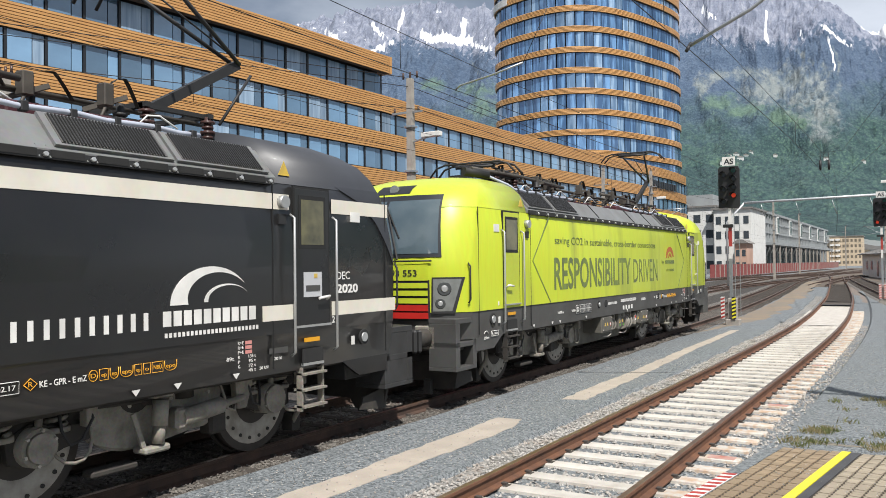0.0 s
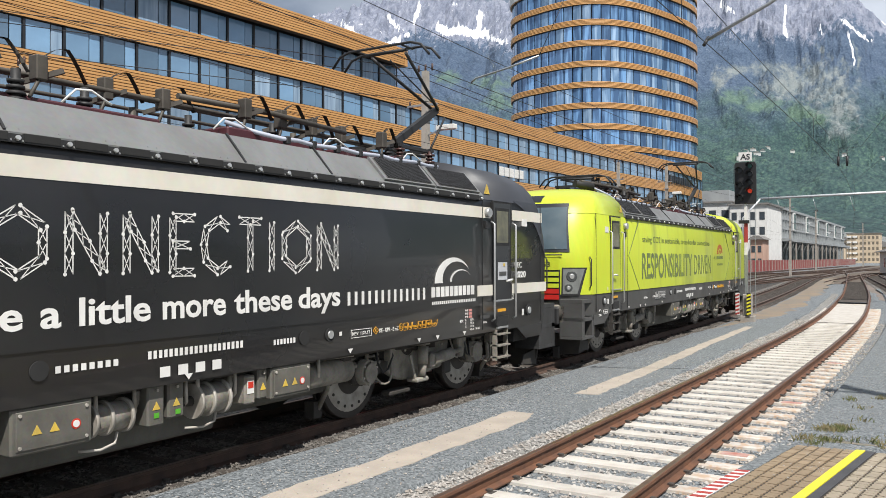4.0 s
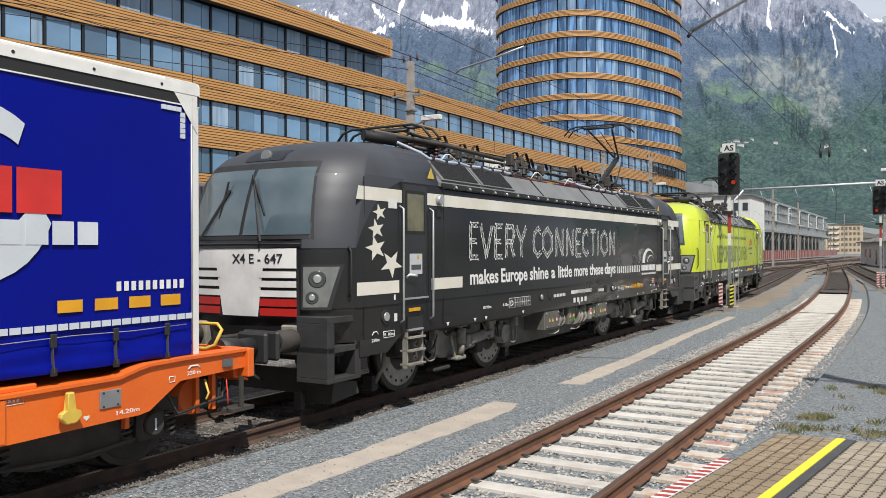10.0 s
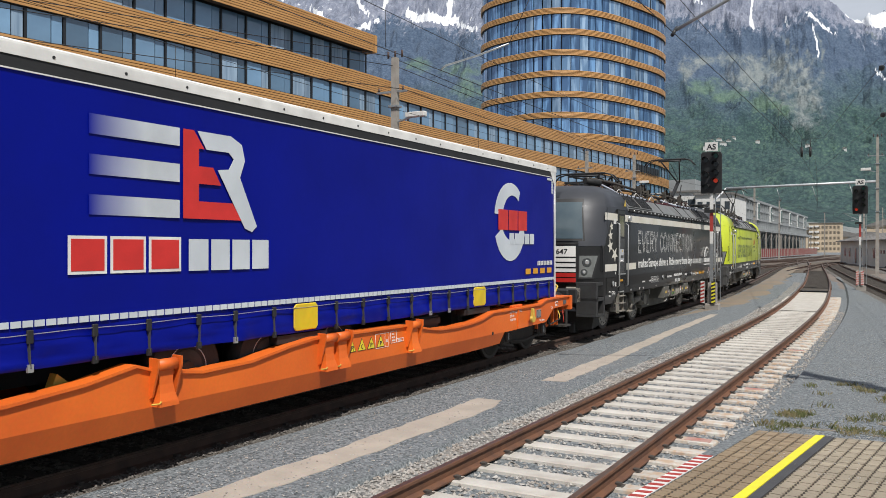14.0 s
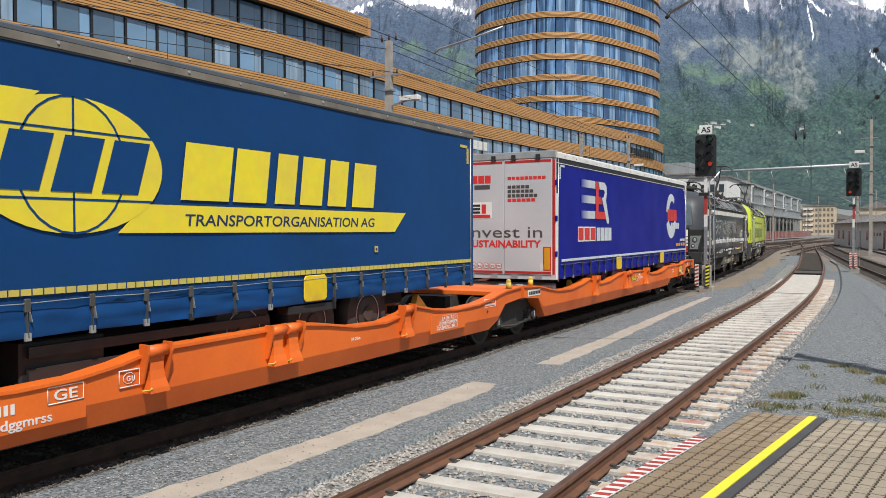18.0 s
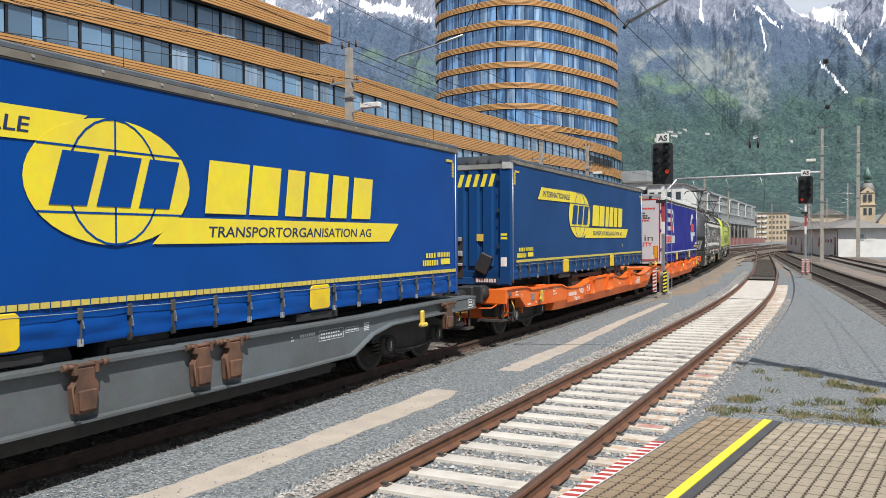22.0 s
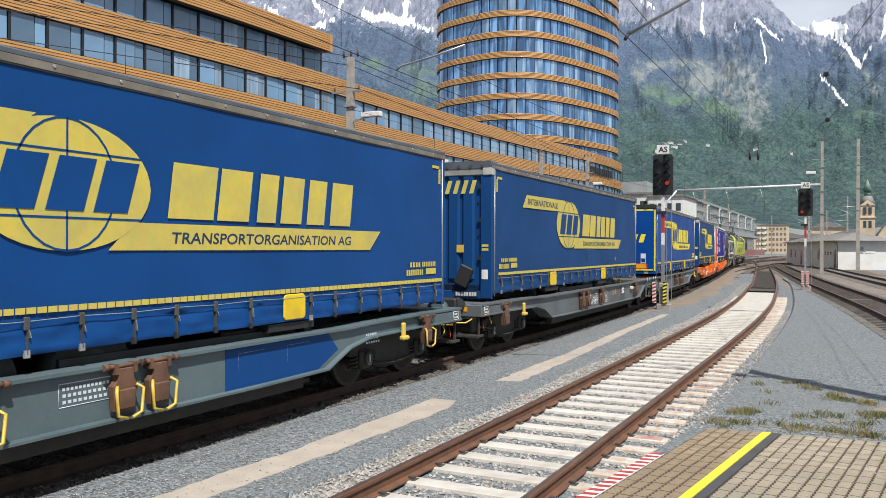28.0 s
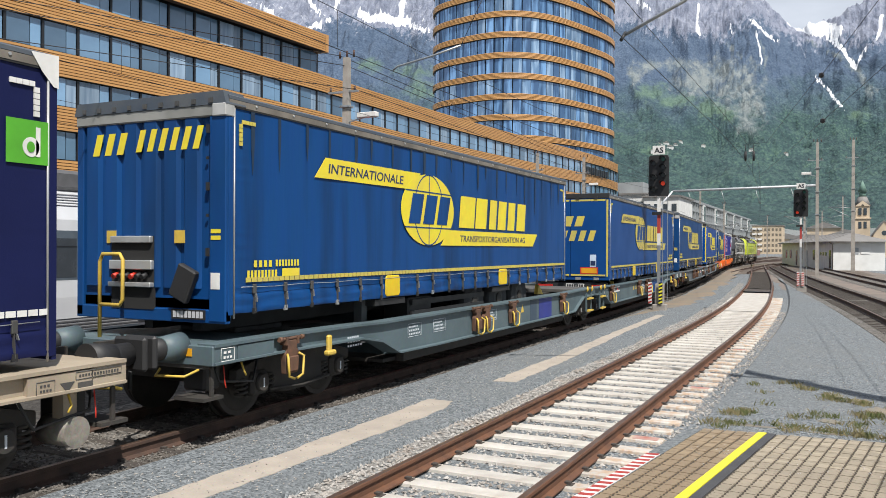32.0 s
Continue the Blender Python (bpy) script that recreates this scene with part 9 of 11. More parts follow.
            for z, y0 in ((0.715, 0.17), (0.80, 0.28)):
                plate(fr, "table_line", rect(y0, 0.81, z, z + 0.005), 1.361, BRIGHT, thick=0.002)
            for k in range(5):
                plate(fr, "table_line", rect(0.28 + 0.1315 * k, 0.284 + 0.1315 * k, 0.645 if k % 4 else 0.58, 0.80), 1.361, BRIGHT, thick=0.002)
            for k in range(4):
                fit_text(fr, "ABCD"[k], BRIGHT, on_side(1.361, 0.325 + 0.1315 * k, 0.735), 0.05, 0.05)
                fit_text(fr, ("61.4", "73.4", "88.4", "100.4")[k], BRIGHT, on_side(1.361, 0.293 + 0.1315 * k, 0.66), 0.11, 0.045)
            fit_text(fr, "S", BRIGHT, on_side(1.361, 0.20, 0.66), 0.04, 0.045)
            fit_text(fr, "120", BRIGHT, on_side(1.361, 0.15, 0.592), 0.10, 0.042)
            fit_text(fr, "00.0", BRIGHT, on_side(1.361, 0.48, 0.592), 0.12, 0.042)
            fit_text(unit, "34.20m", BRIGHT, on_side(1.361, 0.56, 0.855), 0.2, 0.042)
            fr = framed(1.31, 1.91, 0.56, 0.80)
            plate(fr, "table_line", rect(1.73, 1.735, 0.56, 0.91), 1.361, BRIGHT, thick=0.002)
            plate(fr, "table_line", rect(1.31, 1.91, 0.675, 0.68), 1.361, BRIGHT, thick=0.002)
            framed(1.65, 1.91, 0.80, 0.91)
            for k, w in ((0.715, "+6"), (0.59, "0")):
                fit_text(fr, w, BRIGHT, on_side(1.361, 1.77, k), 0.1 if len(w) > 1 else 0.05, 0.06)
            for z in (0.75, 0.71, 0.61):
                bars_text(fr, 1.361, 1.34, 1.68 if z > 0.7 else 1.55, z, z + 0.025, BRIGHT, 10)
            for c, w in ((2.69, "(P)"), (2.97, "C")):
                tri = plate(unit, "warning_triangle", [(c - 0.105, 0.74), (c + 0.105, 0.74), (c, 0.92)], 1.362, AMBER)
                plate(tri, "triangle_field", [(c - 0.075, 0.757), (c + 0.075, 0.757), (c, 0.885)], 1.3665, BLACKM, thick=0.001)
                plate(tri, "triangle_centre", [(c - 0.062, 0.764), (c + 0.062, 0.764), (c, 0.87)], 1.368, AMBER, thick=0.001)
                fit_text(tri, w, BLACKM, on_side(1.3695, c - 0.03, 0.772), 0.06, 0.05)
            f = plate(unit, "loading_sign", rect(3.80, 4.11, 0.72, 0.93), 1.367, PLASTER, "white sign with a red curve")
            part("sign_curve", tube(bmesh.new(), [(1.372, 3.84, 0.78), (1.373, 3.90, 0.85), (1.373, 3.98, 0.86), (1.372, 4.07, 0.80)], 0.008, n=5), REDPR, f)
            part("white_box", B((1.36, 1.45, 4.95, 5.17, 0.81, 0.90)), CREAM, unit, "small cream lamp box", bevel=0.015)
            note(unit, 1.361, 5.97, 6.10, 0.82, 0.88, SILPR, 2, False, 4)
        else:
            for a, b, n in ((3.0, 3.5, 3), (5.0, 5.5, 4), (6.0, 6.5, 5), (8.3, 9.1, 9)):
                note(unit, 1.361, *ybox(a, b), 0.70, 0.92, SILPR if kind != "beige" else SKIRTG, 3, a != 3.0, n + 3)
            for a in (10.3, 10.75):
                c = Y(a)
                plate(unit, "warning_triangle", [(c - 0.1, 0.74), (c + 0.1, 0.74), (c, 0.92)], 1.362, GOLD)
        if kind == "teal":
            if outer < 0:
                plate(unit, "blue_patch", rect(*ybox(11.95, 12.94), 0.47, 1.0), 1.361, mat_violet)
            else:
                plate(unit, "blue_patch", [(1.61, 0.47), (3.4, 0.47), (4.0, 0.74), (3.75, 0.99), (1.61, 0.99)], 1.361, LKWB)
        if outer < 0:
            plate(unit, "dark_patch", rect(*(ybox(12.2, 12.82) if kind == "grey" else ybox(11.3, 11.76)), 0.50, 0.98), 1.3605, SKIRTG if kind == "grey" else mat_patch)
        if outer > 0:
            f = plate(unit, "loading_sign", rect(*ybox(15.0, 15.45), 0.72, 0.94), 1.362, BRIGHT)
            plate(f, "sign_field", rect(ybox(15.0, 15.45)[0] + 0.02, ybox(15.0, 15.45)[1] - 0.02, 0.74, 0.92), 1.367, paint)
            if kind == "teal":
                p = plate(unit, "name_board", rect(*ybox(13.2, 14.14), 0.8, 0.98), 1.368, BRIGHT)
                for k in range(7):
                    plate(p, "emblem_block", rect(ybox(13.2, 14.14)[0] + 0.06 + 0.118 * k, ybox(13.2, 14.14)[0] + 0.145 + 0.118 * k, 0.85, 0.93), 1.373, BLACKM if k != 4 else REDPR)
        # steps at the joint
        st = part("boarding_step", B((1.42, 1.46, Y(16.2) - 0.26, Y(16.2) - 0.22, 0.42, 1.0)), WGREY if kind != "teal" else WTEAL, unit)
        part("step_post", B((1.42, 1.46, Y(16.2) + 0.22, Y(16.2) + 0.26, 0.42, 1.0)), WGREY if kind != "teal" else WTEAL, st)
        for z in (0.42, 0.76):
            part("step_rung", B((1.42, 1.52, Y(16.2) - 0.24, Y(16.2) + 0.24, z, z + 0.04)), GOLD if kind == "teal" else RUSTB, st)
        for dy in (-0.24, 0.24):
            part("grab_loop", tube(bmesh.new(), [(1.46, Y(16.2) + dy, 0.98), (1.48, Y(16.2) + dy - 0.06, 1.05), (1.48, Y(16.2) + dy, 1.12), (1.48, Y(16.2) + dy + 0.06, 1.05), (1.46, Y(16.2) + dy, 0.98)], 0.018, n=6), GOLD if kind == "teal" else ALU, st)
        part("rope_hook", B((1.42, 1.48, Y(2.4) - 0.05, Y(2.4) + 0.05, 0.72, 0.98), (1.42, 1.52, Y(2.4) - 0.1, Y(2.4) + 0.1, 0.7, 0.77)), GOLD, unit, bevel=0.02)
    return unit


LOOPM = [mat("worn_tan_paint", (0.36, 0.23, 0.14), 0.6, col2=(0.24, 0.16, 0.10), scale=5, fine=0.3)]


def end_rail(unit, y, tan=False):
    """A yellow hand loop that stands at a wagon's end."""
    part("hand_loop", tube(bmesh.new(), [(-0.55, y, 0.85), (-0.55, y, 2.02), (-0.5, y, 2.12), (-0.2, y, 2.12), (-0.15, y, 2.05), (-0.15, y, 1.55), (-0.2, y, 1.48), (-0.55, y, 1.48)], 0.024, n=8), LOOPM[0] if tan else GOLD, unit, "tan hand loop" if tan else "yellow hand loop")


ENDS = ((-9.0, "orange"), (-42.9, "grey"), (-76.2, "teal"))
for e, kind in ENDS:
    a = wagon_half(kind, 1)
    b = wagon_half(kind, -1)
    moving.append((a, e - 8.1))
    moving.append((b, e - 24.3))
    end_rail(b, -8.0, kind == "orange")
    if kind == "orange":
        part("hand_loop", tube(bmesh.new(), [(0.55, 7.80, 1.10), (0.58, 7.86, 1.34), (0.64, 7.88, 1.39), (1.08, 7.90, 1.39), (1.15, 7.90, 1.33), (1.10, 7.84, 1.16), (1.0, 7.80, 1.12), (0.56, 7.78, 1.12)], 0.02, n=8), GOLD, a, "yellow hand loop")
beige = wagon_half("beige", 1)
moving.append((beige, -109.9 - 8.1))


# ---- curtain-sided semi-trailers riding in the pockets ----
def tarp(y0, y1, z0, z1, x, rng, waves, amp, x_low=0.0):
    """A tarpaulin side: slightly bulging between its posts, with soft creases."""
    bm, rows = bmesh.new(), []
    ny, nz = 56, 45
    ph = [rng.uniform(0, 6.28) for _ in range(4)]
    for j in range(nz):
        f = j / (nz - 1)
        row = []
        for i in range(ny + 1):
            g = i / ny
            y, z = y0 + (y1 - y0) * (g - 0.06 * math.sin(2 * math.pi * g)), z0 + (z1 - z0) * f
            d = amp * (math.sin(2 * math.pi * waves * g + ph[0]) * (0.4 + 0.6 * math.sin(math.pi * f)) + 0.5 * math.sin(37 * g + 5 * f + ph[1]) + 0.35 * math.sin(61 * g - 9 * f + ph[2]))
            pull = math.exp(-abs(y - y0) / 0.22) + 0.6 * math.exp(-abs(y1 - y) / 0.18)
            d += 0.0075 * pull * math.sin(54 * z + 2.0 * math.sin(7 * z)) * min(1.0, 6 * f, 6 * (1 - f))
            row.append((x + d + x_low * (1 - f), y, z))
        rows.append(row)
    return sheet(bm, rows)


def skirt_cloth(y0, y1, z0, z1, x, rng):
    """The slack lower hem, pulled in at each strap."""
    bm, rows, ny, nz = bmesh.new(), [], 200, 11
    q = rng.uniform(0, 50)
    for j in range(nz):
        f = j / (nz - 1)
        row = []
        for i in range(ny + 1):
            y = y0 + (y1 - y0) * i / ny
            bulge = abs(math.sin(math.pi * 20 * (i / ny) + 0.55))
            d = 0.020 * bulge * math.sin(math.pi * min(1.0, 0.25 + f)) + 0.020 * noise.noise(Vector((y * 1.6 + q, f * 5.5 + 0.35 * y, q))) + 0.012 * noise.noise(Vector((y * 5 + q, f * 3, 7)))
            d += 0.014 * math.exp(-((f - 0.07) / 0.05) ** 2) - 0.016 * math.exp(-((f - 0.72 - 0.06 * noise.noise(Vector((y * 0.9, q, 0)))) / 0.045) ** 2)
            row.append((x + d * min(1.0, (1 - f) * 7), y, z0 + (z1 - z0) * f + 0.015 * (1 - f) * noise.noise(Vector((y * 1.2, q, 3)))))
        rows.append(row)
    return sheet(bm, rows)


def semi_trailer(cloth, print_m, near, z0, z1, kind, label, seed, roof_m=TGREY, edge_m=None, body_m=None):
    """A 13.5 m box; near = 'rear' (doors), 'front' (corrugated wall) or 'side' at the -y end; local y from -6.75 to 6.75."""
    tr = thing("semi_trailer", label, "semi-trailer", group="trailers on the train")
    rng = random.Random(seed)
    h, W = 6.75, 1.275
    zr = z0 + 0.42  # the reflecting line above the hem
    body_m = body_m or cloth
    part("curtain", tarp(-h + 0.09, h - 0.09, zr - 0.06, z1 - 0.13, W - 0.005, rng, 5.5, 0.0045), cloth, tr)
    part("curtain", B((-W, -W + 0.01, -h + 0.05, h - 0.05, z0, z1 - 0.13)), cloth, tr)
    part("hem", skirt_cloth(-h + 0.09, h - 0.09, z0, zr - 0.055, W - 0.005, rng), cloth, tr)
    # roof with an edge rail
    epo = kind == "epo"
    part("roof", prism(bmesh.new(), [(-W - 0.01, z1 - 0.16), (W - 0.005, z1 - 0.16), (W + 0.002, z1 - 0.075), (W + 0.014, z1 - 0.07), (W + 0.010, z1 - 0.03), (W - 0.05, z1), (-W + 0.04, z1), (-W - 0.01, z1 - 0.05)], -h, h, "y"), roof_m if epo else ROOFCLOTH, tr, "white roof edge" if epo else "slate-blue roof cloth")
    part("roof_rail", B((W - 0.02, W + (0.018 if epo else 0.012), -h, h, z1 - 0.15, z1 - (0.05 if epo else 0.075))), roof_m if epo else RAILB, tr, "white roof rail" if epo else "dusty brown-grey roof rail")
    part("rail_groove", B((W - 0.03, W + 0.008, -h, h, z1 - (0.26 if epo else 0.17), z1 - 0.15)), BLACKM, tr)
    if epo:
        part("curtain_bead", B((W - 0.02, W + 0.012, -h, h, z1 - 0.275, z1 - 0.262)), BRIGHT, tr)
    for i in range(17):
        y = -h + 0.5 + (2 * h - 1.0) * i / 16
        part("rivet", cyl(bmesh.new(), (W + 0.01, y, z1 - 0.10), (W + 0.022, y, z1 - 0.10), 0.016, n=8), ALU if edge_m is None else BLACKM, tr)
    part("floor", B((-W + 0.02, W - 0.06, -h, h, z0 + 0.05, z0 + 0.17)), BLACKM, tr)
    part("inner_wall", B((-W + 0.1, W - 0.1, -h + 0.1, h - 0.1, z0 + 0.17, z1 - 0.17)), INSHADE, tr)
    for s in (-1, 1):
        part("corner_post", B((W - 0.06, W + 0.006, s * h - (0.09 if s > 0 else 0), s * h + (0 if s > 0 else 0.09), z0 - 0.02, z1 - (0.95 if epo and s < 0 else 0.16))), PLASTER if epo else body_m, tr, bevel=0.008)
        if epo and s < 0:
            part("post_cover", B((W - 0.06, W + 0.006, -h, -h + 0.09, z1 - 0.945, z1 - 0.16)), BLACKM, tr)
        part("tension_tube", tube(bmesh.new(), [(W + 0.004, s * (h - 0.1), z0 - 0.06), (W + 0.004, s * (h - 0.1), z1 - 0.17)], 0.012, n=6), ALU, tr)
    # dashes of the reflecting line
    line_m = TYELF if kind == "lkw" else SILPR if kind == "epo" else print_m
    bm = bmesh.new()
    y = -h + 0.32
    while y < h - 0.15:
        box(bm, W + 0.004, W + 0.012, y, y + 0.095, zr - 0.045, zr + 0.012)
        y += 0.112
    part("reflecting_line", bm, line_m, tr, "dashed reflecting line")
    for s in (-1, 1):
        c = s * (h - 0.22)
        mark = bmesh.new()
        for k in range(5):
            box(mark, W - 0.004, W + 0.012, c - 0.028, c + 0.028, z1 - 0.62 + 0.055 * k, z1 - 0.572 + 0.055 * k)
            if k < 4:
                a = c - s * (0.05 + 0.065 * k)
                box(mark, W - 0.004, W + 0.012, a - 0.028, a + 0.028, z1 - 0.347, z1 - 0.30)
        part("corner_mark", mark, TYELF if kind == "lkw" else line_m, tr, "dashed reflecting corner mark")
    # straps with buckles, none over the grab pads
    pads = (-1.92, 3.0) if kind == "epo" else (-2.75, 2.15)
    for i in range(21):
        y = -h + 0.45 + (2 * h - 0.9) * i / 20 + rng.uniform(-0.04, 0.04)
        if min(abs(y - yy) for yy in pads) < 0.30:
            continue
        st = part("strap", bar(bmesh.new(), (W + 0.024, y, z0 + 0.01), (W + 0.014, y + rng.uniform(-0.015, 0.015), zr - 0.1), 0.045, 0.006), SKIRTG, tr)
        part("buckle", B((W + 0.012, W + 0.04, y - 0.03, y + 0.03, zr - 0.19, zr - 0.07)), SKIRTG if kind != "epo" else BLACKM, st, bevel=0.006)
        if kind != "epo":
            part("strap_end", bar(bmesh.new(), (W + 0.034, y + 0.012, zr - 0.19), (W + 0.036, y + 0.03, zr - 0.19 - rng.uniform(0.05, 0.12)), 0.036, 0.006), ALU, st)
        part("strap_hook", B((W + 0.014, W + 0.04, y - 0.028, y + 0.028, z0 - 0.02, z0 + 0.05)), BLACKM if rng.random() < 0.7 else ALU, st)
    part("seal_cord", tube(bmesh.new(), [(W + 0.03, -h + 0.2 + (2 * h - 0.4) * i / 20, zr - 0.1 - 0.012 * (i % 2)) for i in range(21)], 0.005, n=4), ALU, tr)
    for yy in pads:
        za, zb = z0 + 0.02, zr - 0.06
        part("grab_pad", prism(bmesh.new(), [(yy - 0.24, za + 0.04), (yy - 0.20, za), (yy + 0.20, za), (yy + 0.24, za + 0.04), (yy + 0.24, zb - 0.04), (yy + 0.20, zb), (yy - 0.20, zb), (yy - 0.24, zb - 0.04)], W + 0.008, W + 0.03), PADY, tr, "worn yellow grab pad", bevel=0.01)
        part("pad_bracket", B((W - 0.2, W - 0.02, yy - 0.5, yy + 0.5, z0 - 0.12, z0 - 0.02)), BLACKM, tr)
    # running gear: main beams, three axles, support legs, side box
    part("main_beam", B((0.35, 0.5, -h + 0.4, h - 1.2, z0 - 0.28, z0 + 0.05), (-0.5, -0.35, -h + 0.4, h - 1.2, z0 - 0.28, z0 + 0.05)), BLACKM, tr)
    back = -1 if near == "rear" else 1
    wz = z0 - 0.28
    for k in range(3):
        y = back * (h - (3.0 if kind == "epo" else 3.15)) - back * 1.31 * k
        for sx in (1, -1):
            t = part("truck_wheel", cyl(bmesh.new(), (sx * 0.83, y, wz), (sx * 1.12, y, wz), 0.49, n=28), TYREB, tr, bevel=0.0)
            part("rim", cyl(bmesh.new(), (sx * 1.0, y, wz), (sx * 1.126, y, wz), 0.27, 0.24, n=20), RIMG, t)
            part("hub", cyl(bmesh.new(), (sx * 1.1, y, wz), (sx * 1.15, y, wz), 0.13, 0.11, n=14), BOGIED, t)
            if seed < 3:
                part("rim_ring", ring_flat(sx * 1.128, y, wz, 0.292, 0.28), GREYDOOR, t)
        part("axle", cyl(bmesh.new(), (-0.9, y, wz), (0.9, y, wz), 0.07, n=10), BLACKM, tr)
    ym = back * (h - (3.0 if kind == "epo" else 3.15)) - back * 1.31
    part("mudguard", prism(bmesh.new(), [(ym - 2.05, wz + 0.30), (ym - 1.86, wz + 0.53), (ym + 1.86, wz + 0.53), (ym + 2.05, wz + 0.30), (ym + 2.07, wz + 0.36), (ym + 1.90, wz + 0.60), (ym - 1.90, wz + 0.60), (ym - 2.07, wz + 0.36)], 0.8, 1.19), MATTED, tr, "long dark mudguard over the wheels")
    part("support_leg", B((0.75, 0.9, -back * 3.0 - 0.08, -back * 3.0 + 0.08, z0 - 0.75, z0 + 0.05)), WGREY, tr)
    part("side_box", B((0.6, 1.1, -back * 1.4 - 0.45, -back * 1.4 + 0.45, z0 - 0.5, z0 - 0.05)), BLACKM, tr, bevel=0.02)
    part("under_guard", B((1.12, 1.16, -back * 0.2 - 1.6, -back * 0.2 + 1.6, z0 - 0.42, z0 - 0.3), (1.12, 1.16, -back * 0.2 - 1.6, -back * 0.2 + 1.6, z0 - 0.2, z0 - 0.1)), BLACKM, tr)
    part("wheel_chock", prism(bmesh.new(), [(back * 5.2 - 0.2, z0 - 0.34), (back * 5.2 + 0.2, z0 - 0.34), (back * 5.2 - 0.1, z0 - 0.10)], 1.0, 1.1), GOLD, tr)
    # far end wall
    part("end_wall", B((-W, W, h - 0.05, h, z0 - 0.05, z1 - 0.1)), body_m, tr)
    # near end
    if near == "rear":
        doors_rear(tr, kind, body_m, print_m, z0, z1, h, W)
    else:
        wall_front(tr, body_m, print_m, z0, z1, h, W, rng)
    if kind == "lkw":
        walter_print(tr, print_m, z1, h, W, cloth, near)
    elif kind == "epo":
        epo_print(tr, z0, z1, h, W)
    return tr


def ring_flat(x, y, z, r1, r0, n=24):
    bm = bmesh.new()
    a = [bm.verts.new((x, y + r1 * math.cos(2 * math.pi * i / n), z + r1 * math.sin(2 * math.pi * i / n))) for i in range(n)]
    b = [bm.verts.new((x, y + r0 * math.cos(2 * math.pi * i / n), z + r0 * math.sin(2 * math.pi * i / n))) for i in range(n)]
    for i in range(n):
        bm.faces.new((a[i], a[(i + 1) % n], b[(i + 1) % n], b[i]))
    return bm


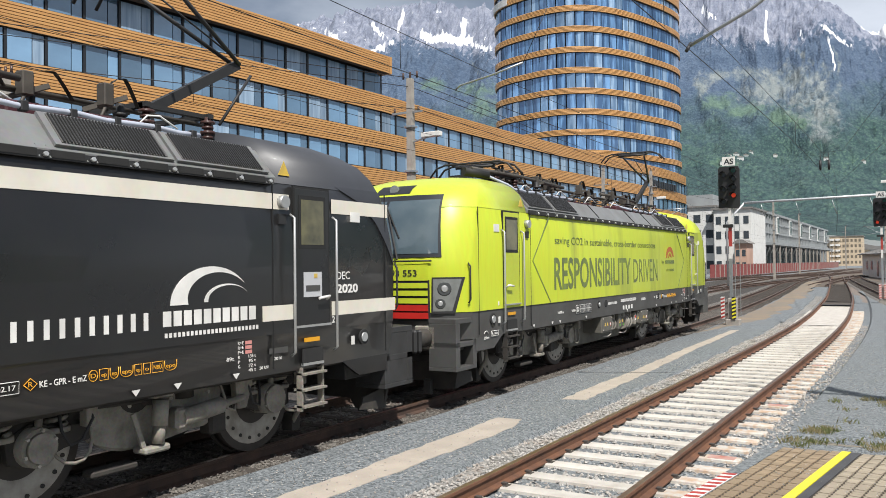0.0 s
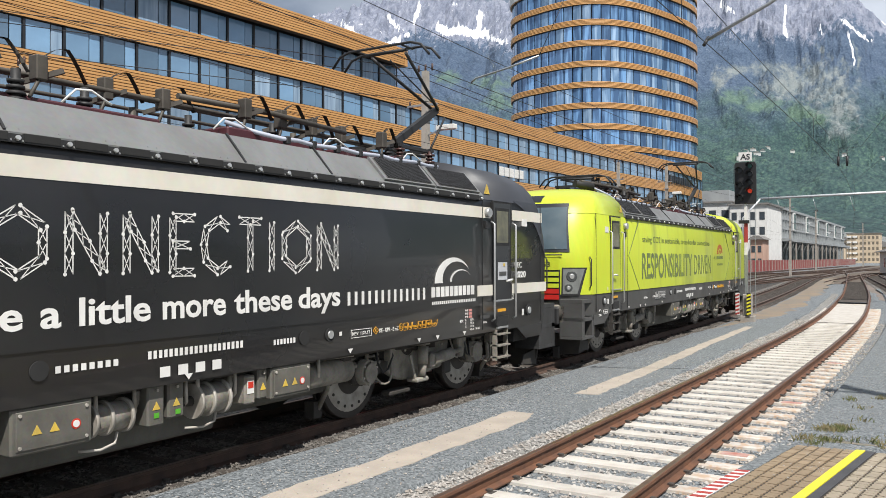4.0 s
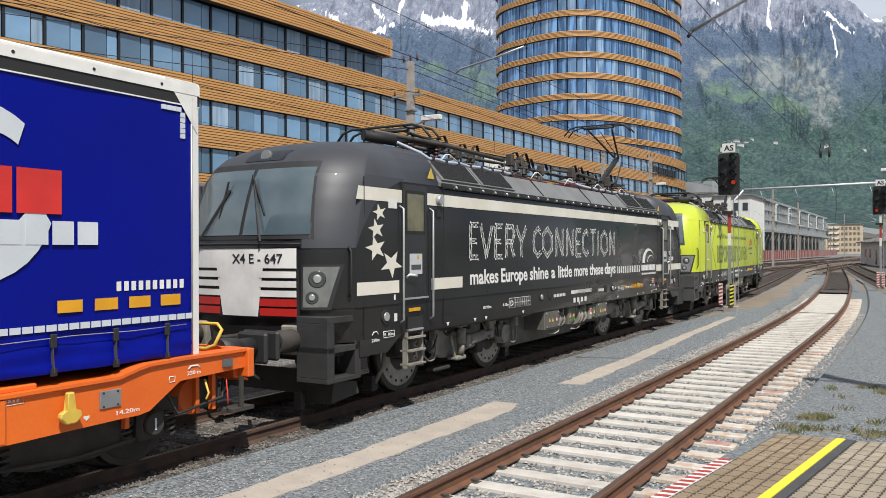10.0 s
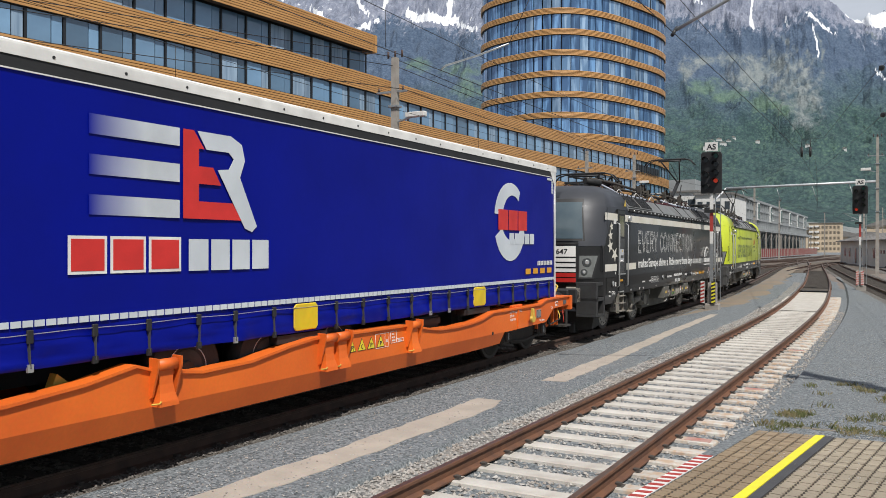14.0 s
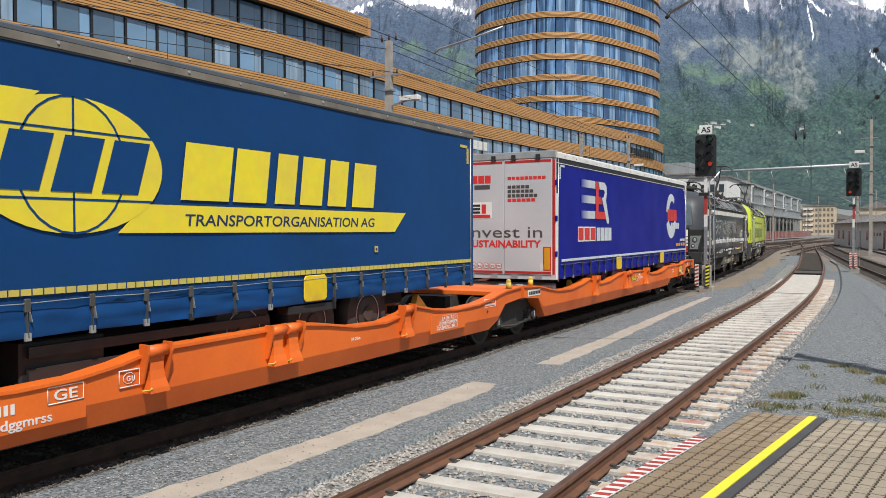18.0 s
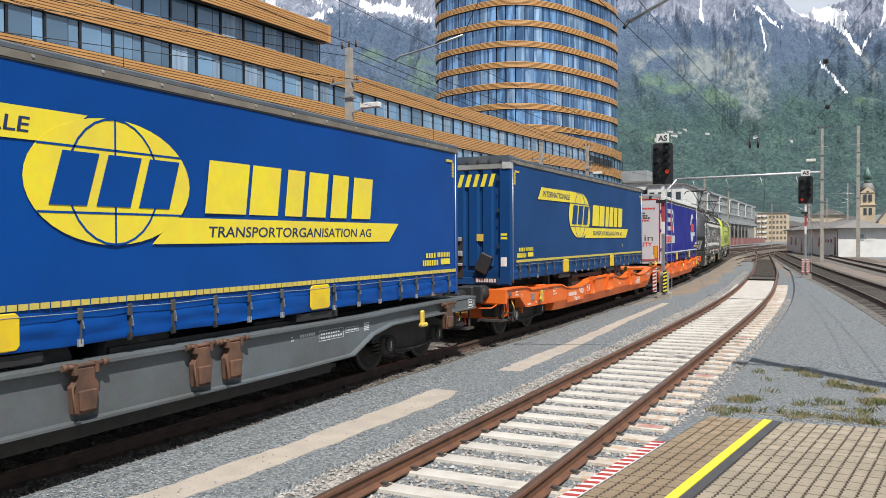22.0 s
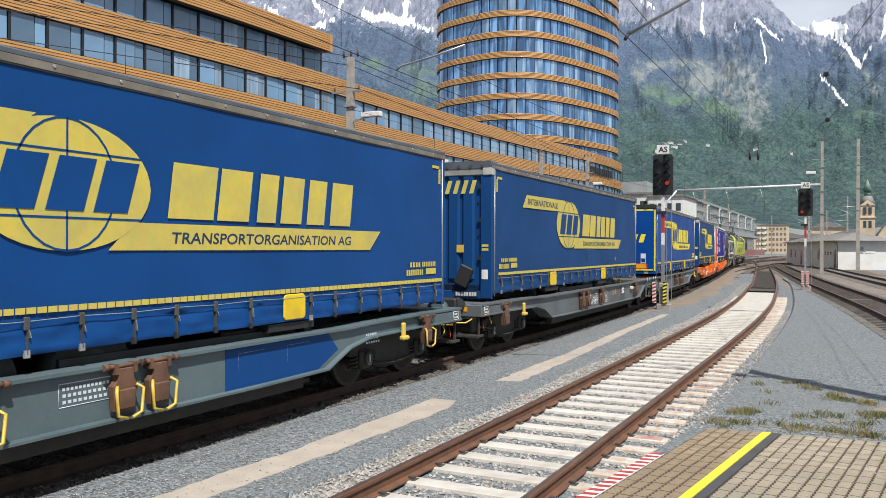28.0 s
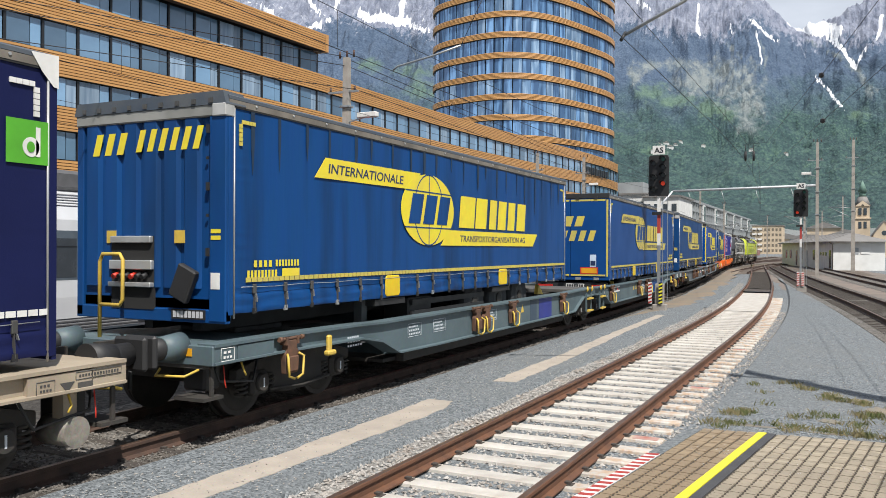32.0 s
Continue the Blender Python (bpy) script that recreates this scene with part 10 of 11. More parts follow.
def doors_rear(tr, kind, body_m, print_m, z0, z1, h, W):
    """Two doors with lock rods, lamps and marking frame."""
    dm = GREYDOOR if kind == "epo" else body_m
    fm = REDL if kind == "epo" else print_m
    part("door_frame", B((-W, W, -h - 0.01, -h + 0.06, z0 - 0.02, z1 - 0.14)), body_m if kind != "epo" else GREYDOOR, tr)
    part("rear_lintel", B((-W, W, -h - 0.04, -h + 0.1, z1 - 0.15, z1 + 0.01)), BLACKM if kind != "epo" else ALU, tr, bevel=0.01)
    for sx in (-1, 1):
        a, b = (0.012, W - 0.1) if sx > 0 else (-W + 0.1, -0.012)
        d = part("rear_door", B((a, b, -h - 0.03, -h, z0 + 0.09, z1 - 0.17)), dm, tr, "closed rear door leaf", bevel=0.006)
        endplate(d, "marking_edge", rect(a + 0.02, b - 0.02, z1 - 0.24, z1 - 0.185), -h - 0.031, fm)
        endplate(d, "marking_edge", rect(a + 0.02, b - 0.02, z0 + 0.11, z0 + 0.16), -h - 0.031, fm)
        endplate(tr, "marking_edge", rect(*sorted((sx * (W - 0.09), sx * (W - 0.03))), z0 + 0.1, z1 - 0.2), -h - 0.012, fm)
        if kind != "epo":
            p = endplate(d, "tail_marking", rect(*sorted((sx * 0.34, sx * 0.92)), z0 + 0.17, z0 + 0.39), -h - 0.031, SIGNRED, "red and amber tail board")
            endplate(p, "amber_field", rect(*sorted((sx * 0.38, sx * 0.88)), z0 + 0.2, z0 + 0.36), -h - 0.036, AMBER)
        else:
            p = endplate(d, "tail_marking", rect(*sorted((sx * 0.97, sx * 1.16)), z0 + 0.18, z0 + 0.72), -h - 0.031, SIGNRED)
            endplate(p, "amber_field", rect(*sorted((sx * 1.0, sx * 1.13)), z0 + 0.21, z0 + 0.69), -h - 0.036, AMBER)
        for x in (sx * 0.25, sx * 0.85):
            part("lock_rod", B((x - 0.06, x + 0.1, -h - 0.06, -h, z0 - 0.02, z0 + 0.06)), ALU, d)
            part("roof_clasp", B((x - 0.05, x + 0.05, -h - 0.06, -h, z1 - 0.18, z1 - 0.06)), BLACKM, d)
        for z in (z0 + 0.5, z0 + 1.3, z0 + 2.1):
            part("hinge", B((*sorted((sx * (W - 0.02), sx * (W + 0.012))), -h - 0.03, -h + 0.05, z, z + 0.12)), body_m, d)
    part("under_bumper", B((-1.2, 1.2, -h + 0.05, -h + 0.2, z0 - 0.3, z0 - 0.1)), BLACKM if kind != "epo" else WGREY, tr, bevel=0.02)
    part("rear_lamp", B((-1.1, -0.6, -h + 0.02, -h + 0.06, z0 - 0.26, z0 - 0.18), (0.7, 1.1, -h + 0.02, -h + 0.06, z0 - 0.26, z0 - 0.18)), REDL, tr)
    pl = part("number_plate", B((-0.15, 0.45, -h + 0.02, -h + 0.05, z0 - 0.28, z0 - 0.15)), BRIGHT, tr)
    for k in range(7):
        endplate(pl, "plate_bar", rect(-0.12 + 0.08 * k, -0.06 + 0.08 * k, z0 - 0.26, z0 - 0.17), -h + 0.02, BLACKM)
    if kind == "lkw":
        for k in range(3):
            endplate(tr, "emblem_block", slant(-0.6 + 0.37 * k, -0.25 + 0.37 * k, z1 - 1.05, z1 - 0.72, 0.3), -h - 0.031, print_m)
        for k in range(6):
            endplate(tr, "emblem_block", slant(-0.98 + 0.31 * k, -0.69 + 0.31 * k, z1 - 1.53, z1 - 1.19, 0.3), -h - 0.031, print_m)
        s = endplate(tr, "sticker", rect(-0.98, -0.78, z0 + 0.42, z0 + 0.78), -h - 0.031, GREEN)
        endplate(s, "sticker_field", rect(-0.96, -0.80, z0 + 0.55, z0 + 0.72), -h - 0.036, PALEB)
        s = endplate(tr, "sticker", rect(0.66, 0.86, z0 + 0.40, z0 + 0.80), -h - 0.031, PALEB)
        endplate(s, "sticker_field", rect(0.68, 0.84, z0 + 0.45, z0 + 0.6), -h - 0.036, INKB)
    else:
        fit_text(tr, "invest in", SKIRTG, on_end(-0.95, -h - 0.034, z0 + 0.93), 1.9, 0.27)
        fit_text(tr, "SUSTAINABILITY", REDPR, on_end(-0.93, -h - 0.034, z0 + 0.71), 1.85, 0.16, bold=0.03)
        for k in range(3):
            endplate(tr, "emblem_block", rect(-0.82 + 0.17 * k, -0.67 + 0.17 * k, z1 - 0.68, z1 - 0.5), -h - 0.031, REDPR)
        endplate(tr, "emblem_block", rect(-0.75, -0.35, z1 - 0.82, z1 - 0.72), -h - 0.031, SKIRTG)
        endplate(tr, "emblem_field", rect(-0.9, -0.3, z1 - 1.5, z1 - 1.12), -h - 0.031, BRIGHT)
        for k in range(3):
            endplate(tr, "emblem_bar", rect(-0.86, -0.6, z1 - 1.22 - 0.08 * k, z1 - 1.17 - 0.08 * k), -h - 0.036, BLACKM)
        endplate(tr, "emblem_block", rect(-0.56, -0.45, z1 - 1.38, z1 - 1.17), -h - 0.036, REDPR)
        endplate(tr, "emblem_bar", rect(-0.86, -0.34, z1 - 1.48, z1 - 1.41), -h - 0.036, REDPR)
        for k in range(6):
            bm = bmesh.new()
            n = (9, 0, 5, 6, 7, 6)[k]
            if n:
                for i in range(n):
                    w = (0.95, 0, 0.55, 0.65, 0.75, 0.7)[k] / n
                    box(bm, 0.1 + i * w, 0.1 + i * w + w * 0.8, -h - 0.035, -h - 0.031, z1 - 0.62 - 0.1 * k, z1 - 0.55 - 0.1 * k)
                part("marking", bm, REDPR if k in (0, 5) else SKIRTG, tr)
        for k, n in enumerate(("50", "60", "70", "80", "90")):
            c = part("speed_disc", cyl(bmesh.new(), (-0.78 + 0.165 * k, -h - 0.034, z0 + 0.27), (-0.78 + 0.165 * k, -h - 0.031, z0 + 0.27), 0.075, n=18), REDPR, tr)
            part("disc_face", cyl(bmesh.new(), (-0.78 + 0.165 * k, -h - 0.037, z0 + 0.27), (-0.78 + 0.165 * k, -h - 0.034, z0 + 0.27), 0.06, n=18), BRIGHT, c)
            fit_text(c, n, BLACKM, on_end(-0.82 + 0.165 * k, -h - 0.039, z0 + 0.245), 0.08, 0.05)
        endplate(tr, "sticker", rect(0.9, 1.02, z0 + 0.18, z0 + 0.34), -h - 0.031, BRIGHT)


def wall_front(tr, body_m, print_m, z0, z1, h, W, rng):
    """A corrugated bulkhead with a coupling box, chock bag and plate."""
    fw = part("bulkhead", B((-W, W, -h, -h + 0.05, z0 - 0.05, z1 - 0.1)), body_m, tr, "corrugated steel bulkhead")
    bm = bmesh.new()
    for k in range(6):
        x = -0.98 + 0.34 * k
        prism(bm, [(x - 0.145, -h), (x - 0.10, -h - 0.045), (x + 0.10, -h - 0.045), (x + 0.145, -h)], z0 + 0.30, z1 - 0.28, "z")
    part("corrugation", bm, body_m, fw)
    part("side_post", B((W - 0.26, W, -h - 0.05, -h + 0.05, z0 - 0.1, z1 - 0.14)), body_m, fw, bevel=0.012)
    part("side_post", B((-W, -W + 0.12, -h - 0.04, -h + 0.05, z0 - 0.1, z1 - 0.14)), body_m, fw, bevel=0.012)
    part("top_cap", B((-W, W, -h - 0.06, -h + 0.12, z1 - 0.28, z1 - 0.13)), TGREY, fw, "grey dented top rail", bevel=0.015)
    part("roof_flap", prism(bmesh.new(), [(-W - 0.02, z1 - 0.14), (W + 0.02, z1 - 0.14), (W - 0.03, z1 + 0.02), (-W + 0.03, z1 + 0.02)], -h - 0.07, -h + 0.3, "y"), ROOFCLOTH, fw)
    part("corner_casting", B((W - 0.2, W + 0.016, -h - 0.075, -h + 0.1, z1 - 0.285, z1 - 0.125)), CASTING, fw, "pale metal corner casting", bevel=0.012)
    for z in (z1 - 0.8, z1 - 1.5):
        part("side_latch", B((W - 0.3, W - 0.27, -h - 0.06, -h - 0.04, z, z + 0.035)), BLACKM, fw)
    for k in range(9):
        part("roof_eyelet", B((-1.1 + 0.27 * k - 0.03, -1.1 + 0.27 * k + 0.03, -h - 0.085, -h - 0.06, z1 - 0.12, z1 - 0.06)), SKIRTG, fw)
    part("lower_rail", B((-W, W, -h - 0.04, -h + 0.05, z0 - 0.12, z0 + 0.04)), body_m, fw, bevel=0.01)
    cb = part("coupling_box", B((-0.62, 0.12, -h - 0.05, -h - 0.02, z0 + 0.02, z0 + 0.95)), INSHADE, fw)
    part("box_shelf", B((-0.62, 0.12, -h - 0.12, -h - 0.02, z0 + 0.3, z0 + 0.36), (-0.62, 0.12, -h - 0.1, -h - 0.02, z0 + 0.52, z0 + 0.64), (-0.6, 0.1, -h - 0.1, -h - 0.02, z0 + 0.86, z0 + 0.95)), ALU, cb, "dented metal shelf", bevel=0.01)
    for k in range(6):
        part("air_socket", cyl(bmesh.new(), (-0.5 + 0.1 * k, -h - 0.04, z0 + 0.46), (-0.5 + 0.1 * k, -h - 0.14, z0 + 0.43), 0.035, n=8), BLACKM if k % 3 else SIGNRED, cb)
    for x in (-0.62, 0.55):
        part("amber_lamp", B((x - 0.08, x + 0.08, -h - 0.06, -h - 0.04, z0 + 0.86, z0 + 1.02)), GOLD, fw)
    part("document_bag", B((0.5, 0.8, -h - 0.14, -h - 0.04, z0 + 0.15, z0 + 0.58), ), BLACKM, fw, "black rubber flap", bevel=0.02).matrix_basis = Matrix.Translation((0.65, 0, z0 + 0.35)) @ Matrix.Rotation(radians(24), 4, "Y") @ Matrix.Translation((-0.65, 0, -(z0 + 0.35)))
    pl = part("number_plate", B((0.42, 0.96, -h - 0.055, -h - 0.04, z0 - 0.08, z0 + 0.04)), BLACKM, fw)
    for k in range(8):
        endplate(pl, "plate_bar", rect(0.45 + 0.062 * k, 0.495 + 0.062 * k, z0 - 0.06, z0 + 0.02), -h - 0.0555, GREYDOOR)
    endplate(fw, "paper_label", rect(1.05, 1.19, z0 + 0.3, z0 + 0.5), -h - 0.051, BRIGHT)
    for z in (z0 + 0.9, z0 + 0.98):
        endplate(fw, "yellow_mark", rect(1.05, 1.2, z, z + 0.05), -h - 0.051, print_m)
    for z in (z0 + 0.7, z0 + 1.5, z0 + 2.2):
        part("hinge", B((0.98, 1.03, -h - 0.07, -h - 0.04, z, z + 0.1)), BLACKM, fw)
    for k in range(3):
        endplate(fw, "emblem_block", slant(-0.97 + 0.215 * k, -0.77 + 0.215 * k, z1 - 0.68, z1 - 0.4, 0.3), -h - 0.046, print_m)
    for k in range(6):
        endplate(fw, "emblem_block", slant(-0.2 + 0.19 * k, -0.02 + 0.19 * k, z1 - 0.66, z1 - 0.38, 0.3), -h - 0.046, print_m)


def walter_print(tr, m, z1, h, W, cloth, near):
    """The printed band, globe and blocks on the curtain."""
    X = W + 0.008
    dz = z1 - 4.02
    Z = lambda z: z + dz
    P = lambda pts: [(v - h, Z(z)) for v, z in pts]
    plate(tr, "upper_band", P([(1.78, 3.14), (4.62, 3.16), (5.0, 3.46), (2.05, 3.44)]), X, m, "yellow slanted band")
    fit_text(tr, "INTERNATIONALE", INKB, on_side(X + 0.006, 2.12 - h, Z(3.225)), 2.25, 0.145, bold=0.01, shear=0.12)
    plate(tr, "lower_band", P([(5.82, 2.2), (10.85, 2.2), (11.17, 2.49), (6.15, 2.49)]), X, m, "yellow slanted band")
    fit_text(tr, "TRANSPORTORGANISATION AG", INKB, on_side(X + 0.006, 6.68 - h, Z(2.275)), 3.62, 0.13, bold=0.008, shear=0.1)
    cy, cz, a, b = 5.33 - h, Z(2.83), 1.04, 0.635
    g = plate(tr, "globe", [(cy + a * math.cos(t), cz + b * math.sin(t)) for t in np.linspace(0, 2 * math.pi, 41)[:-1]], X + 0.002, m, "yellow globe emblem")
    bm = bmesh.new()
    for k in (-0.55, 0.0, 0.55):
        pts = [(cy + a * k * math.cos(t), cz + b * 0.995 * math.sin(t)) for t in np.linspace(-math.pi / 2, math.pi / 2, 15)]
        for p, q in zip(pts, pts[1:]):
            bar(bm, (X + 0.008, *p), (X + 0.008, *q), 0.003, 0.022)
    for k in (-0.5, 0.5):
        w = a * math.sqrt(1 - k * k)
        bar(bm, (X + 0.008, cy - w, cz + b * k), (X + 0.008, cy + w, cz + b * k), 0.003, 0.022)
    part("globe_line", bm, cloth, g)
    for k in range(3):
        plate(g, "emblem_block", slant(cy - 0.78 + 0.54 * k, cy - 0.2 + 0.54 * k, cz - 0.25, cz + 0.27, 0.3), X + 0.009, cloth)
    for a0, a1 in ((6.62, 7.42), (7.40, 8.05), (8.12, 8.58), (8.60, 9.14), (9.18, 9.68), (9.74, 10.36)):
        plate(tr, "emblem_block", slant(a0 - h, a1 - h, Z(2.55), Z(3.17), 0.14), X, m, "yellow block of the emblem")
    v = 0.45 if near == "front" else 12.15
    bars_text(tr, X, v - h, v + 0.4 - h, Z(1.90), Z(1.985), m, 4)
    bars_text(tr, X, v + 0.45 - h, v + 0.98 - h, Z(1.905), Z(1.99), m, 8)
    bars_text(tr, X, v - 0.12 - h, v + 0.5 - h, Z(1.76), Z(1.86), m, 9)
    plate(tr, "yellow_label", rect(v + 0.6 - h, v + 0.98 - h, Z(1.77), Z(1.875)), X, m)


def epo_print(tr, z0, z1, h, W):
    X = W + 0.006
    v = lambda a: a + 23.15 - 6.75  # places along the train to the trailer's own
    for z in (3.27, 2.89, 2.51):
        plate(tr, "emblem_bar", rect(v(-21.5), v(-20.4), z, z + 0.19), X, FADEP, "white bar fading into blue")
    plate(tr, "emblem_block", [(v(-20.35), 3.46), (v(-20.2), 3.46), (v(-20.05), 3.27), (v(-20.13), 3.27), (v(-20.13), 3.08), (v(-19.92), 3.08), (v(-19.8), 2.89), (v(-20.13), 2.89), (v(-20.13), 2.70), (v(-19.62), 2.70), (v(-19.48), 2.51), (v(-20.35), 2.51)], X, REDPR, "red emblem shape")
    plate(tr, "emblem_block", [(v(-20.15), 3.46), (v(-19.65), 3.46), (v(-19.47), 3.38), (v(-19.42), 3.2), (v(-19.5), 3.0), (v(-19.22), 2.45), (v(-19.3), 2.38), (v(-19.42), 2.42), (v(-19.85), 3.06), (v(-19.68), 3.08), (v(-19.6), 3.2), (v(-19.68), 3.27), (v(-20.02), 3.27)], X, SILPR, "white emblem shape")
    for k in range(3):
        plate(tr, "emblem_block", rect(v(-21.72 + 0.46 * k), v(-21.3 + 0.46 * k), 1.95, 2.31), X, BRIGHT)
        plate(tr, "emblem_block", rect(v(-21.69 + 0.46 * k), v(-21.33 + 0.46 * k), 1.98, 2.28), X + 0.003, REDPR, "red emblem block")
    for k in range(4):
        plate(tr, "emblem_block", rect(v(-20.27 + 0.325 * k), v(-19.99 + 0.325 * k), 1.95, 2.29), X, SILPR)
    cy, cz = v(-12.05), 2.74
    up = [(cy + 0.72 * math.cos(t), cz + 0.72 * math.sin(t)) for t in np.linspace(0.9, 3.0, 14)] + [(cy + 0.1 + 0.46 * math.cos(t), cz + 0.02 + 0.46 * math.sin(t)) for t in np.linspace(3.0, 0.9, 14)]
    dn = [(cy + 0.72 * math.cos(t), cz - 0.08 + 0.72 * math.sin(t)) for t in np.linspace(3.5, 6.0, 14)] + [(cy + 0.05 + 0.5 * math.cos(t), cz + 0.1 + 0.5 * math.sin(t)) for t in np.linspace(6.0, 3.7, 14)]
    plate(tr, "crescent", up, X, SILPR, "silver crescent")
    plate(tr, "crescent", dn, X, SILPR, "silver crescent")
    for k in range(3):
        plate(tr, "emblem_block", rect(v(-12.6 + 0.46 * k), v(-12.18 + 0.46 * k), 2.54, 2.93), X + 0.004, REDPR)
    for k in range(5):
        plate(tr, "emblem_block", rect(v(-12.1 + 0.25 * k), v(-11.89 + 0.25 * k), 2.27, 2.48), X + 0.004, SILPR)
    bars_text(tr, X, v(-10.7), v(-9.85), 1.83, 1.92, BRIGHT, 10)
    for k in range(4):
        plate(tr, "amber_label", rect(v(-11.3 + 0.38 * k), v(-11.05 + 0.38 * k), 1.66, 1.77), X, AMBER)
    plate(tr, "white_corner", [(6.72, z1 - 0.02), (6.72, z1 - 0.55), (6.45, z1 - 0.2), (6.3, z1 - 0.02)], X + 0.004, BRIGHT)


SMUDGE = mat("placard_smudge", (0.030, 0.045, 0.085), 0.6, col2=(0.012, 0.05, 0.15), scale=9, fine=0.4)
TRAILERS = ((-23.15, EPOB, BRIGHT, "rear", 1.13, 4.0, "epo", "ultramarine curtain trailer with grey doors and white roof rail", 1, BRIGHT, BLACKM),
            (-40.7, LKWF, TYEL, "front", 1.28, 4.02, "lkw", "worn blue curtain trailer with corrugated bulkhead and yellow print", 2, TGREY, None),
            (-56.9, LKWC, TYEL, "rear", 1.2, 3.98, "lkw", "bright blue curtain trailer with closed rear doors", 3, TGREY, None),
            (-74.4, LKWF, TYELF, "front", 1.25, 4.02, "lkw", "faded blue curtain trailer with corrugated bulkhead", 4, TGREY, None),
            (-90.15, LKWB, TYELF, "rear", 1.22, 3.99, "lkw", "blue curtain trailer with faded yellow print and rear doors", 5, TGREY, None),
            (-108.2, LKWD, TYEL, "front", 1.4, 4.08, "lkw", "streaked dirty blue curtain trailer with corrugated bulkhead", 6, TGREY, None),
            (-124.1, NAVY, BRIGHT, "rear", 1.2, 4.02, "plain", "navy blue curtain trailer with a green square", 7, NAVY, None))
trailers = []
for u, cloth, ink, near, z0, z1, kind, label, seed, roof_m, edge in TRAILERS:
    t = semi_trailer(cloth, ink, near, z0, z1, kind, label, seed, roof_m, edge)
    trailers.append(t)
    moving.append((t, u + 6.75))
for y, z, r in ((0.45, 1.98, 0.145), (2.22, 1.94, 0.085)):
    plate(trailers[3], "faded_diamond", [(y - r, z), (y - 0.1 * r, z - 0.95 * r), (y + 0.9 * r, z - 0.1 * r), (y + 0.1 * r, z + r)], 1.284, SMUDGE, "dull mark of a removed placard", thick=0.001)
for tr_, y, z in ((trailers[3], 3.68, 1.87), (trailers[1], 3.6, 1.95)):
    sq = plate(tr_, "square_mark", rect(y - 0.045, y + 0.045, z - 0.045, z + 0.045), 1.285, TYELF, thick=0.002)
    plate(sq, "mark_centre", rect(y - 0.02, y + 0.02, z - 0.02, z + 0.02), 1.288, INKB, thick=0.002)
navy = trailers[6]
g = plate(navy, "green_square", rect(6.22, 6.66, 2.96, 3.36), 1.284, GREEN, "green square emblem")
arc = [(6.465 + 0.085 * math.cos(t), 3.115 + 0.09 * math.sin(t)) for t in np.linspace(0, 2 * math.pi, 25)[:-1]]
plate(g, "emblem_ring", arc, 1.289, BRIGHT)
plate(g, "emblem_hole", [(6.46 + 0.04 * math.cos(t), 3.115 + 0.05 * math.sin(t)) for t in np.linspace(0, 2 * math.pi, 17)[:-1]], 1.294, GREEN)
plate(g, "emblem_stem", rect(6.515, 6.56, 3.03, 3.30), 1.289, BRIGHT)
plate(navy, "white_corner", [(6.752, 4.0), (6.752, 3.69), (6.70, 3.70), (6.58, 3.82), (6.46, 3.99)], 1.292, BRIGHT, "white reinforced corner")
STREAK = mat("dirt_streak", (0.012, 0.035, 0.075), 0.6, scale=3, fine=0.3)
rngs = random.Random(61)
for k in range(22):
    y, w, L = -6.3 + 0.585 * k + rngs.uniform(-0.12, 0.12), rngs.uniform(0.02, 0.055), rngs.uniform(0.25, 0.95)
    plate(trailers[5], "dirt_streak", [(y - w, 3.93), (y - w * 0.8, 3.93 - L * 0.6), (y - w * 0.2, 3.93 - L), (y + w * 0.3, 3.93 - L * 0.9), (y + w, 3.93 - L * 0.4), (y + w, 3.93)], 1.279, STREAK, thick=0.0015)


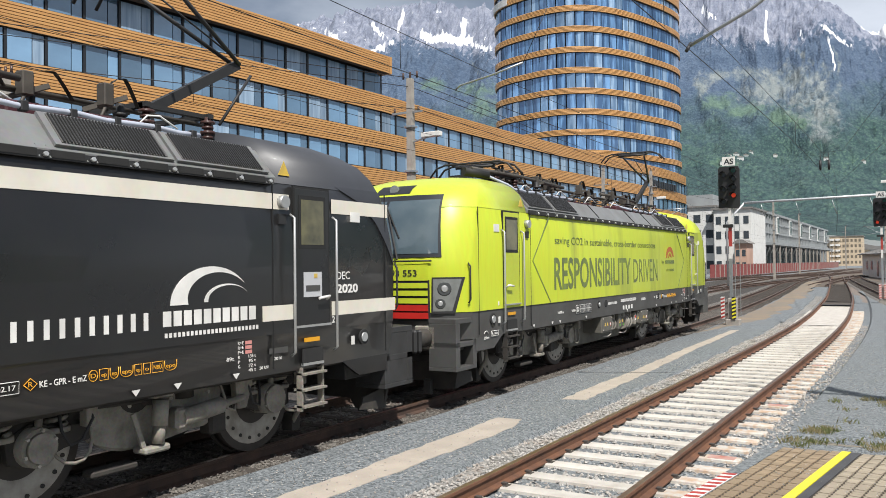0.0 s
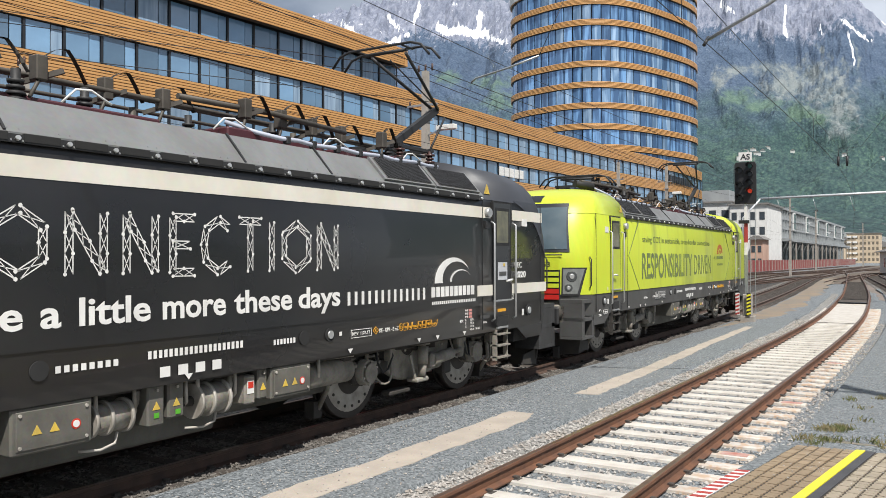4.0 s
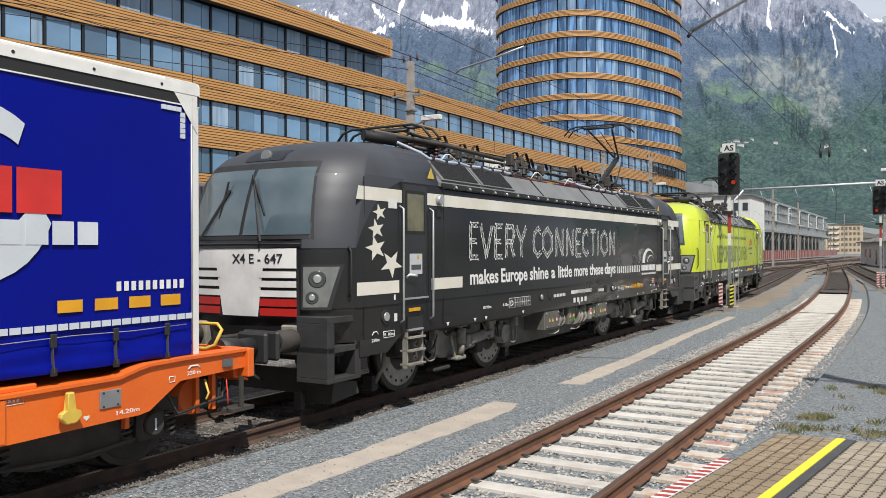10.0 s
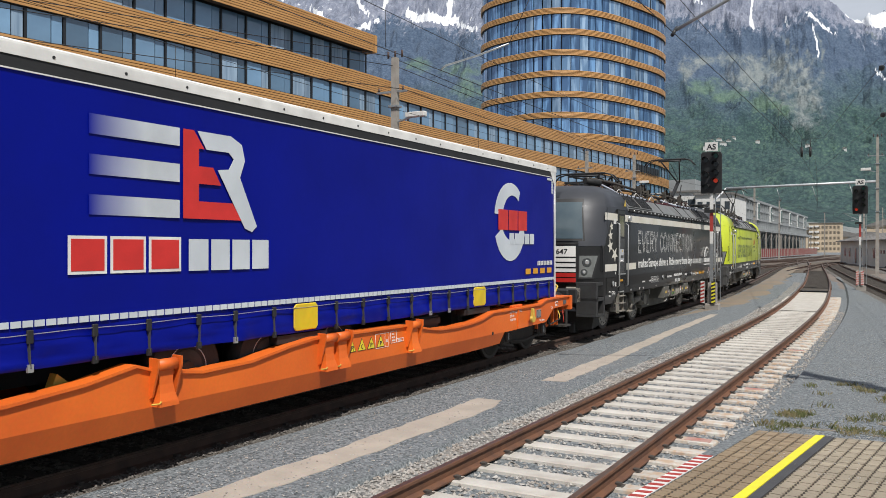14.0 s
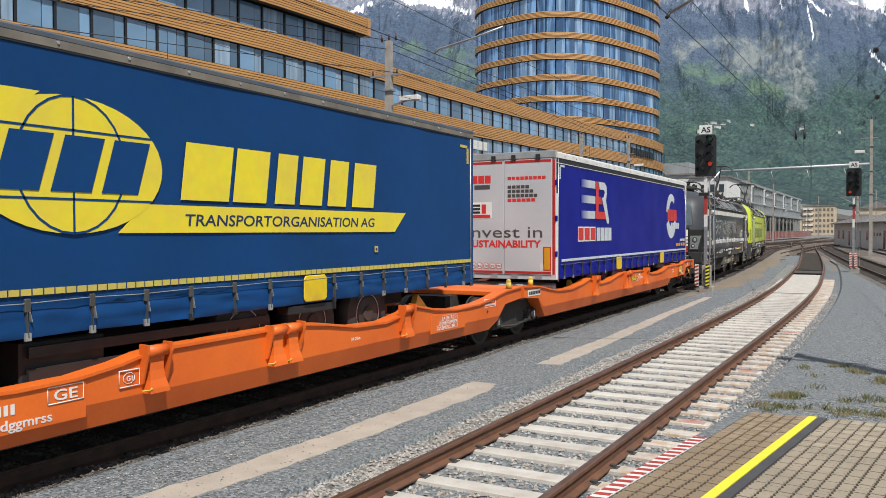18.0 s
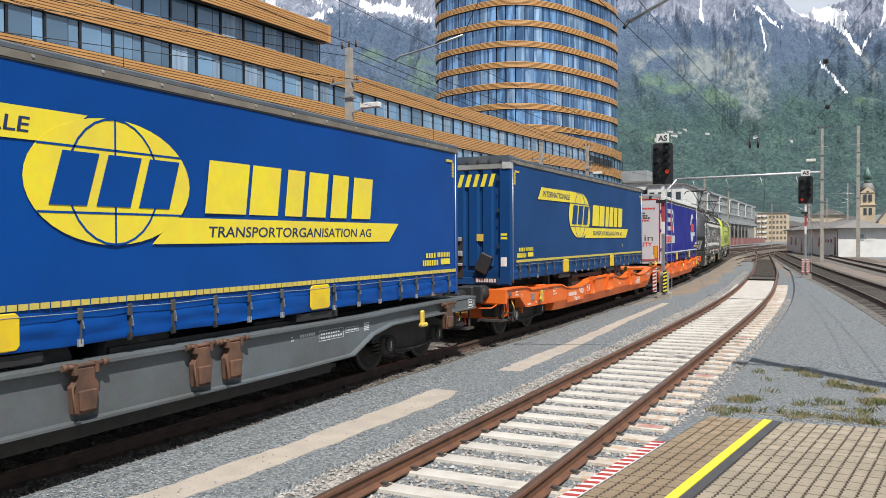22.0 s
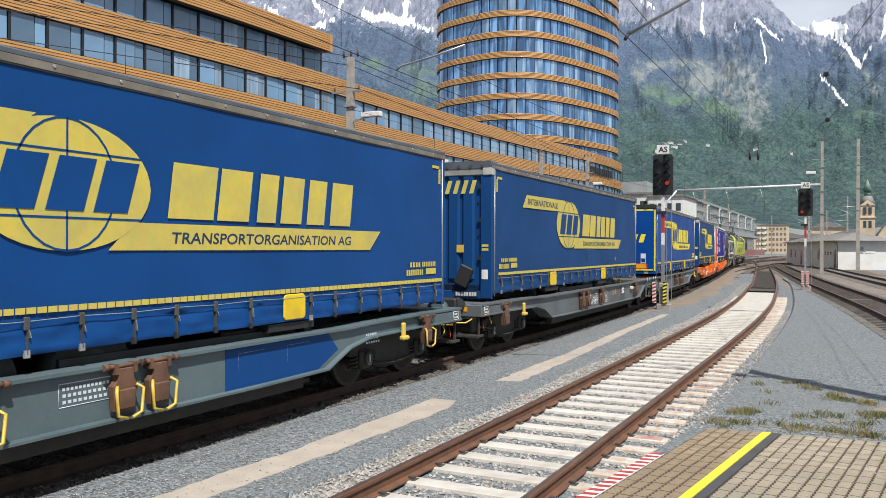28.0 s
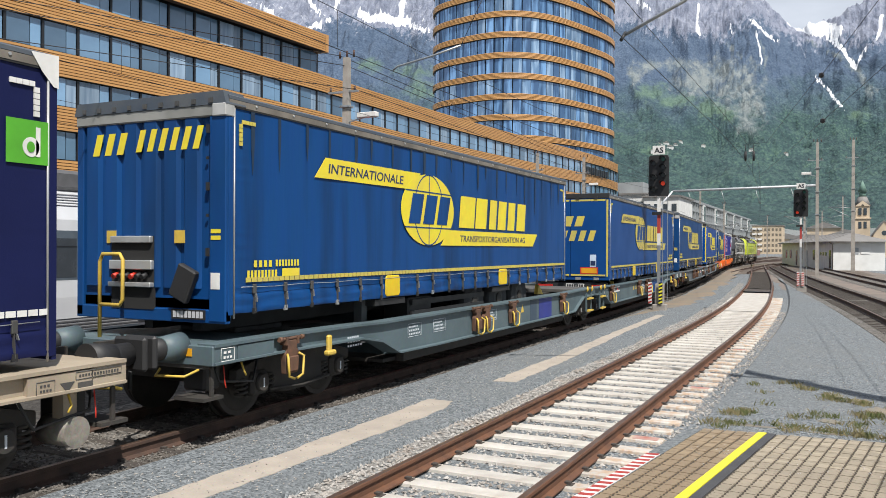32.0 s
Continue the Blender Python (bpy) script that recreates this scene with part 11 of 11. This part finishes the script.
# ---- weeds ----
def tufts():
    rng = random.Random(5)
    vs, fs = [], []
    centres = []
    spots = ((6.68, 12.28, 6), (6.58, 12.05, 3), (6.95, 12.79, 1), (6.6, 14.84, 1), (6.82, 14.09, 1), (7.06, 15.2, 2), (7.35, 14.72, 3), (7.49, 14.67, 1), (7.79, 14.04, 4), (7.89, 13.77, 3), (8.25, 13.66, 5), (8.23, 12.64, 5), (8.39, 12.64, 3), (8.08, 12.0, 3), (7.7, 12.37, 4), (7.42, 12.14, 2),
             (6.63, 11.36, 4), (6.46, 11.36, 2), (7.01, 11.48, 2), (7.37, 11.4, 5), (7.72, 11.3, 2), (7.99, 11.34, 4), (8.29, 11.3, 4), (8.7, 12.2, 5), (8.7, 13.2, 6), (9.1, 12.6, 6), (9.0, 11.5, 5))
    for x, y, n in spots:
        centres += [(rng.gauss(x, 0.075), rng.gauss(y, 0.09)) for _ in range(n)]
    for cx, cy in centres:
        for _ in range(rng.randint(25, 70)):
            x, y, a, h = cx + rng.gauss(0, 0.06), cy + rng.gauss(0, 0.07), rng.uniform(0, 6.28), rng.uniform(0.015, 0.085)
            dx, dy = math.cos(a) * 0.005, math.sin(a) * 0.005
            lx, ly = rng.gauss(0, 0.03), rng.gauss(0, 0.03)
            k = len(vs)
            vs += [(x - dx, y - dy, -0.12), (x + dx, y + dy, -0.12), (x + lx * 0.5 + dx * 0.6, y + ly * 0.5, -0.1 + h * 0.7), (x + lx, y + ly, -0.1 + h)]
            fs += [(k, k + 1, k + 2), (k, k + 2, k + 3)]
    me = bpy.data.meshes.new("weeds")
    me.from_pydata(vs, [], fs)
    me.materials.append(mat("weed_green", (0.105, 0.125, 0.040), 0.85, col2=(0.26, 0.215, 0.11), scale=5.0, lo=0.4, hi=0.6))
    tagged(new("weeds", me), "sparse green and dry weeds in the gravel", "weeds", kind="stuff")


tufts()
for k, (x, y, a, b) in enumerate(((6.9, 11.36, 0.45, 0.07), (7.75, 11.3, 0.3, 0.05), (7.82, 14.3, 0.22, 0.24), (8.2, 13.9, 0.22, 0.3), (7.8, 12.1, 0.16, 0.16), (8.45, 13.2, 0.25, 0.35), (9.0, 12.4, 0.4, 0.4))):
    pts = [(x + a * (0.75 + 0.7 * noise.noise(Vector((t * 2.6, k, 0)))) * math.cos(t), y + b * (0.75 + 0.7 * noise.noise(Vector((t * 2.6, k, 5)))) * math.sin(t)) for t in np.linspace(0, 2 * math.pi, 49)[:-1]]
    solid("dry_patch", prism(bmesh.new(), pts, -0.2, -0.096 + 0.0015 * k, "z"), mat("dry_soil", (0.36, 0.30, 0.215), 0.95, col2=(0.235, 0.225, 0.19), scale=4, bump=0.5, fine=0.6), "dry weedy soil patch", kind="structure")


# ---- ballast stones ----
def stones(name, spots, size, material, label, seed):
    rng = np.random.default_rng(seed)
    base = np.array([(1, 0, 0), (-1, 0, 0), (0, 1, 0), (0, -1, 0), (0, 0, 1), (0, 0, -1)], float)
    tri = np.array([(0, 2, 4), (2, 1, 4), (1, 3, 4), (3, 0, 4), (2, 0, 5), (1, 2, 5), (3, 1, 5), (0, 3, 5)])
    n = len(spots)
    sc = rng.uniform(0.55, 1.25, (n, 6, 1)) * size * rng.uniform(0.6, 1.3, (n, 1, 3)) * np.array((1.0, 1.0, 0.75))
    v = base[None] * sc + rng.normal(0, size * 0.14, (n, 6, 3))
    a = rng.uniform(0, 6.28, n)
    c, s = np.cos(a)[:, None], np.sin(a)[:, None]
    v = np.stack([v[..., 0] * c - v[..., 1] * s, v[..., 0] * s + v[..., 1] * c, v[..., 2]], -1) + np.asarray(spots)[:, None]
    f = (tri[None] + 6 * np.arange(n)[:, None, None]).reshape(-1, 3)
    me = bpy.data.meshes.new(name)
    me.from_pydata(v.reshape(-1, 3).tolist(), [], f.tolist())
    me.materials.append(material)
    tagged(new(name, me), label, "stones", kind="stuff")


def scatter(fx, y0, y1, lanes, per_m, z, seed):
    rng = random.Random(seed)
    out = []
    for a, b in lanes:
        for _ in range(int(per_m * (y1 - y0) * (b - a))):
            y = y0 + (y1 - y0) * rng.random() ** 1.5
            out.append((fx(y) + rng.uniform(a, b), y, z + rng.uniform(-0.012, 0.012)))
    return out


DULL = stony("dusty_stone", (0.06, 0.052, 0.045), (0.24, 0.22, 0.195), (0.09, 0.068, 0.052), 25, 0.3, 2.0)
stones("ballast_stones", scatter(side_x, 4, 34, ((-1.62, -1.02),), 330, -0.150, 8), 0.026, STONE, "loose grey ballast stones over the sleeper ends", 9)
stones("ballast_stones", scatter(side_x, 4, 34, ((-1.0, -0.86), (-0.66, 0.66), (0.86, 1.75)), 170, -0.195, 1), 0.028, STONE, "loose grey ballast stones of the empty track", 3)
stones("ballast_stones", scatter(main_x, 2, 34, ((0.84, 1.42), (-0.66, 0.66)), 150, -0.160, 2), 0.022, DULL, "loose rusty ballast stones of the train's track", 4)
stones("loose_gravel", scatter(lambda y: 0.5 * (main_x(y) + side_x(y)), 4, 20, ((-0.85, 0.9),), 120, -0.098, 3), 0.012, STONE, "loose gravel on the path", 5)
stones("loose_gravel", scatter(side_x, 9, 26, ((1.7, 4.6),), 60, -0.098, 4), 0.012, STONE, "loose gravel beside the empty track", 6)

stones("ballast_stones", scatter(main_x, 2, 30, ((0.86, 1.55),), 420, -0.158, 8), 0.020, STONED, "loose dusty stones beside the train's rail", 19)
# ---- sleepers with their fastenings ----
def sleeper_mesh(name, w, L, h, material):
    bm = bmesh.new()
    prism(bm, [(-w / 2, -h), (w / 2, -h), (w / 2 - 0.03, 0), (-w / 2 + 0.03, 0)], -L / 2, L / 2)
    return mesh(name, bm, material, bevel=0.012)


def stained_concrete():
    """Pale concrete with rust washed out over the ends beside the rails."""
    m = mat("stained_concrete", (0.62, 0.59, 0.54), 0.85, col2=(0.49, 0.45, 0.40), scale=4, bump=0.25, bscale=70, fine=0.3, rand=0.10)
    n, l = m.node_tree.nodes, m.node_tree.links
    b = n["Principled BSDF"]
    geo, tc, sep = n.new("ShaderNodeNewGeometry"), n.new("ShaderNodeTexCoord"), n.new("ShaderNodeSeparateXYZ")
    l.new(tc.outputs["Object"], sep.inputs["Vector"])
    ends = n.new("ShaderNodeValToRGB")
    els = ends.color_ramp.elements
    els.new(0.5)
    els.new(0.6)
    for e, (p_, v) in zip(els, ((0.40, 0.02), (0.47, 0.6), (0.62, 0.55), (0.92, 0.08))):
        e.position, e.color = p_, (v, v, v, 1)
    half = n.new("ShaderNodeMath")
    half.operation, half.inputs[1].default_value = "MULTIPLY_ADD", 0.5
    half.inputs[2].default_value = 0.0
    l.new(sep.outputs["X"], half.inputs[0])
    l.new(half.outputs[0], ends.inputs["Fac"])
    blot, cut, mul = n.new("ShaderNodeTexNoise"), n.new("ShaderNodeValToRGB"), n.new("ShaderNodeMath")
    blot.inputs["Scale"].default_value = 9.0
    l.new(geo.outputs["Position"], blot.inputs["Vector"])
    cut.color_ramp.elements[0].position, cut.color_ramp.elements[1].position = 0.42, 0.62
    l.new(blot.outputs["Fac"], cut.inputs["Fac"])
    mul.operation = "MULTIPLY"
    l.new(cut.outputs["Color"], mul.inputs[0])
    l.new(ends.outputs["Color"], mul.inputs[1])
    mix = n.new("ShaderNodeMixRGB")
    mix.inputs[2].default_value = (0.40, 0.22, 0.10, 1)
    old = b.inputs["Base Color"].links[0].from_socket
    l.new(mul.outputs[0], mix.inputs[0])
    l.new(old, mix.inputs[1])
    l.new(mix.outputs["Color"], b.inputs["Base Color"])
    return m


CONCRETE_S = stained_concrete()
SL_A = sleeper_mesh("sleeper", 0.27, 2.6, 0.16, CONCRETE_S)
REDC = mat("reddened_concrete", (0.42, 0.17, 0.13), 0.85, col2=(0.52, 0.40, 0.35), scale=6, fine=0.3)
SL_END = mesh("red_patch", B((0.93, 1.24, -0.09, 0.09, 0.0, 0.004)), REDC)
SL_B = sleeper_mesh("sleeper", 0.24, 2.6, 0.14, OLDWOOD)
CLIP = mesh("fastening", B((-0.11, -0.05, -0.03, 0.03, 0, 0.032), (0.05, 0.11, -0.03, 0.03, 0, 0.032), (-0.135, 0.135, -0.055, 0.055, 0, 0.006)), OLDWOOD)
for y0, fx, me, z, n, lab in ((2.0 - 5.92, side_x, SL_A, -0.158, 80, "pale concrete sleepers of the empty track"), (0.3 - 9.3, main_x, SL_B, -0.15, 85, "dark old sleepers of the train's track")):
    bed = thing("sleeper_row", lab, "sleepers", kind="structure")
    for i in range(n):
        y = y0 + 0.592 * i if fx is side_x else y0 + 0.62 * i
        m = along(fx, y)
        s = part("sleeper", me, CONCRETE, bed, at=Matrix.Translation((0, 0, z)) @ m)
        if fx is side_x and i in (24, 31, 41):
            part("red_patch", SL_END, REDC, s)
        if 3 < y < 30:
            for o in (-0.7535, 0.7535):
                part("fastening", CLIP, RAIL, s, at=pose(o, 0, 0.0))
rest = bmesh.new()
for i in range(130):
    y = 43.5 + 0.62 * i
    for fx, w, z in ((main_x, 0.24, -0.15), (right_x, 0.24, -0.15)):
        box(rest, -1.3, 1.3, -w / 2, w / 2, -0.1, 0.0, Matrix.Translation((0, 0, z)) @ along(fx, y))
for i in range(100):
    box(rest, -1.3 if i < 34 else -0.85, 1.3 if i < 34 else 0.85, -0.12, 0.12, -0.1, 0.0, Matrix.Translation((0, 0, -0.15)) @ along(right_x, 22 + 0.62 * i) if i < 34 else Matrix.Translation((0, 0, -0.15)) @ along(side_x, 51 + 0.62 * (i - 34)))
solid("far_sleepers", rest, OLDWOOD, "dark weathered sleepers of the farther tracks", "sleepers", kind="stuff")

# ---- pavers ----
def paver_outline(x, y, a=0.0605, b=0.0418, d=0.016):
    """A wave-edged paver, lying across the platform."""
    return [(x - a, y - b), (x - a * 0.5, y - b + 0.004), (x, y - b), (x + a * 0.5, y - b + 0.004), (x + a, y - b), (x + a - d, y), (x + a, y + b), (x + a * 0.5, y + b - 0.004), (x, y + b), (x - a * 0.5, y + b - 0.004), (x - a, y + b), (x - a + d, y)]


PV = [mesh("paver", prism(bmesh.new(), paver_outline(0, 0), -0.05, 0.0, "z"), m) for m in (PAVER, PAVERB)]
near_pavers, rests = 0, [bmesh.new(), bmesh.new()]
for j in range(205):
    y = -0.08 - 0.086 * j
    for x in [-0.535 + 0.131 * k for k in range(5)] + [0.325 + 0.131 * k for k in range(34)]:
        k = 1 if x < 0 else 0
        yy = y + 0.24 * min(x, 1.5) + (0.02 if k else 0) - 0.17
        if yy > 0.24 * x - 0.3:
            continue
        w = PL @ Vector((x, yy, 0))
        z = -0.086 + 0.0025 * math.sin(x * 31 + j * 7) - 0.002 * (j * 5 % 3)
        if near_pavers < 300 and 7.9 < w.y and w.x < 8.7:
            part("paver", PV[k], PAVER, platform, at=pose(x, yy, z, 0, 0, 3.0))
            near_pavers += 1
        elif w.y > -5.9 and 5.8 < w.x < 10.2 and not (w.y < 6.4 and 6.2 < w.x < 6.63):
            prism(rests[k], paver_outline(x, yy), -0.13, z, "z")
for k in (0, 1):
    tagged(part("paver_field", rests[k], (PAVER, PAVERB)[k], platform), kind="stuff")


def s_of(t):
    """How far the train has gone at t seconds."""
    i = min(int(t), 31)
    p0, p1, p2, p3 = S_AT[max(i - 1, 0)], S_AT[i], S_AT[i + 1], S_AT[min(i + 2, 32)]
    if i == 0:
        p0 = 2 * p1 - p2 + 0.1
    f = t - i
    return 0.5 * (2 * p1 + (p2 - p0) * f + (2 * p0 - 5 * p1 + 4 * p2 - p3) * f * f + (3 * p1 - p0 - 3 * p2 + p3) * f ** 3)


def motions():
    """All that moves: the vehicles along the track's line, and their wheels."""
    for ob, u in moving:
        walk(ob, [(t, along(main_x, u + s)) for t, s in enumerate(S_AT)])
    turns = {}
    for ax, r, rest in WHEELS:
        if r not in turns:
            rows, last = [], None
            for k in range(321):
                a = math.degrees(s_of(k / 10) / r)
                if last is None or k == 320 or math.degrees(s_of((k + 1) / 10) / r) - last > 76:
                    rows.append((k / 10, a))
                    last = a
            turns[r] = rows
        walk(ax, [(t, pose(*rest, -a)) for t, a in turns[r]])


motions()
